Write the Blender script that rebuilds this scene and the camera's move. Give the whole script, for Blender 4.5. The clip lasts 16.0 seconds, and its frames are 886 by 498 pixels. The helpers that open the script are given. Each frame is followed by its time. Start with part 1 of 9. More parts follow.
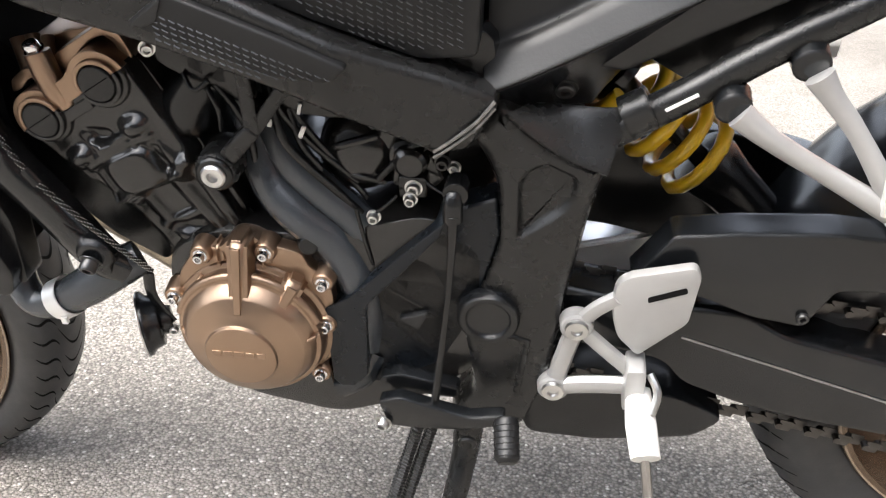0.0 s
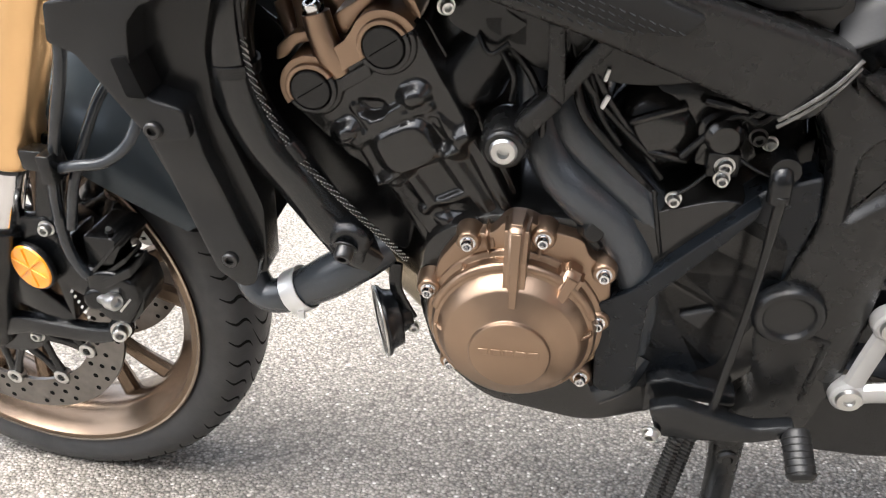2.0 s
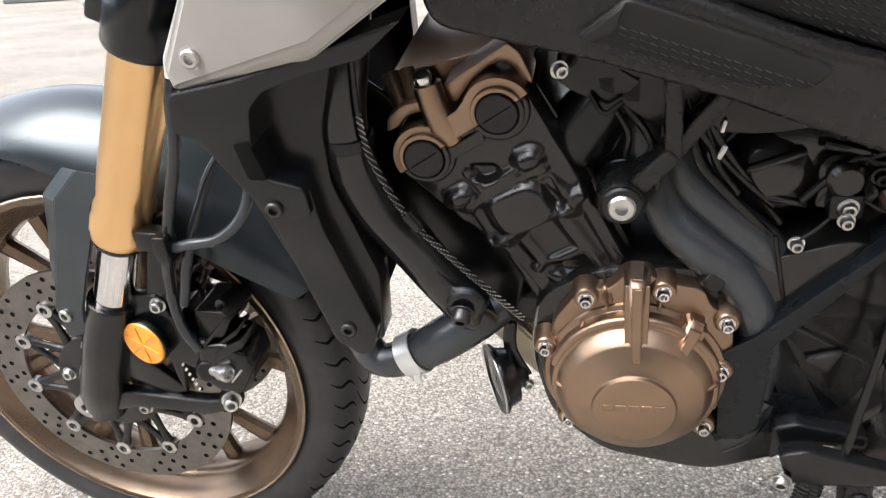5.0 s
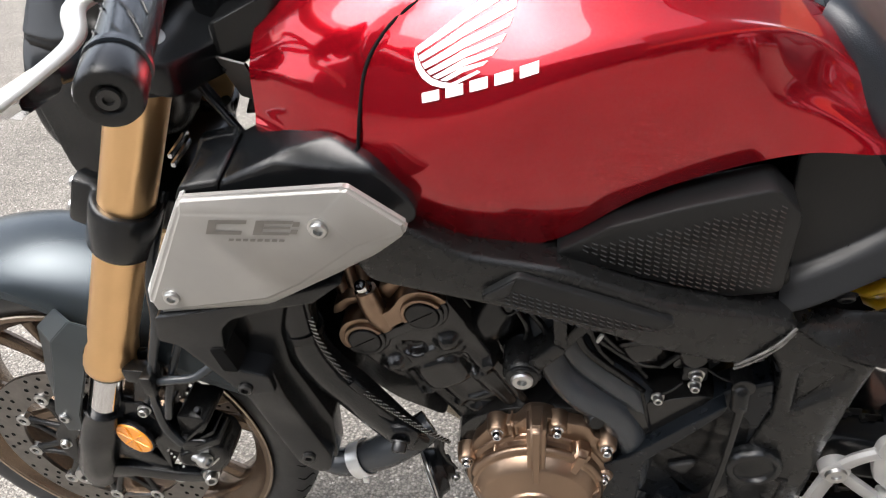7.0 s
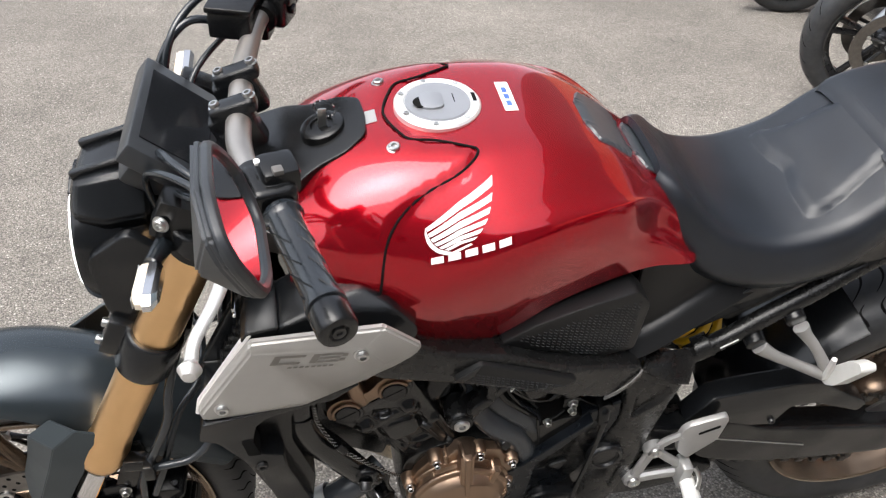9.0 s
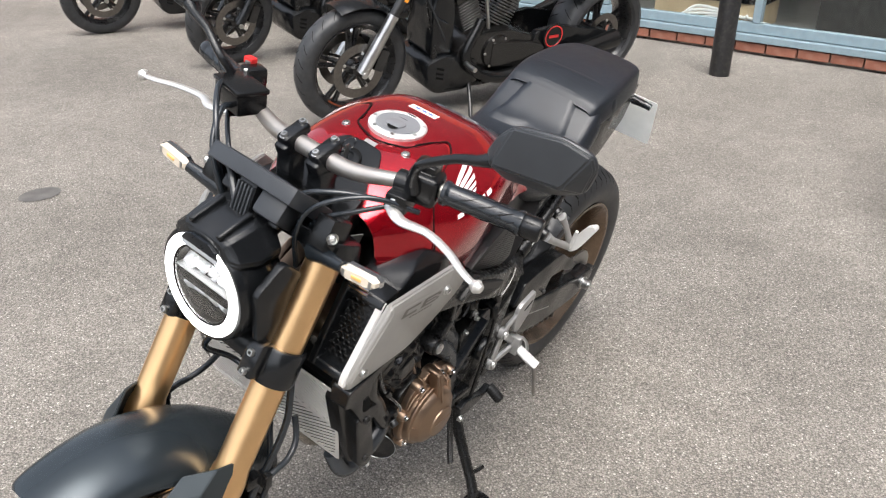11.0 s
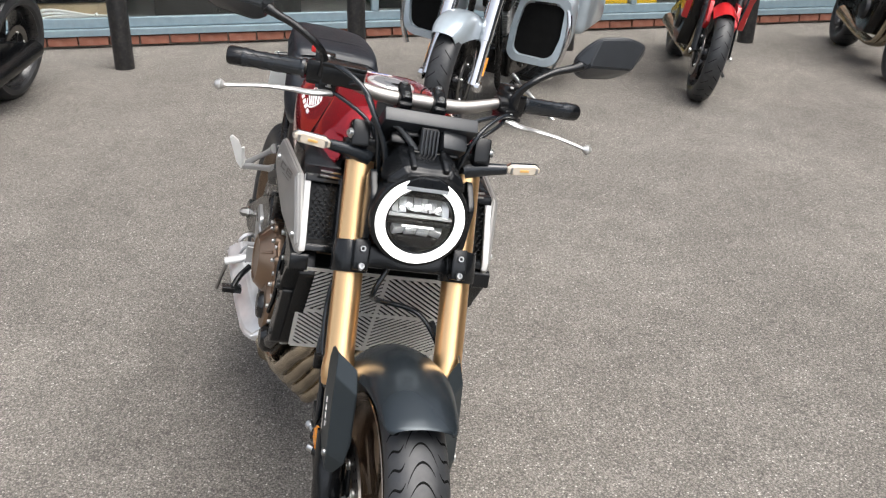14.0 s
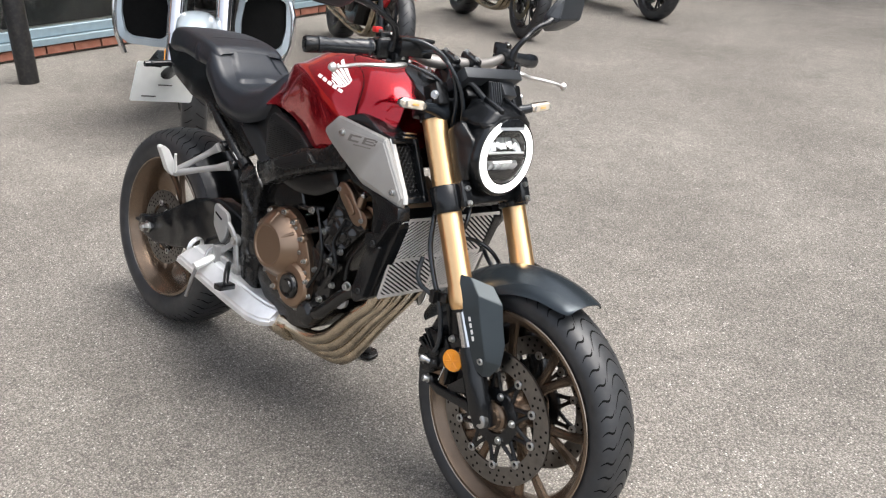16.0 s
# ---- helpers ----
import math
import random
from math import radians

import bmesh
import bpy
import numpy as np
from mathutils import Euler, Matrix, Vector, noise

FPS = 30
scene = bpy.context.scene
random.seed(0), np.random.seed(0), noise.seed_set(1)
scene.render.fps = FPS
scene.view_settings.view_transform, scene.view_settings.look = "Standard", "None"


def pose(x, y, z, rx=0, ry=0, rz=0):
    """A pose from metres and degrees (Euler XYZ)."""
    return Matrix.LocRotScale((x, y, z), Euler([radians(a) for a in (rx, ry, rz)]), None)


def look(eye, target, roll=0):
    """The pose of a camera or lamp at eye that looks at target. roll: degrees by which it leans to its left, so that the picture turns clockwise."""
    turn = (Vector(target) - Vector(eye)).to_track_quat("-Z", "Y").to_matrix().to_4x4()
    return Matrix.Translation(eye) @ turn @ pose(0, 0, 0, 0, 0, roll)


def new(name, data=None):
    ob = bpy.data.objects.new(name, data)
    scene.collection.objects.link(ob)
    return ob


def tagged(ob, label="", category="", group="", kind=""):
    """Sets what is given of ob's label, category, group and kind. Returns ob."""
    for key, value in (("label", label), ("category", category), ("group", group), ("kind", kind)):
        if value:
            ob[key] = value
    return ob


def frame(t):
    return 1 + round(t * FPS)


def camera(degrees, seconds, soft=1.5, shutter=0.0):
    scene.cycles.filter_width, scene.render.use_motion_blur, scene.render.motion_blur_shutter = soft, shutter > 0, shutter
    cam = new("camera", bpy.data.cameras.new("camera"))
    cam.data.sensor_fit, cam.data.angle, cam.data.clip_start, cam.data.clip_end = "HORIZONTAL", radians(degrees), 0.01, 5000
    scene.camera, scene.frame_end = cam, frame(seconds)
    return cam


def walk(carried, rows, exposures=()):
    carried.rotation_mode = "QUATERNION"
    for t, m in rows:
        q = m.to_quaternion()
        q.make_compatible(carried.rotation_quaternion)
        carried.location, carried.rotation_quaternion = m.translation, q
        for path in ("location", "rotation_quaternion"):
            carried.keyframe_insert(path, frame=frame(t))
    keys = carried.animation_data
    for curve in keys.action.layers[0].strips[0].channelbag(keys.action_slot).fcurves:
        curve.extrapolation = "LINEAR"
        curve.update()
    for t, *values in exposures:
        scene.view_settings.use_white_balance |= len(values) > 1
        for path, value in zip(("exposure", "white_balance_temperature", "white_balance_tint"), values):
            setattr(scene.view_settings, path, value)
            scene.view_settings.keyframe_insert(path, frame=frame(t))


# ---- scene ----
cam = camera(54.7, 16.0, soft=1.2)
PATH = [
    (0, (0.901, -0.97, 0.756), (0.679, 0.854, -0.035), 1.1),
    (0.5, (0.88, -0.979, 0.761), (0.485, 0.816, -0.028), 0.7),
    (1, (0.858, -1.027, 0.754), (0.3, 0.734, -0.014), -0.6),
    (1.5, (0.794, -0.994, 0.723), (0.328, 0.798, -0.031), -0.5),
    (2, (0.678, -0.938, 0.694), (0.372, 0.893, -0.052), 0.6),
    (2.5, (0.625, -0.926, 0.69), (0.454, 0.947, 0.012), 0.8),
    (3, (0.625, -0.93, 0.714), (0.491, 0.953, 0.054), -0.4),
    (3.5, (0.63, -0.924, 0.718), (0.495, 0.954, 0.043), -1.0),
    (4, (0.636, -0.942, 0.718), (0.387, 0.927, 0.051), -2.3),
    (4.2, (0.638, -0.94, 0.716), (0.31, 0.917, 0.049), -2.9),
    (6.3, (0.574, -0.944, 0.792), (0.141, 0.865, 0.057), -4.6),
    (6.5, (0.594, -0.945, 0.855), (0.212, 0.855, 0.071), -4.6),
    (7, (0.66, -0.97, 1.042), (0.374, 0.759, 0.077), -4.3),
    (7.5, (0.675, -0.997, 1.179), (0.452, 0.699, 0.144), -3.7),
    (8, (0.635, -1.021, 1.244), (0.495, 0.667, 0.18), -2.2),
    (8.5, (0.542, -1.113, 1.292), (0.575, 0.582, 0.23), -0.0),
    (8.7, (0.491, -1.147, 1.309), (0.652, 0.548, 0.261), 0.8),
    (10.8, (-0.443, -1.125, 1.396), (0.975, -0.015, 0.525), 1.1),
    (11, (-0.536, -1.088, 1.407), (0.95, -0.07, 0.536), 1.2),
    (11.5, (-0.742, -0.984, 1.402), (0.883, -0.209, 0.532), 1.9),
    (12, (-0.887, -0.782, 1.409), (0.839, -0.232, 0.562), 1.3),
    (12.5, (-1.015, -0.534, 1.415), (0.778, -0.246, 0.576), 1.0),
    (13, (-1.156, -0.324, 1.415), (0.649, -0.296, 0.554), 0.4),
    (13.5, (-1.177, -0.056, 1.405), (0.613, -0.329, 0.554), -0.5),
    (14, (-1.201, 0.194, 1.41), (0.538, -0.33, 0.573), 1.3),
    (14.5, (-1.218, 0.458, 1.412), (0.407, -0.31, 0.535), 1.7),
    (15, (-1.12, 0.71, 1.399), (0.37, -0.299, 0.526), 0.7),
    (15.5, (-1.039, 0.953, 1.405), (0.321, -0.256, 0.574), 0.3),
    (16, (-0.981, 1.208, 1.408), (0.289, -0.094, 0.575), -0.3),
]
walk(cam, [(t, look(eye, target, roll)) for t, eye, target, roll in PATH],
     [(0.0, 2.36), (1.0, 2.42), (2.0, 2.31), (4.2, 2.18), (6.3, 1.88), (7.0, 1.64), (7.5, 1.43), (8.0, 1.22), (8.7, 1.26), (10.8, 1.26), (12.0, 1.10), (13.5, 0.90), (14.5, 1.02), (16.0, 1.26)])

# ---- light: bright overcast day ----
world = bpy.data.worlds.new("overcast_sky")
scene.world = world
world.use_nodes = True
wn = world.node_tree
wn.nodes.clear()
w_out = wn.nodes.new("ShaderNodeOutputWorld")
w_bg = wn.nodes.new("ShaderNodeBackground")
w_hs = wn.nodes.new("ShaderNodeHueSaturation")
w_sky = wn.nodes.new("ShaderNodeTexSky")
w_sky.sky_type = "NISHITA"
w_sky.sun_disc = False
SUN_EL, SUN_AZ = radians(64), radians(235)
w_sky.sun_elevation, w_sky.sun_rotation = SUN_EL, SUN_AZ
w_sky.air_density, w_sky.dust_density, w_sky.ozone_density = 1.0, 4.0, 1.0
w_hs.inputs["Saturation"].default_value = 0.42
w_bg.inputs["Strength"].default_value = 0.15
wn.links.new(w_sky.outputs[0], w_hs.inputs["Color"])
wn.links.new(w_hs.outputs[0], w_bg.inputs["Color"])
wn.links.new(w_bg.outputs[0], w_out.inputs["Surface"])
sun = new("sun", bpy.data.lights.new("sun", "SUN"))
sun.data.energy, sun.data.angle, sun.data.color = 1.4, radians(50), (1.0, 0.97, 0.93)
sun_way = Vector((math.sin(SUN_AZ) * math.cos(SUN_EL), math.cos(SUN_AZ) * math.cos(SUN_EL), math.sin(SUN_EL)))
sun.matrix_basis = look(sun_way * 20, (0, 0, 0))

# ---- materials ----
def mat(name, color, rough=0.5, metal=0.0, coat=0.0, var=0.25, scale=18.0, grain=350.0, bump=0.06, spec=0.5,
        dirt=0.0, dirt_color=(0.30, 0.26, 0.21), rvar=0.05, wave=0.0, coat_rough=0.04, edge=0.0):
    """A worn surface: base colour varied at two scales, uneven gloss, fine relief and some dust."""
    m = bpy.data.materials.new(name)
    m.use_nodes = True
    nt = m.node_tree
    b = nt.nodes["Principled BSDF"]
    tc = nt.nodes.new("ShaderNodeTexCoord")
    def noise_tex(sc, det=4.0):
        n = nt.nodes.new("ShaderNodeTexNoise")
        n.inputs["Scale"].default_value, n.inputs["Detail"].default_value = sc, det
        nt.links.new(tc.outputs["Object"], n.inputs["Vector"])
        return n
    big, fine = noise_tex(scale), noise_tex(grain, 3.0)
    ramp = nt.nodes.new("ShaderNodeMapRange")
    ramp.inputs["From Min"].default_value, ramp.inputs["From Max"].default_value = 0.3, 0.7
    ramp.inputs["To Min"].default_value, ramp.inputs["To Max"].default_value = 1.0 - var, 1.0 + var
    nt.links.new(big.outputs["Fac"], ramp.inputs["Value"])
    mix = nt.nodes.new("ShaderNodeVectorMath")
    mix.operation = "SCALE"
    mix.inputs[0].default_value = color
    nt.links.new(ramp.outputs[0], mix.inputs["Scale"])
    last = mix.outputs[0]
    if dirt:
        dn = noise_tex(scale * 2.3, 6.0)
        dr = nt.nodes.new("ShaderNodeMapRange")
        dr.inputs["From Min"].default_value, dr.inputs["From Max"].default_value = 0.45, 0.8
        dr.inputs["To Max"].default_value = dirt
        nt.links.new(dn.outputs["Fac"], dr.inputs["Value"])
        mx = nt.nodes.new("ShaderNodeMix")
        mx.data_type = "RGBA"
        nt.links.new(dr.outputs[0], mx.inputs[0])
        nt.links.new(last, mx.inputs[6])
        mx.inputs[7].default_value = (*dirt_color, 1)
        last = mx.outputs[2]
    nt.links.new(last, b.inputs["Base Color"])
    rr = nt.nodes.new("ShaderNodeMapRange")
    rr.inputs["From Min"].default_value, rr.inputs["From Max"].default_value = 0.3, 0.7
    rr.inputs["To Min"].default_value, rr.inputs["To Max"].default_value = max(0.02, rough - rvar * rough), min(1, rough + rvar * rough)
    n2 = noise_tex(scale * 4.1, 5.0)
    nt.links.new(n2.outputs["Fac"], rr.inputs["Value"])
    nt.links.new(rr.outputs[0], b.inputs["Roughness"])
    b.inputs["Metallic"].default_value = metal
    b.inputs["Coat Weight"].default_value = coat
    b.inputs["Coat Roughness"].default_value = coat_rough
    b.inputs["Specular IOR Level"].default_value = spec
    if edge:
        # corners rounded over as in a casting or moulding
        ed = nt.nodes.new("ShaderNodeBevel")
        ed.samples = 4
        ed.inputs["Radius"].default_value = edge
    if bump:
        bp = nt.nodes.new("ShaderNodeBump")
        bp.inputs["Strength"].default_value, bp.inputs["Distance"].default_value = bump, 0.001
        nt.links.new(fine.outputs["Fac"], bp.inputs["Height"])
        nt.links.new(bp.outputs[0], b.inputs["Normal"])
    if wave:
        # slow swell of a moulded or pressed surface
        sw = noise_tex(9.0, 1.0)
        wp = nt.nodes.new("ShaderNodeBump")
        wp.inputs["Strength"].default_value, wp.inputs["Distance"].default_value = 1.0, wave
        nt.links.new(sw.outputs["Fac"], wp.inputs["Height"])
        if bump:
            nt.links.new(wp.outputs[0], bp.inputs["Normal"])
        else:
            nt.links.new(wp.outputs[0], b.inputs["Normal"])
        if edge:
            nt.links.new(ed.outputs[0], wp.inputs["Normal"])
    elif edge and bump:
        nt.links.new(ed.outputs[0], bp.inputs["Normal"])
    return m


PLASTIC = mat("satin_black_plastic", (0.0055, 0.0062, 0.0072), 0.23, wave=0.018, var=0.15, bump=0.05, spec=0.48, edge=0.005)
MATTE = mat("matt_black_plastic", (0.0085, 0.0088, 0.0093), 0.38, var=0.15, bump=0.10, spec=0.33, edge=0.004)
COVERBLACK = mat("blue_black_cover_plastic", (0.0058, 0.0076, 0.0102), 0.28, var=0.15, bump=0.08, spec=0.30, edge=0.003)
PLASTIC_DARK = mat("dull_black_plastic", (0.0050, 0.0053, 0.0057), 0.25, var=0.2, bump=0.08, spec=0.42, edge=0.002)
FRAME = mat("black_frame_paint", (0.0088, 0.0089, 0.0090), 0.27, wave=0.012, spec=0.42, var=0.15, bump=0.06, edge=0.006)
ENGINE = mat("black_engine_casting", (0.0085, 0.0082, 0.0079), 0.19, wave=0.006, spec=0.60, var=0.2, bump=0.10, grain=500, edge=0.002)
BRONZE = mat("bronze_painted_casting", (0.300, 0.209, 0.147), 0.34, metal=0.95, var=0.06, bump=0.05, grain=700, edge=0.0015)
RIM = mat("bronze_wheel_paint", (0.175, 0.124, 0.086), 0.26, metal=0.75, var=0.15, bump=0.06, dirt=0.1)
RIMLIP = mat("bright_bronze_edge", (0.42, 0.35, 0.28), 0.25, metal=0.9, var=0.08, bump=0.0)
GOLD = mat("gold_anodised_tube", (0.88, 0.565, 0.285), 0.31, metal=1.0, var=0.03, bump=0.0, rvar=0.0)
CHROME = mat("polished_steel", (0.72, 0.72, 0.73), 0.1, metal=1.0, var=0.05, bump=0.0)
STEEL = mat("zinc_plated_steel", (0.55, 0.55, 0.54), 0.3, metal=1.0, var=0.15, bump=0.05)
DISC = mat("brushed_disc_steel", (0.19, 0.18, 0.17), 0.30, metal=1.0, var=0.15, scale=60, bump=0.1, dirt=0.2)
ALU = mat("cast_aluminium_paint", (0.38, 0.378, 0.372), 0.32, metal=0.45, var=0.08, bump=0.15, grain=600)
EXHAUST = mat("heat_stained_steel", (0.50, 0.43, 0.33), 0.24, metal=1.0, var=0.25, scale=25, bump=0.05)
MUFFLER = mat("satin_steel", (0.86, 0.86, 0.86), 0.30, metal=0.6, var=0.1, bump=0.05)
PANEL = mat("silver_grey_paint", (0.36, 0.35, 0.33), 0.42, metal=0.45, var=0.05, bump=0.02)
RED = mat("candy_red_paint", (0.42, 0.0048, 0.014), 0.18, metal=0.75, spec=0.0, coat=1.0, var=0.05, scale=5, bump=0.0, coat_rough=0.025)
RUBBER = mat("tyre_rubber", (0.026, 0.0275, 0.030), 0.44, var=0.25, bump=0.2, dirt=0.16, dirt_color=(0.12, 0.11, 0.10))
HOSE = mat("black_rubber_hose", (0.013, 0.0165, 0.0205), 0.24, var=0.15, bump=0.10, grain=700, spec=0.65)
COOLHOSE = mat("woven_rubber_hose", (0.032, 0.037, 0.043), 0.26, var=0.12, bump=0.35, grain=420, spec=0.6)
PIPEBLACK = mat("gloss_black_pipe", (0.008, 0.0085, 0.009), 0.20, var=0.1, bump=0.04, spec=0.6)
SEAT = mat("black_vinyl", (0.0105, 0.0132, 0.0180), 0.34, var=0.2, bump=0.4, grain=900)
SLATE = mat("slate_grey_plastic", (0.026, 0.029, 0.033), 0.34, var=0.15, bump=0.1, edge=0.002)
THREAD = mat("grey_stitching", (0.34, 0.34, 0.34), 0.8)
YELLOW = mat("yellow_spring_paint", (0.75, 0.47, 0.02), 0.3, coat=0.4, var=0.08)
WHITE = mat("white_decal", (0.80, 0.79, 0.77), 0.35, var=0.03, bump=0.0)
GREY_DECAL = mat("dark_grey_decal", (0.10, 0.095, 0.09), 0.4, var=0.05, bump=0.0)
PEN = mat("white_worn_peg", (0.74, 0.74, 0.72), 0.45, metal=0.3, var=0.08, bump=0.3)
ORANGE = mat("orange_reflector", (0.92, 0.33, 0.012), 0.2, coat=0.8, var=0.1, bump=0.6, grain=900)
TAPE = mat("white_clamp", (0.72, 0.72, 0.71), 0.35, metal=0.4, var=0.06)
SCREEN = mat("dark_display", (0.01, 0.011, 0.013), 0.12, var=0.1, bump=0.0)
PLATE = mat("pale_plate", (0.86, 0.88, 0.86), 0.3, var=0.06, bump=0.0)
GUARD = mat("stainless_guard", (0.74, 0.72, 0.69), 0.42, metal=0.35, var=0.08, bump=0.05)
SILVERBLUE = mat("pale_silver_blue_paint", (0.45, 0.52, 0.57), 0.3, metal=0.35, coat=0.8, var=0.05, bump=0.0)
LEVER = mat("silver_lever", (0.68, 0.67, 0.65), 0.32, metal=0.7, var=0.06, bump=0.03)
BAR = mat("titanium_bar", (0.42, 0.395, 0.37), 0.42, metal=0.9, var=0.08, bump=0.03)


def glass_mat(name, tint=(1, 1, 1), rough=0.0):
    m = bpy.data.materials.new(name)
    m.use_nodes = True
    b = m.node_tree.nodes["Principled BSDF"]
    b.inputs["Base Color"].default_value = (*tint, 1)
    b.inputs["Transmission Weight"].default_value, b.inputs["Roughness"].default_value = 1.0, rough
    b.inputs["IOR"].default_value = 1.45
    return m


def glow_mat(name, color, strength):
    m = bpy.data.materials.new(name)
    m.use_nodes = True
    b = m.node_tree.nodes["Principled BSDF"]
    b.inputs["Base Color"].default_value = (*color, 1)
    b.inputs["Emission Color"].default_value, b.inputs["Emission Strength"].default_value = (*color, 1), strength
    return m


GLASS = glass_mat("clear_glass")
WINDOW_GLASS = glass_mat("window_glass", (0.85, 0.9, 0.9))
MIRROR = mat("mirror_glass", (0.85, 0.86, 0.87), 0.02, metal=1.0, var=0.0, bump=0.0, rvar=0.0)
DRL = glow_mat("lit_ring", (1.0, 0.99, 0.97), 0.9)
BULB = mat("amber_bulb", (0.8, 0.48, 0.16), 0.3, var=0.05, bump=0.0)


def asphalt_mat():
    m = bpy.data.materials.new("worn_asphalt")
    m.use_nodes = True
    nt = m.node_tree
    b = nt.nodes["Principled BSDF"]
    tc = nt.nodes.new("ShaderNodeTexCoord")
    def vor(scale, feature="F1"):
        v = nt.nodes.new("ShaderNodeTexVoronoi")
        v.feature = feature
        v.inputs["Scale"].default_value = scale
        nt.links.new(tc.outputs["Object"], v.inputs["Vector"])
        return v
    def noi(scale, det):
        n = nt.nodes.new("ShaderNodeTexNoise")
        n.inputs["Scale"].default_value, n.inputs["Detail"].default_value = scale, det
        nt.links.new(tc.outputs["Object"], n.inputs["Vector"])
        return n
    chips = vor(215.0)
    ramp = nt.nodes.new("ShaderNodeValToRGB")
    cr = ramp.color_ramp
    cr.elements[0].position, cr.elements[0].color = 0.0, (0.152, 0.142, 0.1285, 1)
    cr.elements[1].position, cr.elements[1].color = 1.0, (0.56, 0.53, 0.485, 1)
    for pos, c in ((0.3, (0.208, 0.193, 0.172, 1)), (0.78, (0.269, 0.249, 0.2225, 1)), (0.965, (0.335, 0.311, 0.278, 1))):
        e = cr.elements.new(pos)
        e.color = c
    sep = nt.nodes.new("ShaderNodeSeparateColor")
    nt.links.new(chips.outputs["Color"], sep.inputs[0])
    nt.links.new(sep.outputs[0], ramp.inputs[0])
    edge = nt.nodes.new("ShaderNodeMapRange")
    edge.inputs["From Min"].default_value, edge.inputs["From Max"].default_value = 0.25, 0.75
    edge.inputs["To Min"].default_value, edge.inputs["To Max"].default_value = 1.16, 0.60
    nt.links.new(chips.outputs["Distance"], edge.inputs["Value"])
    stain = nt.nodes.new("ShaderNodeMapRange")
    stain.inputs["From Min"].default_value, stain.inputs["From Max"].default_value = 0.3, 0.7
    stain.inputs["To Min"].default_value, stain.inputs["To Max"].default_value = 0.79, 1.14
    big = noi(0.9, 6.0)
    nt.links.new(big.outputs["Fac"], stain.inputs["Value"])
    blotch = nt.nodes.new("ShaderNodeMapRange")
    blotch.inputs["From Min"].default_value, blotch.inputs["From Max"].default_value = 0.3, 0.72
    blotch.inputs["To Min"].default_value, blotch.inputs["To Max"].default_value = 0.91, 1.10
    patchy = noi(7.0, 8.0)
    nt.links.new(patchy.outputs["Fac"], blotch.inputs["Value"])
    both = nt.nodes.new("ShaderNodeMath")
    both.operation = "MULTIPLY"
    nt.links.new(stain.outputs[0], both.inputs[0])
    nt.links.new(blotch.outputs[0], both.inputs[1])
    mul = nt.nodes.new("ShaderNodeMath")
    mul.operation = "MULTIPLY"
    nt.links.new(edge.outputs[0], mul.inputs[0])
    nt.links.new(both.outputs[0], mul.inputs[1])
    sc = nt.nodes.new("ShaderNodeVectorMath")
    sc.operation = "SCALE"
    nt.links.new(ramp.outputs[0], sc.inputs[0])
    nt.links.new(mul.outputs[0], sc.inputs["Scale"])
    nt.links.new(sc.outputs[0], b.inputs["Base Color"])
    b.inputs["Roughness"].default_value = 0.9
    b.inputs["Specular IOR Level"].default_value = 0.15
    bp = nt.nodes.new("ShaderNodeBump")
    bp.inputs["Strength"].default_value, bp.inputs["Distance"].default_value = 0.7, 0.005
    bp.invert = True
    nt.links.new(chips.outputs["Distance"], bp.inputs["Height"])
    nt.links.new(bp.outputs[0], b.inputs["Normal"])
    return m


ASPHALT = asphalt_mat()
STAIN = mat("oil_stained_asphalt", (0.085, 0.080, 0.075), 0.7, var=0.35, scale=14, grain=190, bump=0.6)
BRICK = mat("red_brick", (0.25, 0.095, 0.06), 0.85, var=0.3, scale=9, bump=0.6, grain=120, dirt=0.25)
MORTAR = mat("grey_mortar", (0.42, 0.39, 0.35), 0.9, var=0.15, bump=0.5)
BLUEFRAME = mat("pale_blue_window_frame", (0.21, 0.285, 0.325), 0.4, var=0.08, dirt=0.15)
BOLLARD = mat("black_bollard_paint", (0.014, 0.014, 0.015), 0.38, var=0.2, dirt=0.1)
INTERIOR = mat("dim_shop_interior", (0.20, 0.19, 0.18), 0.7)
SHOPFLOOR = mat("shop_floor_tile", (0.30, 0.29, 0.27), 0.3)
DARKMETAL = mat("dark_grey_metal", (0.06, 0.06, 0.06), 0.35, metal=0.8, var=0.2)
DULLSTEEL = mat("dull_steel", (0.34, 0.33, 0.32), 0.38, metal=1.0, var=0.2)

FENDER_MAT = mat("satin_dark_grey_fender", (0.032, 0.041, 0.048), 0.26, metal=0.55, spec=0.6, var=0.04, bump=0.0)
# near-black laid where holes, grooves, slots and gaps would lie in shade
RECESS_BLACK = mat("recess_black", (0.005, 0.005, 0.005), 0.95, bump=0.0, spec=0.15)
REDPLASTIC = mat("red_plastic", (0.55, 0.02, 0.02), 0.4)
LENSAMBER = mat("cloudy_indicator_lens", (0.66, 0.58, 0.47), 0.12, coat=0.6, var=0.08, bump=0.0)
CAPGREY = mat("grey_cap_finish", (0.34, 0.35, 0.37), 0.36, metal=0.6, var=0.05)
CAPSILVER = mat("brushed_silver_cap", (0.86, 0.86, 0.85), 0.32, metal=0.6, var=0.04, bump=0.0)
PAD = mat("dark_grey_pad_rubber", (0.045, 0.052, 0.060), 0.34, var=0.1)
# lighter copy of the panel silver, with skylight put into the colour
LITEDGE = mat("lit_panel_edge", (0.70, 0.69, 0.67), 0.3, metal=0.25, var=0.04, bump=0.0)
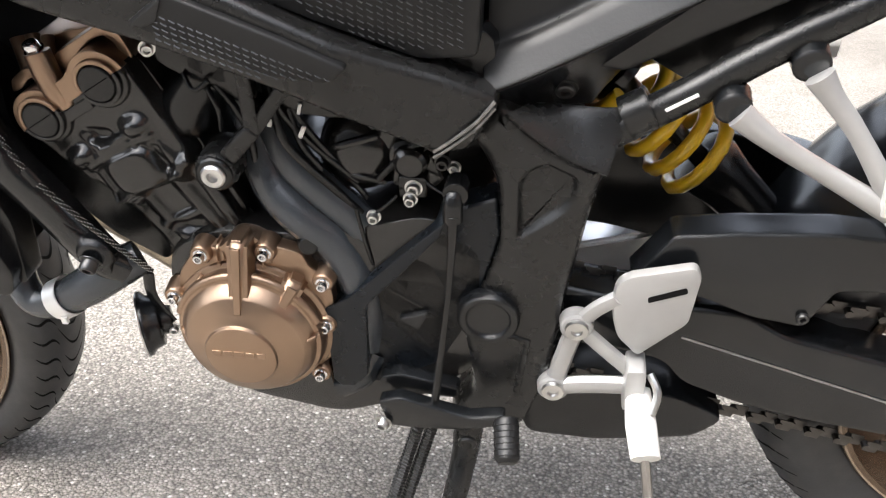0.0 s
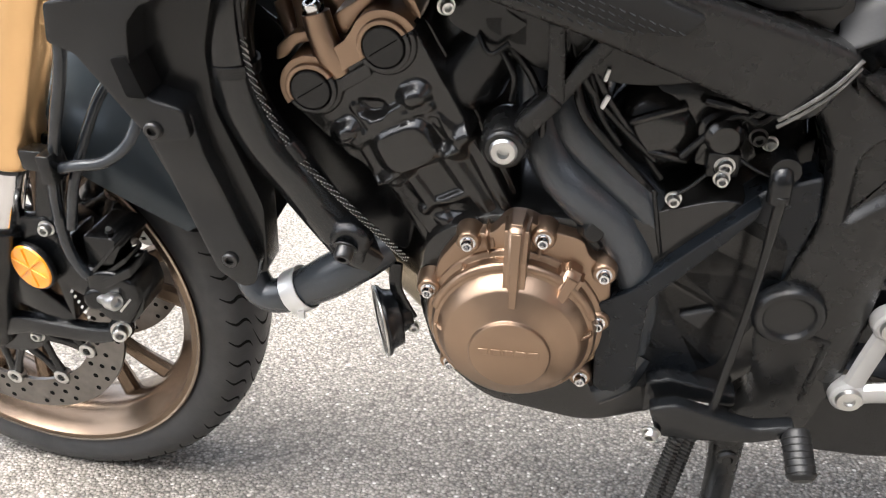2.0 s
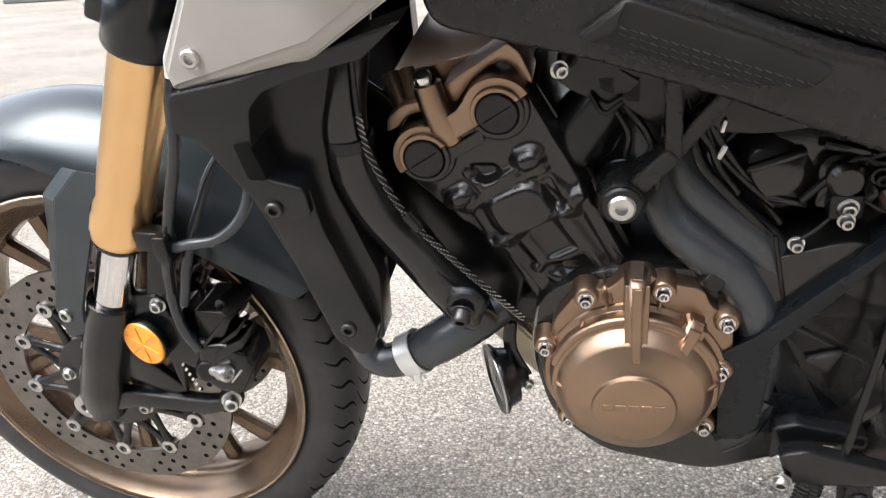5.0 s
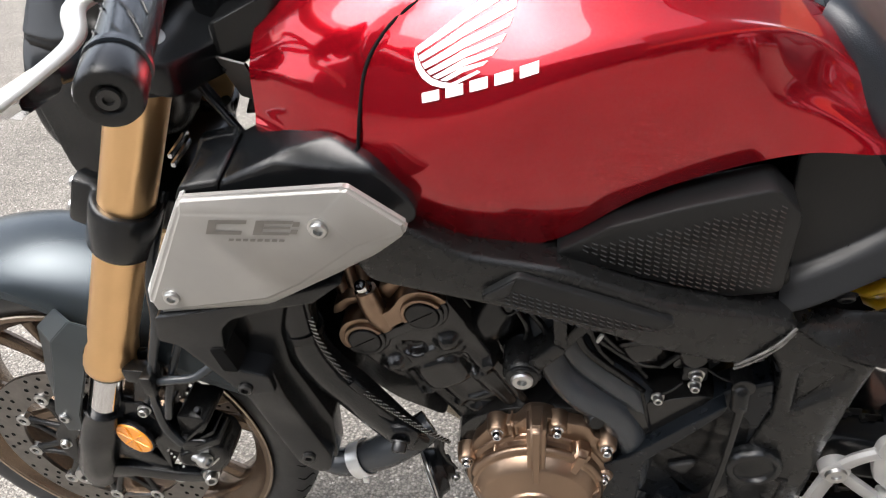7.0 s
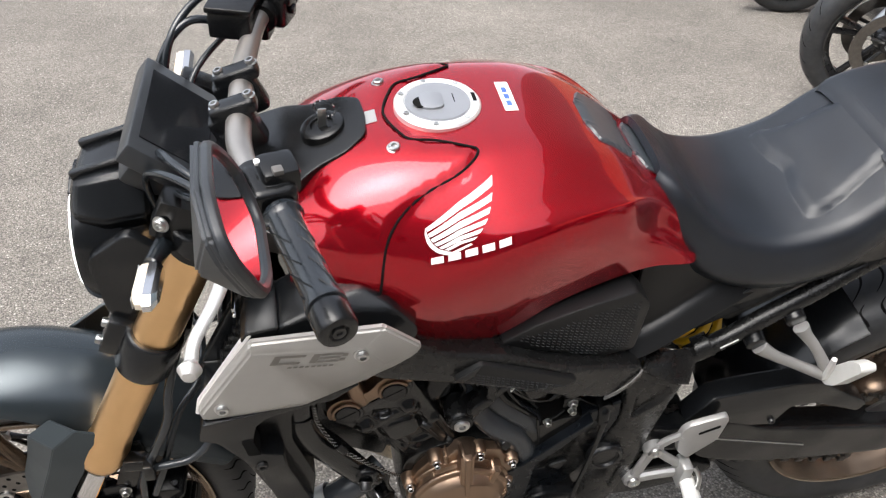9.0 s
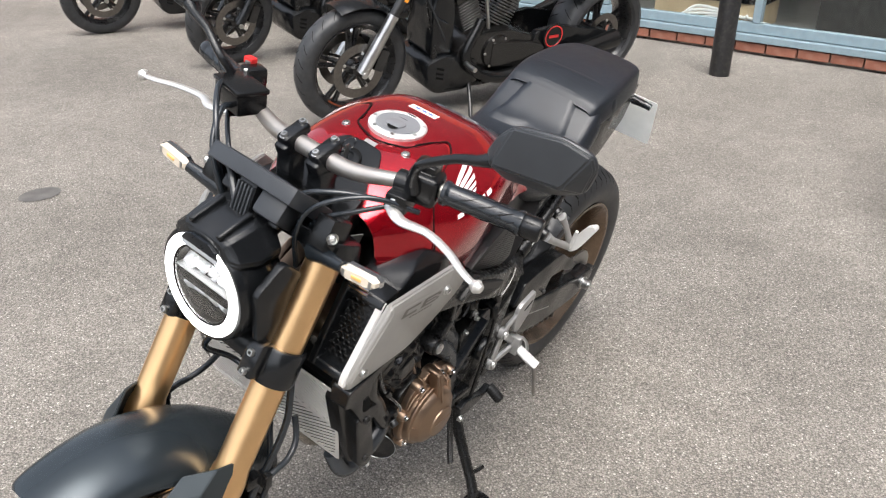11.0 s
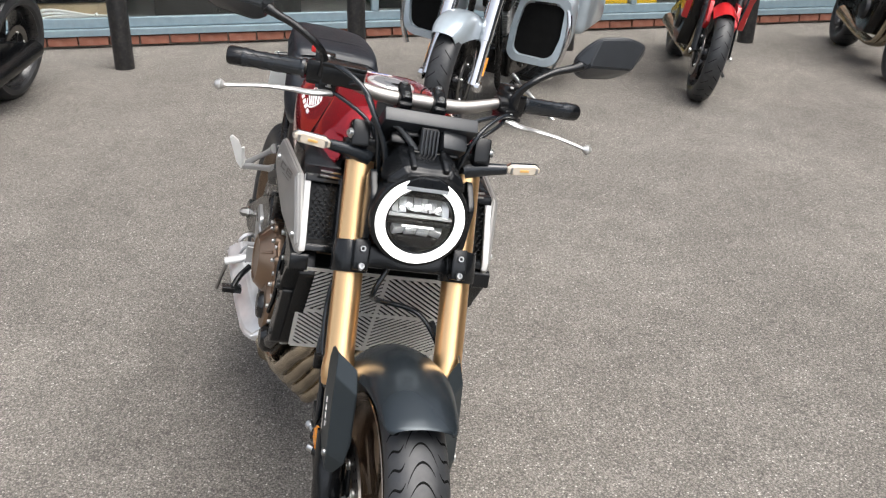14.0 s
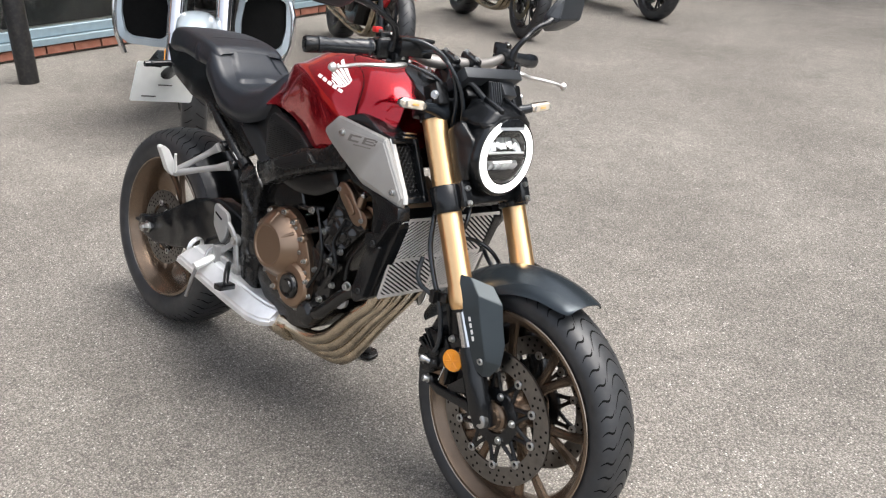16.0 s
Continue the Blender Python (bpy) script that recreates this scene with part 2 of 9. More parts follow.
SCALES = mat("glossy_scale_texture", (0.022, 0.023, 0.024), 0.2, var=0.1, bump=0.0)
STAYGREY = mat("slate_grey_guard_plate", (0.038, 0.047, 0.052), 0.32, metal=0.5, var=0.06, bump=0.02)
REFLECTOR = mat("bright_lamp_reflector", (0.80, 0.83, 0.84), 0.22, metal=0.35, var=0.05, bump=0.0)
RINGGREY = mat("unlit_ring_grey", (0.36, 0.38, 0.40), 0.3, var=0.05, bump=0.0)
BLUEINK = mat("blue_ink", (0.05, 0.12, 0.45), 0.5)
PANELMARK = mat("tone_on_tone_mark", (0.20, 0.188, 0.172), 0.4, metal=0.4, var=0.04, bump=0.0)
WELD = mat("grey_weld_metal", (0.16, 0.155, 0.15), 0.25, metal=0.6, var=0.3, scale=120)
REDLENS = mat("red_lamp_lens", (0.45, 0.01, 0.01), 0.15, coat=0.8)
CHAIN = mat("oily_chain_steel", (0.09, 0.085, 0.08), 0.4, metal=0.9, var=0.3)
PALEWOOD = mat("pale_wood", (0.42, 0.32, 0.20), 0.6, var=0.2, scale=6)
ORANGEPAINT = mat("orange_rim_mark", (0.20, 0.045, 0.015), 0.5)
WHEELBLACK = mat("gloss_black_wheel", (0.012, 0.012, 0.013), 0.28, coat=0.3, var=0.15)
FINMETAL = mat("machined_fin_edge", (0.16, 0.155, 0.15), 0.4, metal=0.7)
DARKPAINT = mat("gloss_black_paint", (0.010, 0.010, 0.011), 0.2, coat=0.8, var=0.1, bump=0.0)
GREYPLASTIC = mat("mid_grey_plastic", (0.13, 0.13, 0.13), 0.4, var=0.1)
REDPAINT = mat("bright_red_paint", (0.55, 0.012, 0.016), 0.3, coat=0.9, var=0.05, bump=0.0)


def brick_wall_mat():
    m = bpy.data.materials.new("brick_wall")
    m.use_nodes = True
    nt = m.node_tree
    b = nt.nodes["Principled BSDF"]
    tc = nt.nodes.new("ShaderNodeTexCoord")
    mp = nt.nodes.new("ShaderNodeMapping")
    mp.inputs["Rotation"].default_value = (radians(90), 0, radians(90))
    br = nt.nodes.new("ShaderNodeTexBrick")
    br.inputs["Scale"].default_value = 1.0
    br.inputs["Brick Width"].default_value, br.inputs["Row Height"].default_value = 0.225, 0.075
    br.inputs["Mortar Size"].default_value = 0.005
    br.inputs["Color1"].default_value = (0.40, 0.155, 0.08, 1)
    br.inputs["Color2"].default_value = (0.29, 0.11, 0.062, 1)
    br.inputs["Mortar"].default_value = (0.40, 0.34, 0.28, 1)
    sep = nt.nodes.new("ShaderNodeSeparateXYZ")
    com = nt.nodes.new("ShaderNodeCombineXYZ")
    nt.links.new(tc.outputs["Object"], sep.inputs[0])
    nt.links.new(sep.outputs[1], com.inputs[0])
    nt.links.new(sep.outputs[2], com.inputs[1])
    nt.links.new(com.outputs[0], br.inputs["Vector"])
    nt.links.new(br.outputs["Color"], b.inputs["Base Color"])
    nt.nodes.remove(mp)
    b.inputs["Roughness"].default_value = 0.85
    return m


BRICKWALL = brick_wall_mat()
# dark grey for the added, unseen walls, so that reflections stay dark
GREYWALL = mat("dark_backdrop_grey", (0.09, 0.094, 0.098), 0.8, var=0.12, scale=2.0, bump=0.3)
# ---- geometry helpers ----
def part(name, bm, material, parent=None, label="", side=1, smooth=38):
    """Links a bmesh as one mesh object under a thing. side -1 mirrors it to negative y."""
    if side < 0:
        for v in bm.verts:
            v.co.y = -v.co.y
        bmesh.ops.reverse_faces(bm, faces=bm.faces)
    me = bpy.data.meshes.new(name)
    bm.normal_update()
    bm.to_mesh(me)
    bm.free()
    mats = material if isinstance(material, (list, tuple)) else [material]
    for m in mats:
        me.materials.append(m)
    me.polygons.foreach_set("use_smooth", [True] * len(me.polygons))
    me.set_sharp_from_angle(angle=radians(smooth))
    ob = new(name, me)
    if parent is not None:
        ob.parent = parent
    if label:
        tagged(ob, label)
    return ob


def join(*bms):
    out = bms[0]
    for other in bms[1:]:
        me = bpy.data.meshes.new("tmp")
        other.to_mesh(me)
        other.free()
        out.from_mesh(me)
        bpy.data.meshes.remove(me)
    return out


def catmull(pts, n=6):
    """A smooth line through the points, n steps to a span."""
    p = [Vector(q) for q in pts]
    if len(p) < 3:
        return p
    ext = [2 * p[0] - p[1], *p, 2 * p[-1] - p[-2]]
    out = []
    for i in range(1, len(ext) - 2):
        a, b, c, d = ext[i - 1:i + 3]
        for k in range(n):
            t = k / n
            out.append(0.5 * (2 * b + (c - a) * t + (2 * a - 5 * b + 4 * c - d) * t * t + (3 * b - a - 3 * c + d) * t ** 3))
    return out + [p[-1]]


def axes_for(way):
    way = Vector(way).normalized()
    ref = Vector((0, 0, 1)) if abs(way.z) < 0.9 else Vector((1, 0, 0))
    u = way.cross(ref).normalized()
    return u, way.cross(u).normalized(), way


def lathe(profile, origin=(0, 0, 0), way=(0, 1, 0), seg=32, bm=None, arc=(0, 2 * math.pi)):
    """Turns (height, radius) pairs about the axis."""
    bm = bm or bmesh.new()
    u, v, w = axes_for(way)
    o = Vector(origin)
    rings = []
    for h, r in profile:
        if r < 1e-6:
            rings.append([bm.verts.new(o + w * h)])
        else:
            rings.append([bm.verts.new(o + w * h + (u * math.cos(a) + v * math.sin(a)) * r) for a in (arc[0] + (arc[1] - arc[0]) * k / seg for k in range(seg))])
    for a, b in zip(rings, rings[1:]):
        for k in range(seg):
            k2 = (k + 1) % seg
            if len(a) == 1 and len(b) == 1:
                continue
            if len(a) == 1:
                bm.faces.new((a[0], b[k], b[k2]))
            elif len(b) == 1:
                bm.faces.new((a[k2], a[k], b[0]))
            else:
                bm.faces.new((a[k2], a[k], b[k], b[k2]))
    bmesh.ops.recalc_face_normals(bm, faces=bm.faces)
    return bm


def tube(pts, radius, seg=14, n=6, caps=True, smooth_line=True, flat=1.0, flat_way=None):
    """A round bar along a smooth line; radius is one number or one for each point. flat squeezes it across."""
    line = catmull(pts, n) if smooth_line else [Vector(q) for q in pts]
    m = len(line)
    if isinstance(radius, (int, float)):
        rad = [radius] * m
    else:
        rad = [float(np.interp(i / (m - 1) * (len(radius) - 1), range(len(radius)), radius)) for i in range(m)]
    bm = bmesh.new()
    rings = []
    u = None
    for i, p in enumerate(line):
        w = (line[min(i + 1, m - 1)] - line[max(i - 1, 0)]).normalized()
        if u is None:
            u = Vector(flat_way) if flat_way else axes_for(w)[0]
        u = (u - w * u.dot(w)).normalized()
        v = w.cross(u)
        rings.append([bm.verts.new(p + (u * math.cos(a) * flat + v * math.sin(a)) * rad[i]) for a in (2 * math.pi * k / seg for k in range(seg))])
    for a, b in zip(rings, rings[1:]):
        for k in range(seg):
            bm.faces.new((a[k], a[(k + 1) % seg], b[(k + 1) % seg], b[k]))
    if caps:
        bm.faces.new(rings[0][::-1])
        bm.faces.new(rings[-1])
    bmesh.ops.recalc_face_normals(bm, faces=bm.faces)
    return bm


def fillet(poly, r, n=3):
    """Rounds the corners of a flat outline."""
    out = []
    m = len(poly)
    for i in range(m):
        a, b, c = (Vector(poly[(i + k) % m]).to_2d() for k in (-1, 0, 1))
        p, q = a - b, c - b
        d = min(r, p.length * 0.45, q.length * 0.45)
        s, e = b + p.normalized() * d, b + q.normalized() * d
        for k in range(n + 1):
            t = k / n
            out.append(tuple(s * (1 - t) ** 2 + b * 2 * t * (1 - t) + e * t * t))
    return out


def prism(poly, y0, y1, bevel=0.0, r=0.0, seg=2, warp=None, axis="y", both=False):
    """A flat outline in x, z (or the two other axes) from y0 (inside) to y1 (outside), its outer edge bevelled. warp moves points."""
    if r:
        poly = fillet(poly, r)
    bm = bmesh.new()
    def co(p, y):
        a, b = p
        return {"y": (a, y, b), "x": (y, a, b), "z": (a, b, y)}[axis]
    inner = [bm.verts.new(co(p, y0)) for p in poly]
    outer = [bm.verts.new(co(p, y1)) for p in poly]
    f1 = bm.faces.new(inner)
    f2 = bm.faces.new(outer[::-1])
    m = len(poly)
    for k in range(m):
        bm.faces.new((inner[k], outer[k], outer[(k + 1) % m], inner[(k + 1) % m]))
    bmesh.ops.recalc_face_normals(bm, faces=bm.faces)
    if bevel:
        edges = list(f2.edges) + (list(f1.edges) if both else [])
        bmesh.ops.bevel(bm, geom=edges, offset=bevel, segments=seg, affect="EDGES", profile=0.6, clamp_overlap=True)
    big = [f for f in bm.faces if len(f.verts) > 4]
    bmesh.ops.triangulate(bm, faces=big)
    if warp:
        for v in bm.verts:
            v.co = Vector(warp(v.co))
    return bm


def box(size, m=None, bevel=0.0, seg=2):
    bm = bmesh.new()
    bmesh.ops.create_cube(bm, size=1.0)
    bmesh.ops.scale(bm, vec=size, verts=bm.verts)
    if bevel:
        bmesh.ops.bevel(bm, geom=bm.edges[:], offset=bevel, segments=seg, affect="EDGES", profile=0.6, clamp_overlap=True)
    if m is not None:
        bmesh.ops.transform(bm, matrix=m, verts=bm.verts)
    return bm


def loft(rings, caps=True, closed=True):
    bm = bmesh.new()
    vr = [[bm.verts.new(p) for p in r] for r in rings]
    m = len(rings[0])
    for a, b in zip(vr, vr[1:]):
        for k in range(m if closed else m - 1):
            bm.faces.new((a[k], a[(k + 1) % m], b[(k + 1) % m], b[k]))
    if caps and closed:
        bm.faces.new(vr[0][::-1])
        bm.faces.new(vr[-1])
        bmesh.ops.triangulate(bm, faces=[f for f in bm.faces if len(f.verts) > 4])
    bmesh.ops.recalc_face_normals(bm, faces=bm.faces)
    return bm


def patch(grid, nu=5, nv=5):
    """A fine grid of points on the smooth sheet through a coarse grid."""
    rows = [catmull(r, nv) for r in grid]
    cols = [catmull([r[k] for r in rows], nu) for k in range(len(rows[0]))]
    return [[c[i] for c in cols] for i in range(len(cols[0]))]


def sheet(grid, thick=0.0):
    """A skin over a fine grid of points, with a thickness inwards if given."""
    bm = bmesh.new()
    vs = [[bm.verts.new(p) for p in r] for r in grid]
    for a, b in zip(vs, vs[1:]):
        for k in range(len(a) - 1):
            bm.faces.new((a[k], a[k + 1], b[k + 1], b[k]))
    bm.normal_update()
    if thick:
        bmesh.ops.solidify(bm, geom=bm.faces[:], thickness=thick)
    return bm


def bolt(o, way, r=0.008, h=0.006, socket=True):
    """A socket-head screw: washer, head and hexagonal recess."""
    prof = [(0, r * 1.25), (0.0012, r * 1.25), (0.0014, r * 0.95), (h * 0.8, r * 0.95), (h, r * 0.8)]
    if socket:
        prof += [(h, r * 0.5), (h * 0.35, r * 0.46), (h * 0.35, 0)]
    else:
        prof += [(h, 0)]
    return lathe(prof, o, way, 14)


def shrink(poly, d):
    """The outline moved inwards by d."""
    m = len(poly)
    area = sum(poly[i][0] * poly[(i + 1) % m][1] - poly[(i + 1) % m][0] * poly[i][1] for i in range(m))
    sg = 1 if area > 0 else -1
    out = []
    for i in range(m):
        a, b, c = (Vector(poly[(i + k) % m]).to_2d() for k in (-1, 0, 1))
        n1, n2 = ((q - p).normalized() for p, q in ((a, b), (b, c)))
        n = Vector((-(n1.y + n2.y), n1.x + n2.x)) * sg
        n = n.normalized() if n.length > 1e-6 else Vector((-n1.y, n1.x)) * sg
        out.append(tuple(b + n * d))
    return out


def pocket_plate(outline, pockets, y0, y1, bevel, depth, slope):
    """A pressed plate whose front face has sunken pockets with sloping walls."""
    bm = bmesh.new()
    ring = lambda poly, y: [bm.verts.new((a, y, b)) for a, b in poly]
    def wall(a, b):
        m = len(a)
        for k in range(m):
            bm.faces.new((a[k], a[(k + 1) % m], b[(k + 1) % m], b[k]))
    base = fillet(outline, 0.010)
    r0, r1 = ring(base, y0), ring(base, y1 - bevel)
    r2, r3 = ring(shrink(base, bevel * 0.3), y1 - bevel * 0.35), ring(shrink(base, bevel), y1)
    wall(r0, r1)
    wall(r1, r2)
    wall(r2, r3)
    loops = [r3]
    for poly in pockets:
        p0 = fillet(poly, 0.008)
        a, b, c = ring(p0, y1), ring(shrink(p0, slope * 0.3), y1 - depth * 0.25), ring(shrink(p0, slope), y1 - depth)
        wall(a, b)
        wall(b, c)
        bm.faces.new(c)
        loops.append(a)
    edges = [bm.edges.get((lp[k], lp[(k + 1) % len(lp)])) for lp in loops for k in range(len(lp))]
    bmesh.ops.triangle_fill(bm, use_beauty=True, use_dissolve=False, edges=edges)
    bmesh.ops.recalc_face_normals(bm, faces=bm.faces)
    bmesh.ops.triangulate(bm, faces=[f for f in bm.faces if len(f.verts) > 4])
    return bm
# ---- the motorcycle: local x to the rear, y to its right, z up; it leans on its side stand ----
LEAN = 13.0
GROUND = -0.0175
bike = new("motorcycle")
bike.matrix_basis = pose(0, 0, 0, LEAN, 0, 0)
tagged(bike, "red and black naked motorcycle with gold forks on its side stand", "motorcycle")
L, R = -1, 1
AX = Vector((0.020, 0, 0.280))
RX = Vector((1.455, 0, 0.310))


def fx(z):
    """x of the fork line at a height."""
    return 0.029 + 0.451 * (z - 0.28)


def fork_at(z, y=0.106):
    return Vector((fx(z), y, z))


FORK_WAY = Vector((0.411, 0, 0.911))


def wheel(name, c, tyre_r, half, rim_r, spokes, label, sub_label):
    """A cast wheel with split spokes, its tyre and dark strips painted as tread grooves."""
    w = half * 0.86
    rim = lathe([(-w, rim_r + 0.004), (-w - 0.004, rim_r + 0.006), (-w - 0.004, rim_r - 0.004), (-w + 0.010, rim_r - 0.013), (-w * 0.62, rim_r - 0.026),
                 (-0.3 * w, rim_r - 0.032), (0.3 * w, rim_r - 0.032), (w * 0.62, rim_r - 0.026), (w - 0.010, rim_r - 0.013), (w + 0.004, rim_r - 0.004),
                 (w + 0.004, rim_r + 0.006), (w, rim_r + 0.004), (0, rim_r + 0.002), (-w, rim_r + 0.004)], c, (0, 1, 0), 72)
    hub = lathe([(-0.055, 0), (-0.055, 0.036), (-0.045, 0.043), (-0.02, 0.047), (0.02, 0.047), (0.045, 0.043), (0.055, 0.036), (0.055, 0)], c, (0, 1, 0), 36)
    out = join(rim, hub)
    ro = rim_r - 0.026
    arms = []
    for k in range(spokes):
        for d in (-1, 1):
            a0, a1 = 2 * math.pi * k / spokes + 0.10, 2 * math.pi * k / spokes + 0.10 + d * 0.20
            def pt(r, a):
                return Vector((c.x + r * math.cos(a), 0, c.z + r * math.sin(a)))
            mid = 0.085
            s = tube([pt(0.036, a0), pt(mid, a0 + d * 0.045), pt(ro * 0.72, a0 + d * 0.13), pt(ro + 0.008, a1)], [0.017, 0.0125, 0.0105, 0.014], 8, 4, flat=0.8, flat_way=(0, 1, 0))
            arms.append(s)
    ob = part(name, out, RIM, bike, label)
    for d in (-1, 1):
        h = d * (w + 0.0045)
        part("rim_lip", lathe([(h - 0.0014, rim_r + 0.004), (h, rim_r + 0.0055), (h + 0.0014, rim_r + 0.004), (h, rim_r + 0.0020), (h - 0.0014, rim_r + 0.004)], c, (0, 1, 0), 72), RIMLIP, ob, "bright rim edge")
    for s in arms:
        part("spoke", s, RIM, ob)
    t = tyre_r
    prof = [(-half * 0.78, rim_r - 0.002), (-half * 0.93, rim_r + 0.014), (-half, rim_r + (t - rim_r) * 0.42), (-half * 0.965, rim_r + (t - rim_r) * 0.6), (-half * 0.86, rim_r + (t - rim_r) * 0.76),
            (-half * 0.62, rim_r + (t - rim_r) * 0.91), (-half * 0.3, rim_r + (t - rim_r) * 0.98), (0, t)]
    prof = prof + [(-h, r) for h, r in prof[-2::-1]] + [prof[0]]
    part("tyre", lathe(prof, c, (0, 1, 0), 96), RUBBER, ob, sub_label)
    # near-black strips laid on the tread as the shade of wavy grooves: nested arcs over the crown and long curved ones
    # on the shoulders
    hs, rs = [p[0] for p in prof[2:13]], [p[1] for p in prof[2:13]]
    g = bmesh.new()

    def groove_strip(pts):
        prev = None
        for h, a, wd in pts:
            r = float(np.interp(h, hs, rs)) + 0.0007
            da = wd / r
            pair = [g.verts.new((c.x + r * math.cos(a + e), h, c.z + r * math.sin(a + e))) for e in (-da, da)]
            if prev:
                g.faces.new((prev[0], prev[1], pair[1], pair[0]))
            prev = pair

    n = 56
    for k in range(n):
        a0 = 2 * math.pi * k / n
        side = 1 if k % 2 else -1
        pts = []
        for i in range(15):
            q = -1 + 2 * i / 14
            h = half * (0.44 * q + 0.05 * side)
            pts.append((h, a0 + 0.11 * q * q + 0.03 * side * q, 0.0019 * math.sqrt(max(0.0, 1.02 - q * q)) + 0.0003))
        groove_strip(pts)
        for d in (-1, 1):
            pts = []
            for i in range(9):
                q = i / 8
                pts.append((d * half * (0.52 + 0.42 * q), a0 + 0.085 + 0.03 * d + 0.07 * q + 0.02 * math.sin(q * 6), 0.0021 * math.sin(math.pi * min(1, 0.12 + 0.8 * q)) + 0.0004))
            groove_strip(pts)
    tagged(part("tread_groove", g, RECESS_BLACK, ob), kind="stuff")
    return ob


front_wheel = wheel("front_wheel", AX, 0.296, 0.0555, 0.232, 6, "bronze cast front wheel", "black road tyre with wavy tread")
rear_wheel = wheel("rear_wheel", RX, 0.322, 0.092, 0.222, 6, "bronze cast rear wheel", "wide black rear tyre")


def disc(parent, c, y, r0, r1, arms, s):
    """A floating brake disc, its drilled holes painted as near-black dots, with its carrier."""
    y0, y1 = y - 0.0025, y + 0.0025
    ring = lathe([(y0, r0), (y0, r1), (y1, r1), (y1, r0), (y0, r0)], c, (0, 1, 0), 64)
    d = part("brake_disc", ring, DISC, parent, "drilled steel brake disc", smooth=25)
    # flat near-black dots on both faces give the holes' shade
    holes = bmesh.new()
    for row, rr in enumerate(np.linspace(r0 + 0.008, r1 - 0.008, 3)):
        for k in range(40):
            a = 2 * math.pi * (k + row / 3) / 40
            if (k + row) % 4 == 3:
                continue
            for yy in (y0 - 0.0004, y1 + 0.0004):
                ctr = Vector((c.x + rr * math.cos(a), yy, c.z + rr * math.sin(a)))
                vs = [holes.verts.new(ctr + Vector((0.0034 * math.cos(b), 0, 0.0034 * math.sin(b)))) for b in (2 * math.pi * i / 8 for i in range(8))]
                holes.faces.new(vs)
    tagged(part("drilled_hole", holes, RECESS_BLACK, d), kind="stuff")
    car = lathe([(y - 0.004, 0.038), (y - 0.004, 0.066), (y + 0.004, 0.066), (y + 0.004, 0.038), (y - 0.004, 0.038)], c, (0, 1, 0), 36)
    half = math.pi / arms
    for k in range(arms):
        a = 2 * math.pi * k / arms + 0.16
        for dd in (-0.72, 0.72):
            p0 = c + Vector((0.062 * math.cos(a + half * dd), y, 0.062 * math.sin(a + half * dd)))
            p1 = c + Vector((r0 * math.cos(a), y, r0 * math.sin(a)))
            part("carrier_arm", tube([p0, p0.lerp(p1, 0.5), p1], [0.0060, 0.0048, 0.0085], 6, 1, flat=0.7, flat_way=(0, 1, 0)), PLASTIC, d)
    part("disc_carrier", car, PLASTIC, d)
    for k in range(5):
        a = 2 * math.pi * k / 5 + 0.5
        part("carrier_bolt", bolt(c + Vector((0.053 * math.cos(a), y + 0.003 * s, 0.053 * math.sin(a))), (0, s, 0), 0.0072, 0.007), STEEL, d)
    part("hub_collar", lathe([(0.0, 0.034), (0.012, 0.033), (0.016, 0.027), (0.026, 0.025), (0.026, 0.012), (0.0, 0.012)], c + Vector((0, y - 0.006 * s, 0)), (0, s, 0), 30), RIM, d)
    for k in range(arms):
        a = 2 * math.pi * k / arms + 0.16
        o = c + Vector(((r0 - 0.001) * math.cos(a), y, (r0 - 0.001) * math.sin(a)))
        part("disc_button", lathe([(-0.005, 0), (-0.005, 0.0100), (0.005, 0.0100), (0.006, 0.0085), (0.006, 0.0052), (0.002, 0.0045), (0.002, 0)], o, (0, s, 0), 14), STEEL, d)


disc(front_wheel, AX, -0.072, 0.113, 0.155, 10, -1)
disc(front_wheel, AX, 0.072, 0.113, 0.155, 10, 1)
disc(rear_wheel, RX, 0.075, 0.080, 0.120, 6, 1)

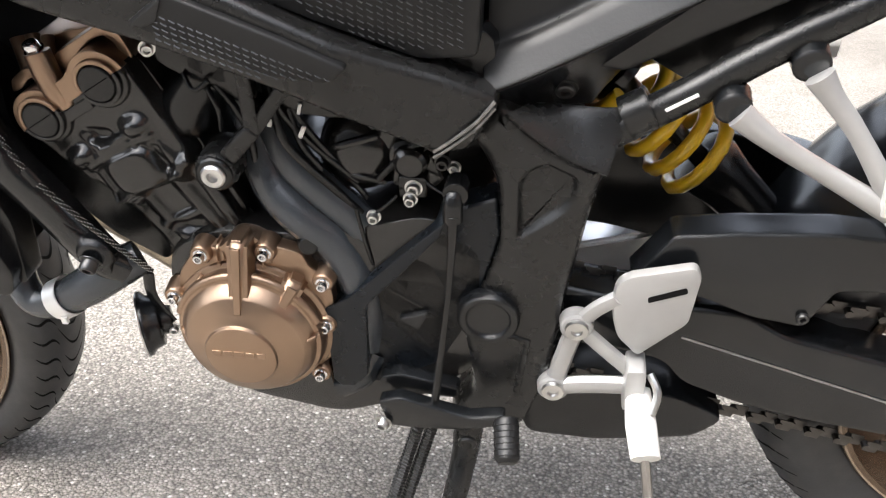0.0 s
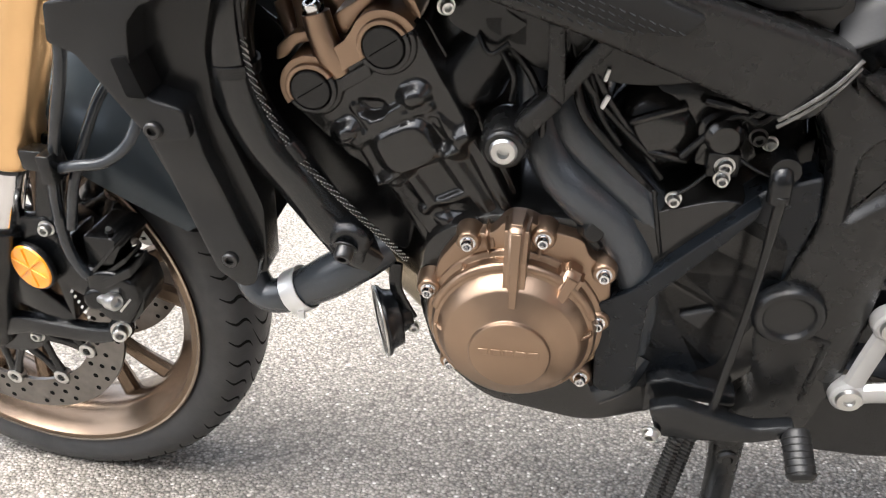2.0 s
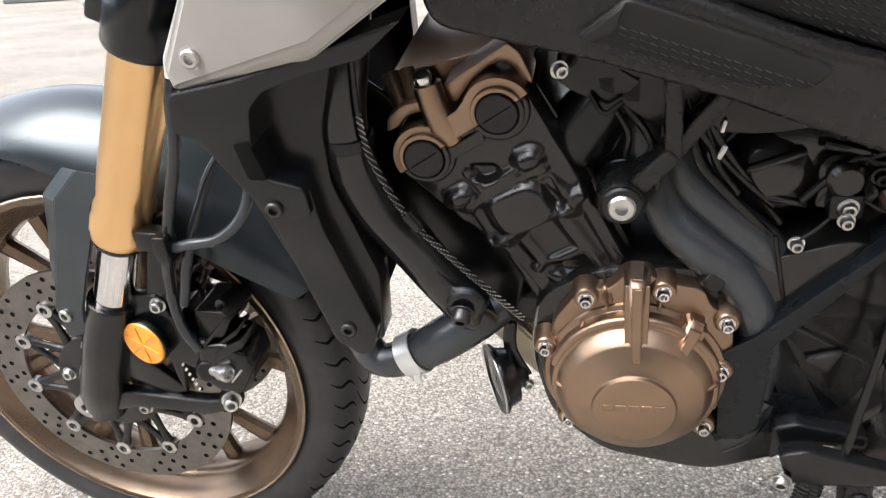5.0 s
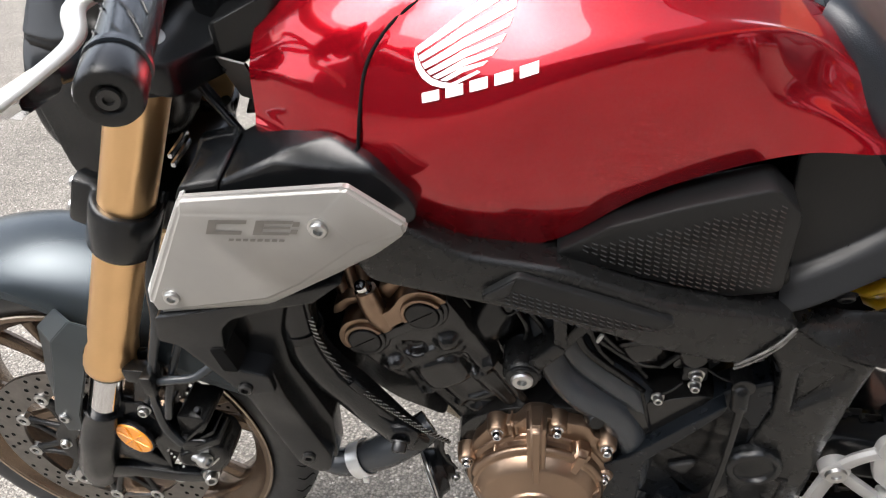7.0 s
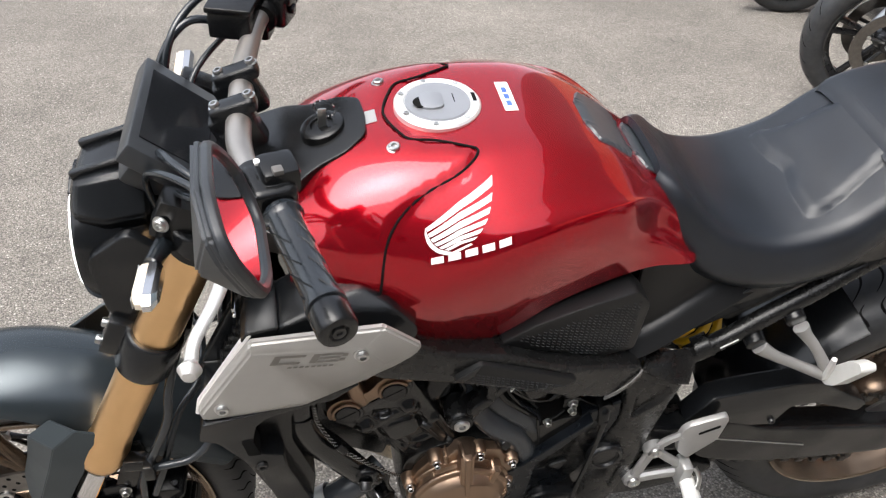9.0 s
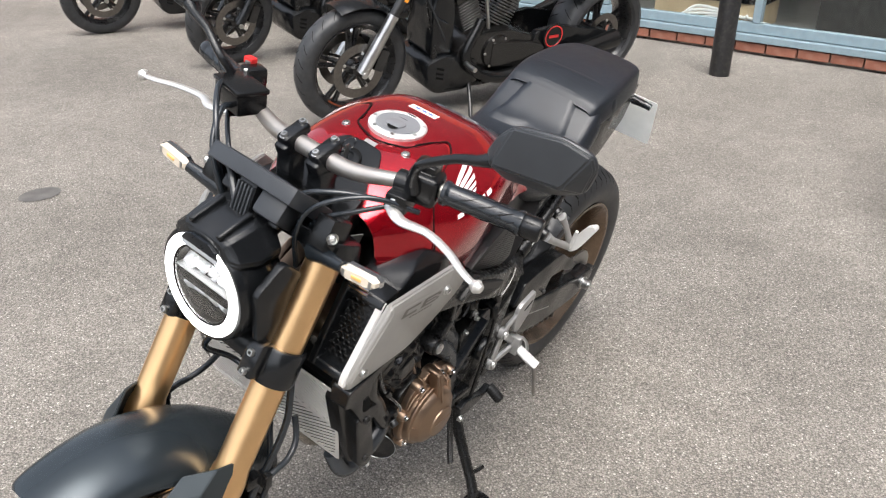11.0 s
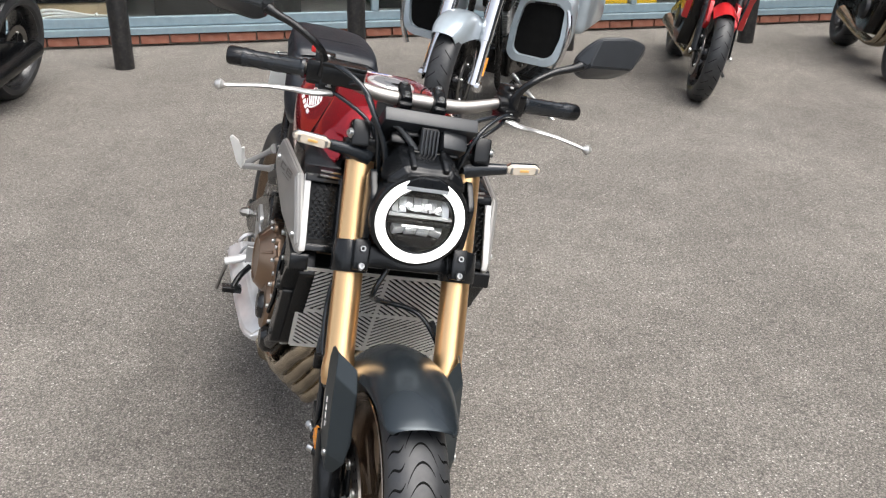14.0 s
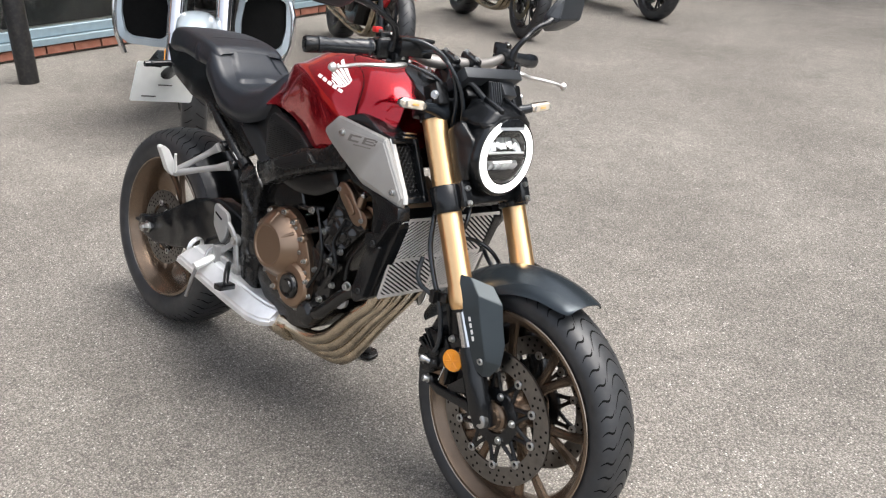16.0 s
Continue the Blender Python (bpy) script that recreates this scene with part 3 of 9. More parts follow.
# fork legs, axle, clamps
for s in (L, R):
    y = 0.106
    leg = part("fork_tube", lathe([(0, 0.0), (0, 0.0268), (0.003, 0.0292), (0.010, 0.0300), (0.0125, 0.0300), (0.0135, 0.0312), (0.032, 0.0315), (0.035, 0.0305), (0.047, 0.0298), (0.053, 0.0278), (0.43, 0.0275), (0.435, 0.0)],
                                  fork_at(0.502, y), FORK_WAY, 36), GOLD, bike, "gold anodised upside-down fork tube", s)
    part("fork_slider", lathe([(0, 0.0205), (0.135, 0.0205), (0.135, 0)], fork_at(0.385, y), FORK_WAY, 28), CHROME, leg, "polished steel fork slider", s)
    foot = tube([fork_at(0.425, y), fork_at(0.36, y), fork_at(0.30, y - 0.002), (AX.x + 0.005, y - 0.008, 0.262)], [0.0265, 0.0265, 0.027, 0.024], 18, 5)
    part("axle_clamp", foot, PLASTIC, leg, side=s)
    part("axle_bolt", join(lathe([(0, 0.016), (0.012, 0.016), (0.014, 0.013), (0.014, 0.006), (0.006, 0.005), (0.006, 0)], (AX.x, y + 0.004, AX.z), (0, 1, 0), 20)), STEEL, leg, side=s)
    part("dust_seal", lathe([(0, 0.0245), (0.01, 0.0265), (0.016, 0.0265), (0.016, 0.0)], fork_at(0.496, y), FORK_WAY, 28), PLASTIC, leg, side=s)
    # caliper carrier arms
    arm = join(prism([(0.012, 0.262), (0.018, 0.292), (0.075, 0.300), (0.165, 0.296), (0.196, 0.300), (0.200, 0.286), (0.170, 0.276), (0.08, 0.278), (0.03, 0.262)], 0.098, 0.112, 0.004, 0.006),
               prism([(0.045, 0.33), (0.05, 0.37), (0.075, 0.372), (0.15, 0.305), (0.13, 0.295)], 0.096, 0.106, 0.003, 0.004),
               prism([(0.085, 0.40), (0.105, 0.43), (0.15, 0.435), (0.16, 0.40), (0.13, 0.37), (0.10, 0.37)], 0.096, 0.108, 0.003, 0.006))
    part("caliper_bracket", arm, PLASTIC, leg, side=s)
    cal = join(prism([(0.150, 0.305), (0.158, 0.350), (0.181, 0.338), (0.196, 0.318), (0.222, 0.314), (0.236, 0.330), (0.243, 0.350), (0.240, 0.372), (0.218, 0.384), (0.186, 0.381), (0.170, 0.395), (0.176, 0.418), (0.160, 0.410), (0.142, 0.380), (0.146, 0.330)], 0.070, 0.112, 0.006, 0.004, 2),
               prism([(0.181, 0.338), (0.186, 0.381), (0.218, 0.384), (0.240, 0.372), (0.243, 0.350), (0.222, 0.316), (0.198, 0.320)], 0.090, 0.120, 0.008, 0.006, 3),
               prism([(0.188, 0.384), (0.190, 0.421), (0.224, 0.420), (0.232, 0.412), (0.216, 0.386)], 0.060, 0.113, 0.005, 0.005, 2))
    cal = part("brake_caliper", cal, PLASTIC_DARK, leg, "black two-piston sliding brake caliper", s)
    for (xa, za), (xb, zb), w_, yy in (((0.195, 0.380), (0.229, 0.416), 0.0026, 0.119), ((0.206, 0.368), (0.241, 0.388), 0.0050, 0.121), ((0.203, 0.374), (0.236, 0.399), 0.0030, 0.116)):
        part("caliper_rib", prism([(xa, za - w_), (xa, za + w_), (xb, zb + w_), (xb, zb - w_)], 0.085, yy, 0.002, 0.001, 2), PLASTIC_DARK, cal, side=s)
    part("caliper_boss", lathe([(0, 0.014), (0.010, 0.0125), (0.012, 0.010), (0.012, 0)], (0.189, 0.112, 0.347), (0.4, 1, 0.1), 20), PLASTIC_DARK, cal, side=s)
    part("slide_pin", lathe([(0, 0.0062), (0.012, 0.0062), (0.012, 0.0085), (0.015, 0.0092), (0.024, 0.0092), (0.026, 0.0072), (0.026, 0.005), (0.021, 0.0045), (0.021, 0)], (0.197, 0.118, 0.348), (0.92, 0.36, 0.16), 14), STEEL, cal, "bright steel slide pin", s)
    part("caliper_bolt", bolt((0.204, 0.112, 0.302), (0.45, 1, 0.1), 0.0088, 0.013), STEEL, cal, side=s)
    part("pin_boot", lathe([(-0.016, 0.010), (0, 0.0135), (0.006, 0.0135), (0.010, 0.011), (0.010, 0)], (0.200, 0.103, 0.301), (0.45, 1, 0.1), 18), PLASTIC, cal, side=s)
    part("caliper_slot", box((0.0235, 0.001, 0.0022), Matrix.Translation((0.2245, 0.1203, 0.344)) @ Matrix.Rotation(radians(-49), 4, "Y")), STEEL, cal, side=s)
    part("bleed_nipple", lathe([(0, 0.005), (0.006, 0.005), (0.007, 0.0032), (0.014, 0.003), (0.014, 0)], (0.213, 0.098, 0.416), (0.3, 0.5, 0.8), 12), DARKMETAL, cal, side=s)
    part("hose_union", lathe([(0, 0.0095), (0.008, 0.0095), (0.010, 0.007), (0.010, 0)], (0.190, 0.108, 0.374), (0.1, 1, 0.1), 16), DARKMETAL, cal, side=s)
    for k in range(6):
        q = k / 5
        tilt = Matrix.Translation((0.158 + 0.011 * q, 0.1128, 0.3476 - 0.033 * q)) @ Matrix.Rotation(radians(-55), 4, "Y")
        part("maker_mark", box((0.0040, 0.001, 0.0024), tilt), PEN, cal, side=s)
    part("carrier_bolt", bolt((0.148, 0.108, 0.422), (0.1, 1, 0), 0.007, 0.008), STEEL, leg, side=s)
    refl = part("reflector", lathe([(0, 0), (0, 0.024), (0.004, 0.0275), (0.009, 0.0275), (0.010, 0.0255)], (0.128, 0.112, 0.380), (-0.18, 1, 0), 32), PLASTIC_DARK, leg, "round orange side reflector", s)
    lens = lathe([(0.0095, 0.0262), (0.0115, 0.025)], (0.128, 0.112, 0.380), (-0.18, 1, 0), 32)
    u, v, w = axes_for((-0.18, 1, 0))
    ctr = lens.verts.new(Vector((0.128, 0.112, 0.380)) + w * 0.0125)
    ring = [q for q in lens.verts if abs((q.co - Vector((0.128, 0.112, 0.380))).dot(w) - 0.0115) < 1e-4]
    ring.sort(key=lambda q: math.atan2((q.co - ctr.co).dot(v), (q.co - ctr.co).dot(u)))
    for k in range(len(ring)):
        lens.faces.new((ring[k], ring[(k + 1) % len(ring)], ctr))
    bmesh.ops.recalc_face_normals(lens, faces=lens.faces)
    part("lens", lens, ORANGE, refl, side=s, smooth=5)
    for ang in (20, 80, 140):
        e_ = u * math.cos(radians(ang)) + v * math.sin(radians(ang))
        o_ = Vector((0.128, 0.112, 0.380)) + w * 0.0124
        part("lens_ridge", tube([o_ - e_ * 0.022, o_, o_ + e_ * 0.022], 0.0011, 5, 1, smooth_line=False), ORANGE, refl, side=s)
    # fender side plate bolted to the leg
    bm = bmesh.new()
    rows_ = [[bm.verts.new(p) for p in row] for row in (
        ((0.150, 0.120, 0.578), (0.114, 0.113, 0.578), (0.074, 0.084, 0.566)),
        ((0.126, 0.124, 0.546), (0.082, 0.117, 0.548), (0.040, 0.084, 0.536)),
        ((0.112, 0.125, 0.505), (0.066, 0.118, 0.502), (0.030, 0.084, 0.494)),
        ((0.092, 0.125, 0.465), (0.050, 0.118, 0.460), (0.016, 0.084, 0.452)),
        ((0.072, 0.124, 0.424), (0.034, 0.118, 0.418), (0.014, 0.090, 0.410)),
        ((0.060, 0.118, 0.388), (0.036, 0.116, 0.380), (0.028, 0.104, 0.380)))]
    for ra, rb in zip(rows_, rows_[1:]):
        for k in range(2):
            bm.faces.new((ra[k], ra[k + 1], rb[k + 1], rb[k]))
    bm.normal_update()
    bmesh.ops.solidify(bm, geom=bm.faces[:], thickness=0.004)
    bmesh.ops.recalc_face_normals(bm, faces=bm.faces)
    bmesh.ops.bevel(bm, geom=bm.edges[:], offset=0.0012, segments=2, affect="EDGES", clamp_overlap=True)
    part("fender_stay", bm, STAYGREY, bike, "dark grey fork guard plate", s, 14)
    part("stay_bolt", bolt((0.044, 0.120, 0.412), (-0.1, 1, 0), 0.008, 0.007), STEEL, bike, side=s)
    if s == R:
        for k in range(4):
            part("decal_bar", box((0.006, 0.001, 0.010), Matrix.Translation((0.072 + k * 0.006, 0.1265, 0.455 + k * 0.013)) @ Matrix.Rotation(radians(25), 4, "Y")), WHITE, bike)
part("front_axle", lathe([(-0.115, 0.0), (-0.115, 0.011), (0.115, 0.011), (0.115, 0)], AX, (0, 1, 0), 18), STEEL, bike)

# lower and upper fork clamps
low = join(box((0.07, 0.17, 0.045), Matrix.Translation((0.238, 0, 0.722)) @ Matrix.Rotation(radians(24), 4, "Y"), 0.008))
for s in (L, R):
    ring = lathe([(-0.030, 0.0280), (-0.030, 0.0335), (-0.026, 0.0352), (0.026, 0.0352), (0.030, 0.0335), (0.030, 0.0280)], fork_at(0.722), FORK_WAY, 32)
    ear = box((0.030, 0.030, 0.058), Matrix.Translation((0.193, 0.094, 0.742)) @ Matrix.Rotation(radians(24), 4, "Y"), 0.005)
    if s == L:
        for bmx in (ring, ear):
            for q in bmx.verts:
                q.co.y = -q.co.y
            bmesh.ops.reverse_faces(bmx, faces=bmx.faces)
    low = join(low, ring, ear)
lower_clamp = part("lower_fork_clamp", low, PLASTIC, bike, "black lower fork clamp")
for s in (L, R):
    for dz in (-0.016, 0.016):
        o = Vector((0.186, 0.094, 0.742)) + Vector((0.411, 0, 0.911)) * dz
        part("pinch_bolt", bolt(o - Vector((0.006, 0, 0)), (-0.911, 0, 0.411), 0.0065, 0.009), STEEL, lower_clamp, side=s)
top = prism([(0.285, -0.135), (0.30, -0.145), (0.345, -0.14), (0.375, -0.05), (0.375, 0.05), (0.345, 0.14), (0.30, 0.145), (0.285, 0.135), (0.27, 0.05), (0.27, -0.05)], 0.895, 0.925, 0.005, 0.012, 2, axis="z",
            warp=lambda q: (q.x, q.y, q.z - (q.x - 0.31) * 0.43))
upper_clamp = part("upper_fork_clamp", top, PLASTIC, bike, "black upper fork clamp")
for s in (L, R):
    cap = join(lathe([(0, 0.0305), (0.030, 0.0305), (0.034, 0.027), (0.034, 0.02), (0.030, 0.019), (0.030, 0.009), (0.036, 0.008), (0.036, 0)], fork_at(0.885), FORK_WAY, 28))
    part("fork_cap", cap, PLASTIC_DARK, upper_clamp, side=s)
    part("preload_nut", lathe([(0.030, 0.017), (0.037, 0.016), (0.037, 0.006), (0.032, 0.005), (0.032, 0)], fork_at(0.888), FORK_WAY, 16), STEEL, upper_clamp, side=s)

# front fender: one arched skin over the wheel
rows = []
for a_deg, half, drop, lift in ((114.0, 0.050, 0.016, 0.000), (112.8, 0.058, 0.019, 0.001), (109, 0.064, 0.025, 0.002), (100, 0.070, 0.034, 0.004), (88, 0.078, 0.048, 0.006), (75, 0.083, 0.062, 0.005), (62, 0.085, 0.070, 0.004), (48, 0.083, 0.072, 0.004), (36, 0.076, 0.060, 0.006), (26, 0.066, 0.042, 0.010)):
    a = radians(a_deg)
    rr = 0.326 + lift
    row = []
    for i in range(-6, 7):
        b = i / 6 * radians(88)
        row.append(AX + Vector((-0.004 + math.cos(a) * (rr - drop * (1 - math.cos(b)) ** 0.9), math.sin(b) * half, math.sin(a) * (rr - drop * (1 - math.cos(b)) ** 0.9))))
    rows.append(row)
part("front_fender", sheet(patch(rows, 4, 3), 0.003), FENDER_MAT, bike, "satin dark grey front fender")

# ---- headlight ----
HL = Vector((0.172, 0.004, 0.830))
HW = Vector((-1, 0, -0.02)).normalized()
shell = lathe([(-0.100, 0.0), (-0.100, 0.055), (-0.085, 0.076), (-0.045, 0.090), (-0.012, 0.0925), (0.000, 0.0915), (0.006, 0.0885), (0.006, 0.080)], HL, HW, 56)
headlight = part("headlight", shell, PLASTIC, bike, "round headlight with a lit white ring in a black shell")
part("light_ring", lathe([(0.000, 0.0825), (0.0085, 0.0825), (0.0105, 0.0805), (0.0108, 0.0735), (0.0105, 0.0665), (0.009, 0.0645), (0.006, 0.0640)], HL, HW, 64), DRL, headlight, "white daytime light ring")
part("ring_top", prism([(HL.y - 0.041, HL.z + 0.0655), (HL.y - 0.034, HL.z + 0.0760), (HL.y - 0.018, HL.z + 0.0832), (HL.y + 0.018, HL.z + 0.0832), (HL.y + 0.034, HL.z + 0.0760), (HL.y + 0.041, HL.z + 0.0655)], HL.x - 0.002, HL.x - 0.0125, 0.001, 0.001, axis="x"), COVERBLACK, headlight)
part("ring_bar", box((0.010, 0.078, 0.0075), Matrix.Translation((HL.x - 0.0075, HL.y, HL.z + 0.0620)), 0.001), RINGGREY, headlight, "unlit grey bar across the ring's top")
part("inner_bezel", lathe([(0.008, 0.0650), (0.006, 0.0610), (0.003, 0.0605)], HL, HW, 48), PLASTIC_DARK, headlight)
part("reflector_bowl", lathe([(0.004, 0.062), (-0.028, 0.054), (-0.032, 0.0)], HL, HW, 40), DARKMETAL, headlight)
part("upper_shade", box((0.004, 0.090, 0.014), Matrix.Translation((HL.x + 0.003, HL.y, HL.z + 0.048)), 0.001), PLASTIC_DARK, headlight)
part("lens_bar", box((0.012, 0.118, 0.004), Matrix.Translation((HL.x + 0.002, HL.y, HL.z + 0.007)), 0.001), REFLECTOR, headlight)
part("dark_bar", box((0.014, 0.118, 0.009), Matrix.Translation((HL.x + 0.000, HL.y, HL.z - 0.004)), 0.002), PLASTIC_DARK, headlight)
for k in range(8):
    y = HL.y - 0.0473 + k * 0.0135
    zt = 0.034 - 0.0006 * (k - 3.5) ** 2
    cup = box((0.004, 0.0133, 0.032), Matrix.Translation((HL.x + 0.012 + 0.003 * (k % 2), y, HL.z + zt * 0.8)) @ Matrix.Rotation(radians(30 + 14 * (k % 3)), 4, "Y") @ Matrix.Rotation(radians(22 if k % 2 else -22), 4, "Z"), 0.001)
    part("led_reflector", cup, REFLECTOR, headlight, smooth=20)
for k, (dy, dz, w_, h_) in enumerate(((-0.030, 0.022, 0.014, 0.007), (-0.012, 0.026, 0.011, 0.010), (0.006, 0.023, 0.015, 0.006), (0.024, 0.025, 0.010, 0.009), (0.036, 0.019, 0.008, 0.006))):
    part("led", box((0.003, w_, h_), Matrix.Translation((HL.x + 0.004, HL.y + dy, HL.z + dz)) @ Matrix.Rotation(radians(17 * (k - 2)), 4, "X"), 0.0012), DRL, headlight, "lit white lamp element")
for k in range(4):
    y = HL.y - 0.036 + k * 0.024
    part("low_beam_reflector", box((0.014, 0.0225, 0.020), Matrix.Translation((HL.x + 0.010, y, HL.z - 0.022)) @ Matrix.Rotation(radians(-38 + 9 * (k % 2)), 4, "Y") @ Matrix.Rotation(radians(10 * (k - 1.5)), 4, "Z"), 0.003), REFLECTOR, headlight)
part("low_beam_led", box((0.003, 0.060, 0.004), Matrix.Translation((HL.x + 0.003, HL.y, HL.z - 0.014)), 0.001), DRL, headlight, "lit white lamp strip")
part("lower_shade", prism([(HL.y - 0.045, HL.z - 0.034), (HL.y + 0.045, HL.z - 0.034), (HL.y + 0.03, HL.z - 0.054), (HL.y - 0.03, HL.z - 0.054)], HL.x + 0.012, HL.x + 0.002, 0.002, 0.004, axis="x"), PLASTIC_DARK, headlight)
lens = part("lens", lathe([(0.013, 0.0), (0.010, 0.046), (0.007, 0.061), (0.005, 0.061), (0.008, 0.046), (0.011, 0.0)], HL, HW, 40), GLASS, headlight, "clear front lens")
lens.visible_shadow = False
for s in (L, R):
    for k in range(6):
        rib = box((0.045, 0.004, 0.007), Matrix.Translation((0.225, 0.094, 0.80 + k * 0.013)), 0.0015)
        part("cooling_fin", rib, PLASTIC_DARK, headlight, side=s)
    part("side_bracket", prism([(0.19, 0.77), (0.18, 0.86), (0.23, 0.90), (0.275, 0.86), (0.27, 0.79), (0.23, 0.755)], 0.086, 0.098, 0.004, 0.012), PLASTIC, headlight, side=s)
# faceted cowl over the lamp: a sloping brow with cheeks and two ribs
brow = loft([[(x, HL.y - w, z - dz), (x, HL.y - w * 0.62, z), (x, HL.y + w * 0.62, z), (x, HL.y + w, z - dz), (x, HL.y + w * 0.9, z - dz - 0.02), (x, HL.y - w * 0.9, z - dz - 0.02)] for x, w, z, dz in ((0.164, 0.056, 0.917, 0.016), (0.172, 0.072, 0.926, 0.026), (0.205, 0.080, 0.937, 0.040), (0.252, 0.072, 0.946, 0.046))])
bmesh.ops.bevel(brow, geom=brow.edges[:], offset=0.003, segments=2, affect="EDGES", clamp_overlap=True)
part("cowl", brow, PLASTIC, headlight, smooth=25)
for yy in (-0.026, 0.034):
    part("cowl_rib", box((0.062, 0.010, 0.012), Matrix.Translation((0.196, yy, 0.936)) @ Matrix.Rotation(radians(-19), 4, "Y"), 0.003), PLASTIC, headlight)

# ---- instrument ----
TM = Matrix.Translation((0.282, 0, 0.972)) @ Matrix.Rotation(radians(38), 4, "Y")
dash = part("instrument_panel", box((0.098, 0.176, 0.026), TM @ Matrix.Translation((0, 0, -0.003)), 0.003, 2), SLATE, bike, "slim black digital instrument panel")
part("display", box((0.078, 0.132, 0.002), TM @ Matrix.Translation((0.0, 0, 0.0105))), SCREEN, dash)
part("back_housing", box((0.050, 0.120, 0.018), TM @ Matrix.Translation((0.008, 0, -0.018)), 0.005, 2), PLASTIC_DARK, dash)
part("connector_box", box((0.050, 0.050, 0.046), TM @ Matrix.Translation((-0.010, -0.046, -0.027)) @ Matrix.Rotation(radians(8), 4, "Z"), 0.008, 2), SLATE, dash)
part("connector_lip", box((0.014, 0.034, 0.012), TM @ Matrix.Translation((-0.006, -0.046, -0.050)), 0.004, 2), PLASTIC_DARK, dash)
part("bracket_strut", tube([TM @ Vector((-0.022, 0.066, -0.014)), TM @ Vector((-0.024, 0.052, -0.020)), (0.236, 0.020, 0.940)], [0.0045, 0.0055, 0.0065], 8, 3), SLATE, dash)
part("bracket_shell", box((0.036, 0.044, 0.026), TM @ Matrix.Translation((0.002, 0.046, -0.030)), 0.007, 2), PLASTIC_DARK, dash)
for s in (L, R):
    part("mount_knob", lathe([(-0.007, 0), (-0.007, 0.010), (0.006, 0.010), (0.008, 0.007), (0.008, 0)], (0.232, 0.022 * s, 0.934), (0, s, 0), 16), PLASTIC_DARK, dash)
part("mount", box((0.030, 0.036, 0.062), Matrix.Translation((0.244, 0.0, 0.952)) @ Matrix.Rotation(radians(18), 4, "Y"), 0.005), PLASTIC_DARK, dash)
for k in range(5):
    part("mount_rib", box((0.010, 0.0034, 0.058), Matrix.Translation((0.229, -0.014 + k * 0.007, 0.953)) @ Matrix.Rotation(radians(18), 4, "Y"), 0.001), SLATE, dash)

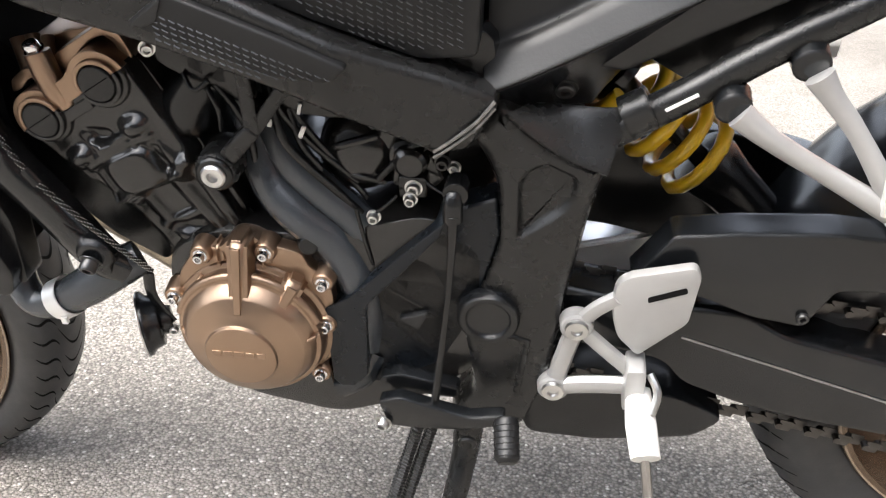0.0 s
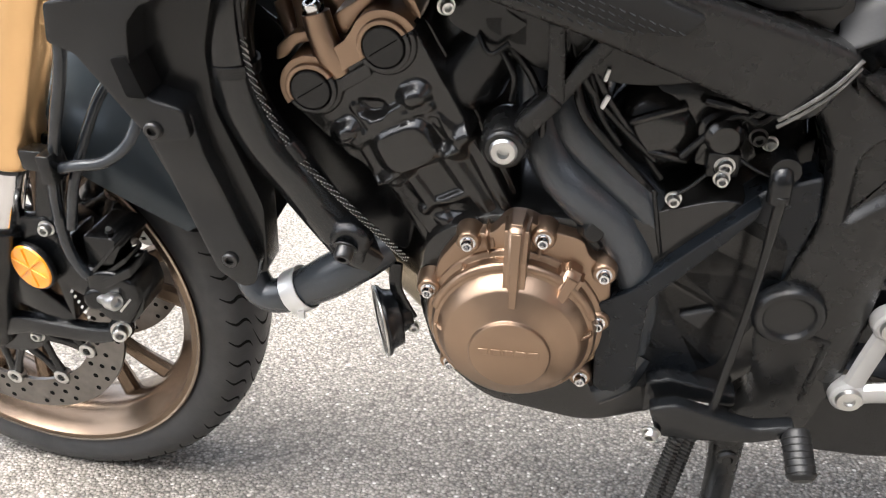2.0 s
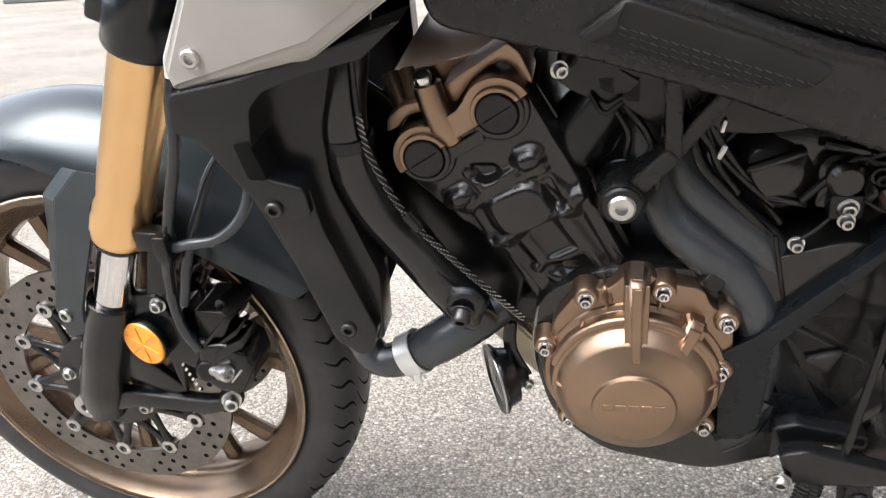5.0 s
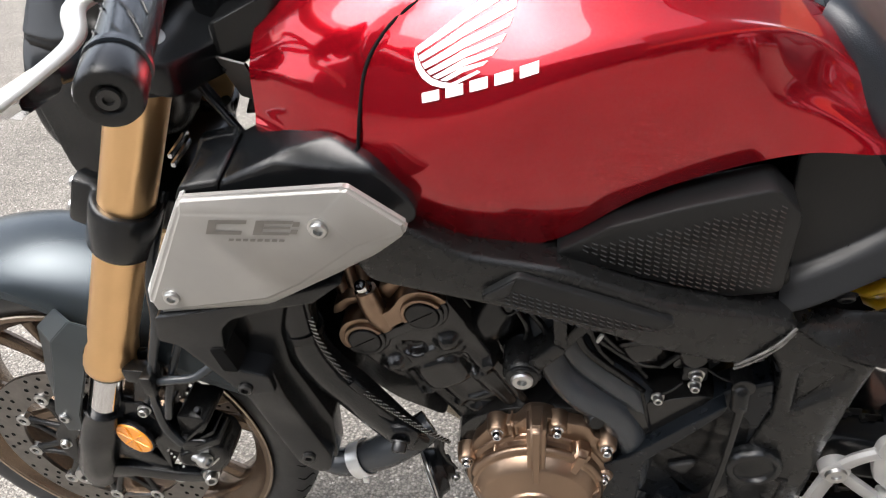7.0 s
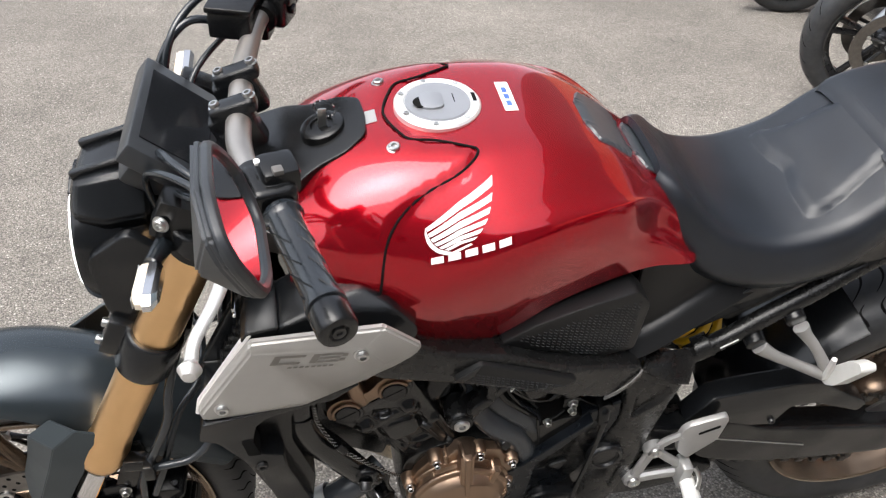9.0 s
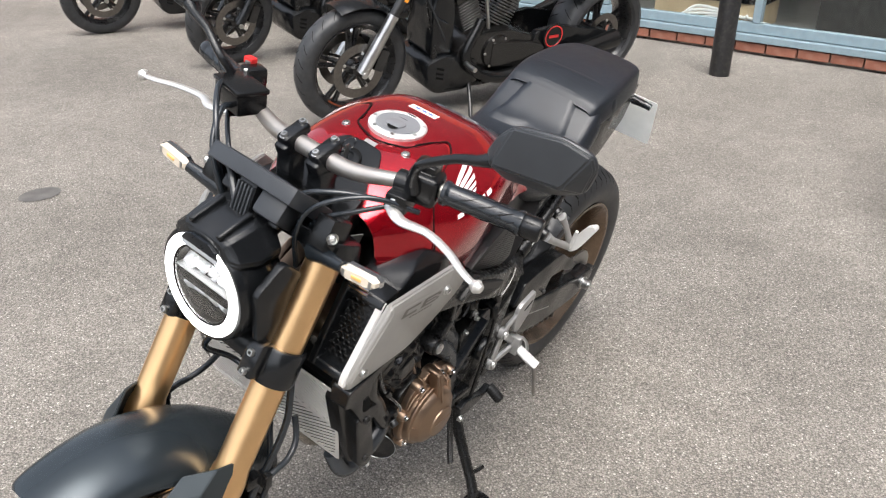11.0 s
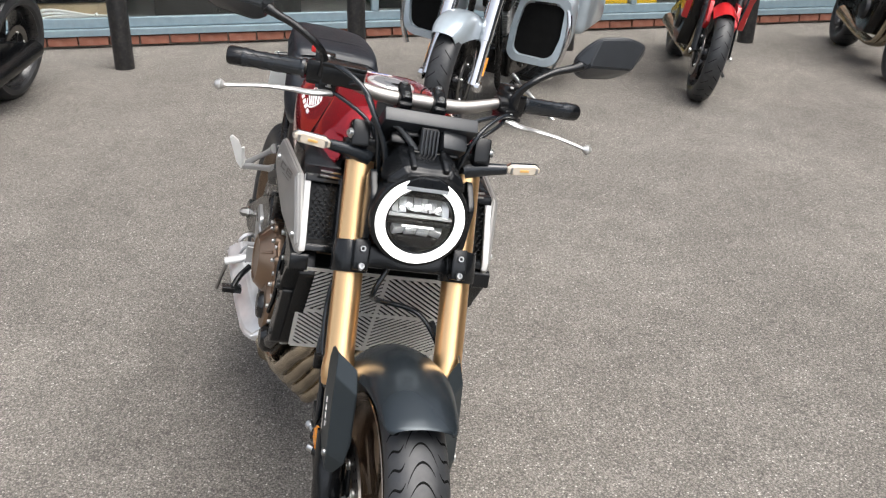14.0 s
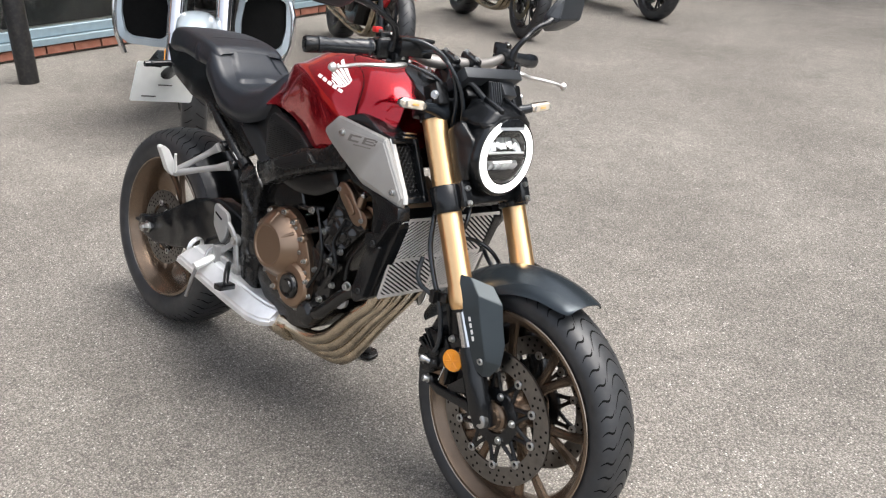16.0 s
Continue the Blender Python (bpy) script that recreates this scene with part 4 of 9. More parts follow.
# ---- handlebar ----
bar_half = [(0.358, 0, 1.004), (0.358, 0.062, 1.004), (0.362, 0.10, 1.008), (0.372, 0.145, 1.018), (0.388, 0.185, 1.024), (0.418, 0.245, 1.021), (0.446, 0.345, 1.0155)]
line = [(x, -y, z) for x, y, z in bar_half[:0:-1]] + bar_half
handlebar = part("handlebar", tube(line, [0.0108, 0.0108, 0.0108, 0.0112, 0.013, 0.014, 0.0143, 0.014, 0.013, 0.0112, 0.0108, 0.0108, 0.0108], 18, 6), BAR, bike, "tapered titanium-coloured handlebar")
for s in (L, R):
    y = 0.034
    cl = join(box((0.050, 0.026, 0.050), Matrix.Translation((0.356, y, 0.990)) @ Matrix.Rotation(radians(-25), 4, "Y"), 0.006),
              box((0.052, 0.024, 0.018), Matrix.Translation((0.353, y, 1.017)) @ Matrix.Rotation(radians(-20), 4, "Y"), 0.006),
              box((0.036, 0.030, 0.09), Matrix.Translation((0.352, y, 0.945)), 0.006))
    part("bar_clamp", cl, PLASTIC, handlebar, "black bar clamp", s)
    for dx in (-0.018, 0.018):
        part("clamp_bolt", bolt((0.352 + dx, y, 1.024 + dx * 0.36), (-0.34, 0, 0.94), 0.006, 0.006), STEEL, handlebar, side=s)
    g0, g1 = Vector((0.405, 0.220, 1.022)), Vector((0.442, 0.336, 1.0160))
    w = (g1 - g0).normalized()
    ln = (g1 - g0).length
    prof = [(0, 0.012), (0, 0.0185), (0.006, 0.0195), (0.010, 0.0165)]
    grip = part("grip", lathe(prof + [(0.012, 0.0162), (ln - 0.012, 0.0160), (ln - 0.006, 0.0185), (ln - 0.001, 0.0185), (ln, 0.0165), (ln, 0)], g0, w, 28), HOSE, handlebar, "black rubber grip", s)
    u, v, _ = axes_for(w)
    for k in range(7):
        for q in range(4):
            a0 = q * math.pi / 2 + (0.4 if k % 2 else 0)
            pts = [g0 + w * (0.02 + k * (ln - 0.04) / 6 + 0.006 * i) + (u * math.cos(a0 + 0.22 * i) + v * math.sin(a0 + 0.22 * i)) * 0.0163 for i in range(4)]
            part("grip_rib", tube(pts, 0.0008, 5, 2), PLASTIC_DARK, grip, side=s)
    be = lathe([(0, 0.0165), (0.004, 0.018), (0.024, 0.018), (0.028, 0.0165), (0.0285, 0.009), (0.026, 0.008), (0.026, 0)], g0 + w * ln, w, 28)
    part("bar_end_weight", be, PLASTIC, handlebar, "black bar end weight", s)
    part("end_screw", lathe([(0, 0.006), (0.003, 0.006), (0.003, 0.003), (0.001, 0.0025), (0.001, 0)], g0 + w * (ln + 0.0262), w, 14), DARKMETAL, handlebar, side=s)
    # switch block
    sb0 = Vector((0.394, 0.193, 1.023))
    sm = Matrix.Translation(sb0) @ w.to_track_quat("Y", "Z").to_matrix().to_4x4()
    sw = part("switch_housing", join(box((0.044, 0.050, 0.046), sm, 0.009, 3), box((0.036, 0.036, 0.030), sm @ Matrix.Translation((0.010, -0.004, 0.020)), 0.007)), PLASTIC_DARK, handlebar, "black switch housing", s)
    for o, sz, m_ in (((0.020, 0.004, 0.026), (0.012, 0.018, 0.010), PLASTIC), ((0.022, -0.008, 0.000), (0.014, 0.012, 0.010), PLASTIC), ((0.006, 0.010, 0.036), (0.010, 0.010, 0.006), GREY_DECAL), ((-0.006, -0.012, 0.032), (0.008, 0.008, 0.004), WHITE)):
        part("switch_button", box(sz, sm @ Matrix.Translation(o), 0.002), m_, sw, side=s)
    # lever
    p = [(0.348, 0.176, 0.996), (0.336, 0.205, 0.990), (0.352, 0.240, 0.984), (0.345, 0.285, 0.980), (0.330, 0.325, 0.974), (0.327, 0.350, 0.968)]
    if s == R:
        p = [(x, y + 0.022 * k / 5, z + 0.016 * k / 5) for k, (x, y, z) in enumerate(p)]
    lv = join(tube(p, [0.012, 0.0095, 0.0075, 0.0068, 0.006, 0.006], 12, 5, flat=0.6, flat_way=(0, 0, 1)), lathe([(-0.0105, 0), (-0.008, 0.006), (0, 0.0105), (0.008, 0.006), (0.0105, 0)], (p[-1][0], p[-1][1] + 0.003, p[-1][2]), (0, 1, 0), 18))
    part("lever", lv, LEVER, handlebar, "silver clutch lever" if s == L else "silver brake lever", s)
    per = join(box((0.050, 0.034, 0.030), Matrix.Translation((0.366, 0.178, 1.004)) @ Matrix.Rotation(radians(-15), 4, "Z"), 0.006), lathe([(-0.014, 0), (-0.014, 0.019), (0.014, 0.019), (0.014, 0)], (0.381, 0.172, 1.020), (0.25, 1, 0.05), 24))
    part("lever_perch", per, PLASTIC_DARK, handlebar, side=s)
    part("perch_bolt", bolt((0.347, 0.180, 1.008), (-0.2, 0, 1), 0.007, 0.006), STEEL, handlebar, side=s)
    # mirror
    stalk = tube([(0.372, 0.190, 1.022), (0.362, 0.194, 1.052), (0.352, 0.212, 1.078), (0.360, 0.255, 1.104), (0.362, 0.292, 1.118), (0.368, 0.318, 1.130)], [0.013, 0.0075, 0.0068, 0.0068, 0.008, 0.013], 12, 5)
    part("mirror", stalk, PLASTIC, handlebar, "black angular rear-view mirror", s)
def mirror_head(s, parent):
    poly = [(0.296, 1.134), (0.312, 1.163), (0.334, 1.185), (0.400, 1.195), (0.438, 1.186), (0.443, 1.168), (0.430, 1.126), (0.392, 1.106), (0.324, 1.098), (0.306, 1.108)]
    lean = lambda q: (q.x + (q.y - 0.38) * 0.159 - (q.z - 1.135) * 0.383 - 0.010, q.y, q.z)
    # faceted shell: a rim and a ridge that parts the upper facet from the lower one
    back = bmesh.new()
    for y, z in poly:
        for x in (0.398, 0.390):
            back.verts.new(lean(Vector((x, y, z))))
    for y, z in ((0.318, 1.128), (0.345, 1.130), (0.415, 1.136)):
        back.verts.new(lean(Vector((0.362, y, z))))
    bmesh.ops.convex_hull(back, input=back.verts[:])
    bmesh.ops.dissolve_limit(back, angle_limit=radians(4), verts=back.verts[:], edges=back.edges[:])
    bmesh.ops.bevel(back, geom=back.edges[:], offset=0.0025, segments=2, affect="EDGES", clamp_overlap=True)
    part("mirror_shell", back, SLATE, parent, side=s, smooth=25)
    edge = fillet([((a - 0.373) * 0.955 + 0.373, (b - 1.146) * 0.94 + 1.146) for a, b in poly], 0.014)
    rim = [lean(Vector((0.3985, a, b))) for a, b in edge]
    part("mirror_rim", tube(rim + rim[:2], 0.0050, 8, 1, smooth_line=False), SLATE, parent, "black rounded mirror rim", side=s)
    inner = [((a - 0.373) * 0.93 + 0.373, (b - 1.146) * 0.90 + 1.146) for a, b in poly]
    part("mirror_glass", prism(inner, 0.3975, 0.3992, 0, 0.012, 1, lean, "x"), MIRROR, parent, "mirror glass", side=s)


for ob in [o for o in handlebar.children if o.name.startswith("mirror")]:
    mirror_head(L if ob.data.vertices[0].co.y < 0 else R, ob)
part("brake_reservoir", join(box((0.052, 0.078, 0.034), Matrix.Translation((0.350, 0.155, 1.030)) @ Matrix.Rotation(radians(-12), 4, "Z"), 0.005), box((0.056, 0.082, 0.008), Matrix.Translation((0.350, 0.155, 1.050)) @ Matrix.Rotation(radians(-12), 4, "Z"), 0.003)),
           PLASTIC_DARK, handlebar, "black brake fluid reservoir")
part("kill_switch", box((0.014, 0.020, 0.012), Matrix.Translation((0.410, 0.205, 1.060)), 0.003), REDPLASTIC, handlebar, "red engine stop switch")

# indicators
for s in (L, R):
    stem = part("indicator", tube([(0.285, 0.095, 0.900), (0.277, 0.125, 0.910), (0.268, 0.172, 0.920)], [0.017, 0.0135, 0.010], 14, 4, flat=0.8), HOSE, bike, "indicator with clear lens on a black rubber stem", s)
    part("stem_clamp", lathe([(-0.022, 0.0280), (-0.022, 0.0325), (0.016, 0.0325), (0.018, 0.030), (0.018, 0.0280)], fork_at(0.905), FORK_WAY, 28), PLASTIC_DARK, stem, side=s)
    part("clamp_screw", bolt((0.278, 0.136, 0.944), (-0.45, 0.9, 0.1), 0.0075, 0.006), STEEL, stem, side=s)
    part("clamp_block", box((0.046, 0.034, 0.050), Matrix.Translation((0.292, 0.118, 0.940)) @ Matrix.Rotation(radians(24), 4, "Y"), 0.006, 2), PLASTIC_DARK, stem, side=s)
    hexa = [(-0.036, -0.005), (-0.026, -0.0108), (0.026, -0.0105), (0.036, -0.004), (0.036, 0.004), (0.026, 0.0105), (-0.026, 0.0108), (-0.036, 0.005)]
    tilt = math.sin(radians(6))
    ring = lambda x, k: [(x, 0.205 + y * k, 0.924 + z * k + y * tilt) for y, z in hexa]
    lens = loft([ring(0.2700, 0.93), ring(0.2620, 0.90), ring(0.2585, 0.72)])
    part("indicator_lens", lens, LENSAMBER, stem, "clear indicator lens", s, 25)
    part("indicator_back", loft([ring(0.2820, 0.72), ring(0.2770, 0.98), ring(0.2690, 1.0), ring(0.2685, 0.90)]), CHROME, stem, "bright metal indicator shell", s, 25)
    for y in (-0.025, 0.025):
        part("lens_rib", box((0.0010, 0.0050, 0.012), Matrix.Translation((0.2583, 0.205 + y, 0.924 + y * tilt)), 0.0003), STEEL, stem, side=s)
    part("bulb_strip", box((0.002, 0.018, 0.005), Matrix.Translation((0.2578, 0.205, 0.924)) @ Matrix.Rotation(radians(6), 4, "X"), 0.0008), BULB, stem, side=s)

# ---- tank ----
ST = [
    (0.402, 0.912, (0.050, 0.912), (0.088, 0.905), (0.108, 0.893), (0.120, 0.878), (0.124, 0.868), (0.130, 0.848), (0.128, 0.825)),
    (0.455, 0.950, (0.055, 0.948), (0.104, 0.932), (0.135, 0.905), (0.152, 0.878), (0.155, 0.868), (0.160, 0.838), (0.155, 0.800)),
    (0.520, 0.970, (0.065, 0.968), (0.112, 0.952), (0.150, 0.916), (0.176, 0.868), (0.178, 0.855), (0.176, 0.818), (0.168, 0.770)),
    (0.585, 0.978, (0.075, 0.976), (0.116, 0.962), (0.158, 0.928), (0.186, 0.890), (0.187, 0.877), (0.180, 0.815), (0.166, 0.745)),
    (0.650, 0.982, (0.078, 0.980), (0.115, 0.967), (0.152, 0.945), (0.183, 0.916), (0.185, 0.902), (0.178, 0.830), (0.164, 0.750)),
    (0.720, 0.976, (0.074, 0.974), (0.108, 0.963), (0.140, 0.946), (0.167, 0.926), (0.169, 0.912), (0.164, 0.850), (0.156, 0.790)),
    (0.790, 0.948, (0.066, 0.945), (0.098, 0.936), (0.124, 0.928), (0.143, 0.920), (0.147, 0.907), (0.148, 0.860), (0.143, 0.808)),
    (0.850, 0.904, (0.052, 0.903), (0.076, 0.900), (0.093, 0.894), (0.105, 0.885), (0.114, 0.876), (0.128, 0.851), (0.133, 0.814)),
    (0.905, 0.866, (0.045, 0.865), (0.066, 0.861), (0.083, 0.851), (0.096, 0.840), (0.106, 0.832), (0.119, 0.820), (0.128, 0.808)),
    (0.928, 0.838, (0.030, 0.838), (0.048, 0.835), (0.062, 0.828), (0.074, 0.818), (0.083, 0.812), (0.094, 0.806), (0.100, 0.798)),
]

# rounds the shoulder between the top and the flank
ST = [(x, z0, a, b, c, (d[0] - 0.004, d[1] + 0.005), (e[0] + 0.001, e[1] - 0.014), (f[0] + 0.001, f[1] - 0.004), g) for x, z0, a, b, c, d, e, f, g in ST]


def tank_grid(stations, out=0.0):
    rows = []
    for x, z0, *cols in stations:
        right = [Vector((x, y + out, z + out * 0.3)) for y, z in cols]
        left = [Vector((x, -q.y, q.z)) for q in right[::-1]]
        rows.append(left + [Vector((x, 0, z0 + out))] + right)
    return rows


FINE = patch(tank_grid(ST), 12, 6)
# the front cover stands a little proud of the tank and ends in a hooked edge beside the filler
EDGE_Y = (0.0, 0.015, 0.036, 0.056, 0.064, 0.080, 0.088, 0.095, 0.104, 0.113, 0.121, 0.131, 0.141, 0.151, 0.160, 0.172)
EDGE_X = (0.522, 0.524, 0.532, 0.544, 0.571, 0.606, 0.616, 0.611, 0.601, 0.584, 0.559, 0.533, 0.517, 0.507, 0.502, 0.498)


def edge_x(p):
    return 0.497 if p.z < 0.862 else float(np.interp(abs(p.y), EDGE_Y, EDGE_X))


for row in FINE:
    for p in row:
        over = max(0.0, min(1.0, (edge_x(p) - p.x) / 0.006))
        p += Vector((0, (0.35 if p.y > 0 else -0.35) * min(1, abs(p.y) / 0.05), 0.9)).normalized() * 0.0035 * over
seam_bm = sheet(FINE, -0.004)
tank = part("fuel_tank", seam_bm, RED, bike, "glossy candy red fuel tank", smooth=60)


def tank_skin_y(x, z):
    """How far out the tank's flank lies at x and z, between the fine points."""
    i = min(range(len(FINE) - 1), key=lambda k: abs((FINE[k][0].x + FINE[k + 1][0].x) / 2 - x))
    f = max(0, min(1, (x - FINE[i][0].x) / (FINE[i + 1][0].x - FINE[i][0].x)))
    half = len(FINE[0]) // 2
    col = [FINE[i][k] * (1 - f) + FINE[i + 1][k] * f for k in range(half, len(FINE[0]))]
    for a, b in zip(col, col[1:]):
        if b.z <= z <= a.z and a.z - b.z > 1e-6:
            g = (a.z - z) / (a.z - b.z)
            return a.y + (b.y - a.y) * g
    return col[-1].y


def decal(name, outline, side, material, label="", out=0.0012, step=0.004):
    """A thin sticker wrapped on the tank's flank from an outline in x and z."""
    bm = bmesh.new()
    vs = [bm.verts.new((a, 0, b)) for a, b in outline]
    f = bm.faces.new(vs)
    bmesh.ops.triangulate(bm, faces=[f])
    for _ in range(3):
        long = [e for e in bm.edges if e.calc_length() > step]
        if not long:
            break
        bmesh.ops.subdivide_edges(bm, edges=long, cuts=1)
    bmesh.ops.triangulate(bm, faces=[f for f in bm.faces if len(f.verts) > 3])
    for v in bm.verts:
        v.co.y = tank_skin_y(v.co.x, v.co.z) + out
    bm.normal_update()
    if sum(f.normal.y for f in bm.faces) < 0:
        bmesh.ops.reverse_faces(bm, faces=bm.faces)
    return part(name, bm, material, tank, label, side)


for s in (L, R):
    # dark gap along the edge of the front cover
    sl = [(0.4975, 0.800), (0.4975, 0.840)]
    pts = [Vector((x, tank_skin_y(x, z) + 0.0005, z)) for x, z in sl]
    for x, y, z in ((0.498, 0.172, 0.864), (0.502, 0.16, 0.89), (0.507, 0.151, 0.91), (0.517, 0.141, 0.926), (0.533, 0.131, 0.941), (0.559, 0.121, 0.955), (0.584, 0.113, 0.963), (0.601, 0.104, 0.97), (0.612, 0.094, 0.9755), (0.615, 0.086, 0.9785), (0.606, 0.08, 0.979), (0.571, 0.064, 0.978), (0.544, 0.056, 0.9755), (0.532, 0.036, 0.974), (0.524, 0.015, 0.973), (0.5215, 0.0, 0.9725)):
        pts.append(Vector((x + 0.002, y, z + 0.0006)))
    part("cover_gap", tube(pts, 0.0015, 8, 3), RECESS_BLACK, tank, side=s)
    # wing mark: six swept feathers parted by thin gaps, fanning out from a curved root
    bend = lambda pts, q: Vector((float(np.interp(q, range(len(pts)), [p[0] for p in pts])), float(np.interp(q, range(len(pts)), [p[1] for p in pts]))))
    roots = [(0.5500, 0.9270), (0.5515, 0.9222), (0.5540, 0.9178), (0.5575, 0.9140), (0.5620, 0.9112), (0.5680, 0.9098), (0.5750, 0.9095)]
    tips = [(0.6275, 0.9665), (0.6250, 0.9560), (0.6215, 0.9470), (0.6170, 0.9385), (0.6110, 0.9310), (0.6040, 0.9240), (0.5980, 0.9190)]
    for k in range(6):
        a, b, c_, d = bend(roots, k), bend(tips, k), bend(tips, k + 0.58), bend(roots, k + 0.68)
        m0, m1 = a.lerp(b, 0.5) + Vector((-0.0020, 0.0016)), d.lerp(c_, 0.5) + Vector((-0.0010, 0.0008))
        decal("wing_feather", [tuple(q) for q in (a, m0, b, b.lerp(c_, 0.5) + Vector((-0.0004, 0)), c_, m1, d)], s, WHITE)
    decal("wing_root", [(0.5495, 0.9272), (0.5480, 0.9215), (0.5495, 0.9150), (0.5540, 0.9095), (0.5610, 0.9060), (0.5700, 0.9052), (0.5800, 0.9085), (0.5985, 0.9172), (0.5960, 0.9180), (0.5760, 0.9088), (0.5680, 0.9090), (0.5615, 0.9104), (0.5568, 0.9133), (0.5533, 0.9172), (0.5508, 0.9219)], s, WHITE)
    for k in range(5):
        a = 0.5525 + k * 0.0183
        z = 0.8925 + k * 0.0056
        decal("maker_bar", [(a + 0.001, z + 0.0010), (a + 0.0145, z + 0.0051), (a + 0.0145, z + 0.0118), (a + 0.001, z + 0.0077)], s, WHITE)


def tank_top_z(x, y):
    half = len(FINE[0]) // 2
    zs = [float(np.interp(abs(y), [p.y for p in r[half:half + 16]], [p.z for p in r[half:half + 16]])) for r in FINE]
    return float(np.interp(x, [r[half].x for r in FINE], zs))


def top_pad(outline, height):
    """A rubber pad that follows the tank's rear top."""
    bm = bmesh.new()
    f = bm.faces.new([bm.verts.new((a, b, 0)) for a, b in fillet(outline, 0.004)])
    ext = bmesh.ops.inset_region(bm, faces=[f], thickness=0.004)
    bmesh.ops.triangulate(bm, faces=[q for q in bm.faces if len(q.verts) > 4])
    for _ in range(3):
        bmesh.ops.subdivide_edges(bm, edges=[e for e in bm.edges if e.calc_length() > 0.006], cuts=1)
        bmesh.ops.triangulate(bm, faces=[q for q in bm.faces if len(q.verts) > 3])
    rim = {v for e in bm.edges if e.is_boundary for v in e.verts}
    for v in bm.verts:
        v.co.z = tank_top_z(v.co.x, v.co.y) + (0.0003 if v in rim else height)
        v.co.x += 0 if v in rim else height * 0.5
    bm.normal_update()
    if sum(q.normal.z for q in bm.faces) < 0:
        bmesh.ops.reverse_faces(bm, faces=bm.faces)
    return part("tank_pad", bm, PAD, tank, "dark grey rubber tank pad")


top_pad([(0.765, -0.022), (0.778, -0.052), (0.825, -0.050), (0.834, -0.030), (0.834, 0.030), (0.825, 0.050), (0.778, 0.052), (0.765, 0.022)], 0.003)
top_pad([(0.840, -0.026), (0.850, -0.050), (0.878, -0.044), (0.885, -0.026), (0.885, 0.026), (0.878, 0.044), (0.850, 0.050), (0.840, 0.026)], 0.003)
# filler cap
CAP = Vector((0.588, 0.002, 0.979))
CW = Vector((-0.03, 0, 1))
filler = part("filler_cap", lathe([(-0.004, 0.0515), (0.003, 0.0515), (0.0055, 0.049), (0.006, 0.0405), (0.004, 0.039), (0.004, 0)], CAP, CW, 56), CAPSILVER, tank, "round silver fuel filler cap")
part("cap_inset", lathe([(0.004, 0.0388), (0.0066, 0.0378), (0.0066, 0)], CAP, CW, 48), CAPGREY, filler)
part("lock_cover", prism([(0.566, -0.012), (0.580, -0.017), (0.594, -0.012), (0.594, 0.016), (0.580, 0.020), (0.566, 0.014)], 0.9855, 0.9885, 0.001, 0.006, axis="z"), CAPGREY, filler)
part("key_slot", lathe([(0, 0.0105), (0.0006, 0.0100), (0.0006, 0)], CAP + Vector((-0.020, -0.004, 0.0085)), CW, 20), RECESS_BLACK, filler)
for dx in (0.021, 0.044):
    part("hinge_slot", box((0.005, 0.018, 0.0012), Matrix.Translation(CAP + Vector((dx, 0.004, 0.0066))), 0.0004), RECESS_BLACK, filler)
for k in range(7):
    a = 2 * math.pi * k / 7
    part("cap_screw", lathe([(0, 0.0034), (0.0016, 0.003), (0.0016, 0.0013), (0.0006, 0.001), (0.0006, 0)], CAP + Vector((0.0450 * math.cos(a), 0.0450 * math.sin(a), 0.0052)), CW, 12), STEEL, filler)
for s in (L, R):
    part("tank_bolt", bolt((0.527, 0.065, 0.9715), (-0.1, 0.15, 1), 0.007, 0.005), STEEL, tank, side=s)
part("emblem", box((0.020, 0.024, 0.001), Matrix.Translation((0.505, -0.003, 0.9705)) @ Matrix.Rotation(radians(-14), 4, "Y")), ALU, tank)
stick = part("label_sticker", box((0.016, 0.060, 0.0006), Matrix.Translation((0.673, 0.009, 0.9822)) @ Matrix.Rotation(radians(2), 4, "Y")), WHITE, tank, "white label sticker")
for k in range(3):
    part("print_bar", box((0.006, 0.010, 0.0004), Matrix.Translation((0.673, -0.006 + k * 0.014, 0.9826))), BLUEINK, stick)
# ignition lock and black cover ahead of the tank
part("ignition_cover", prism([(0.362, -0.088), (0.362, 0.088), (0.414, 0.079), (0.443, 0.061), (0.475, 0.055), (0.500, 0.036), (0.503, 0.0), (0.500, -0.036), (0.475, -0.055), (0.443, -0.061), (0.414, -0.079)], 0.896, 0.941, 0.006, 0.008, axis="z", warp=lambda q: (q.x, q.y, q.z + (q.x - 0.42) * 0.42)), PLASTIC_DARK, bike)
lock = part("ignition_lock", lathe([(0, 0.028), (0.010, 0.026), (0.012, 0.022), (0.012, 0.014), (0.008, 0.013), (0.008, 0)], (0.455, 0, 0.952), (-0.3, 0, 1), 24), PLASTIC_DARK, bike)
part("key_ring", lathe([(-0.0012, 0.0125), (0, 0.0137), (0.0012, 0.0125), (0, 0.0113), (-0.0012, 0.0125)], (0.456, 0.0, 0.984), (0.3, 1, 0.2), 24), CHROME, bike, "steel key ring")
part("key", box((0.010, 0.0022, 0.028), Matrix.Translation((0.453, 0, 0.970)), 0.001), STEEL, bike)
for k, m_ in ((0, 0), (1, 1)):
    part("frame_plate", box((0.002, 0.034, 0.052), Matrix.Translation((0.382 + 0.001 * k, -0.087, 0.865)) @ Matrix.Rotation(radians(65), 4, "Z") @ Matrix.Rotation(radians(-20), 4, "Y")), [GREY_DECAL, PLASTIC][k], bike)
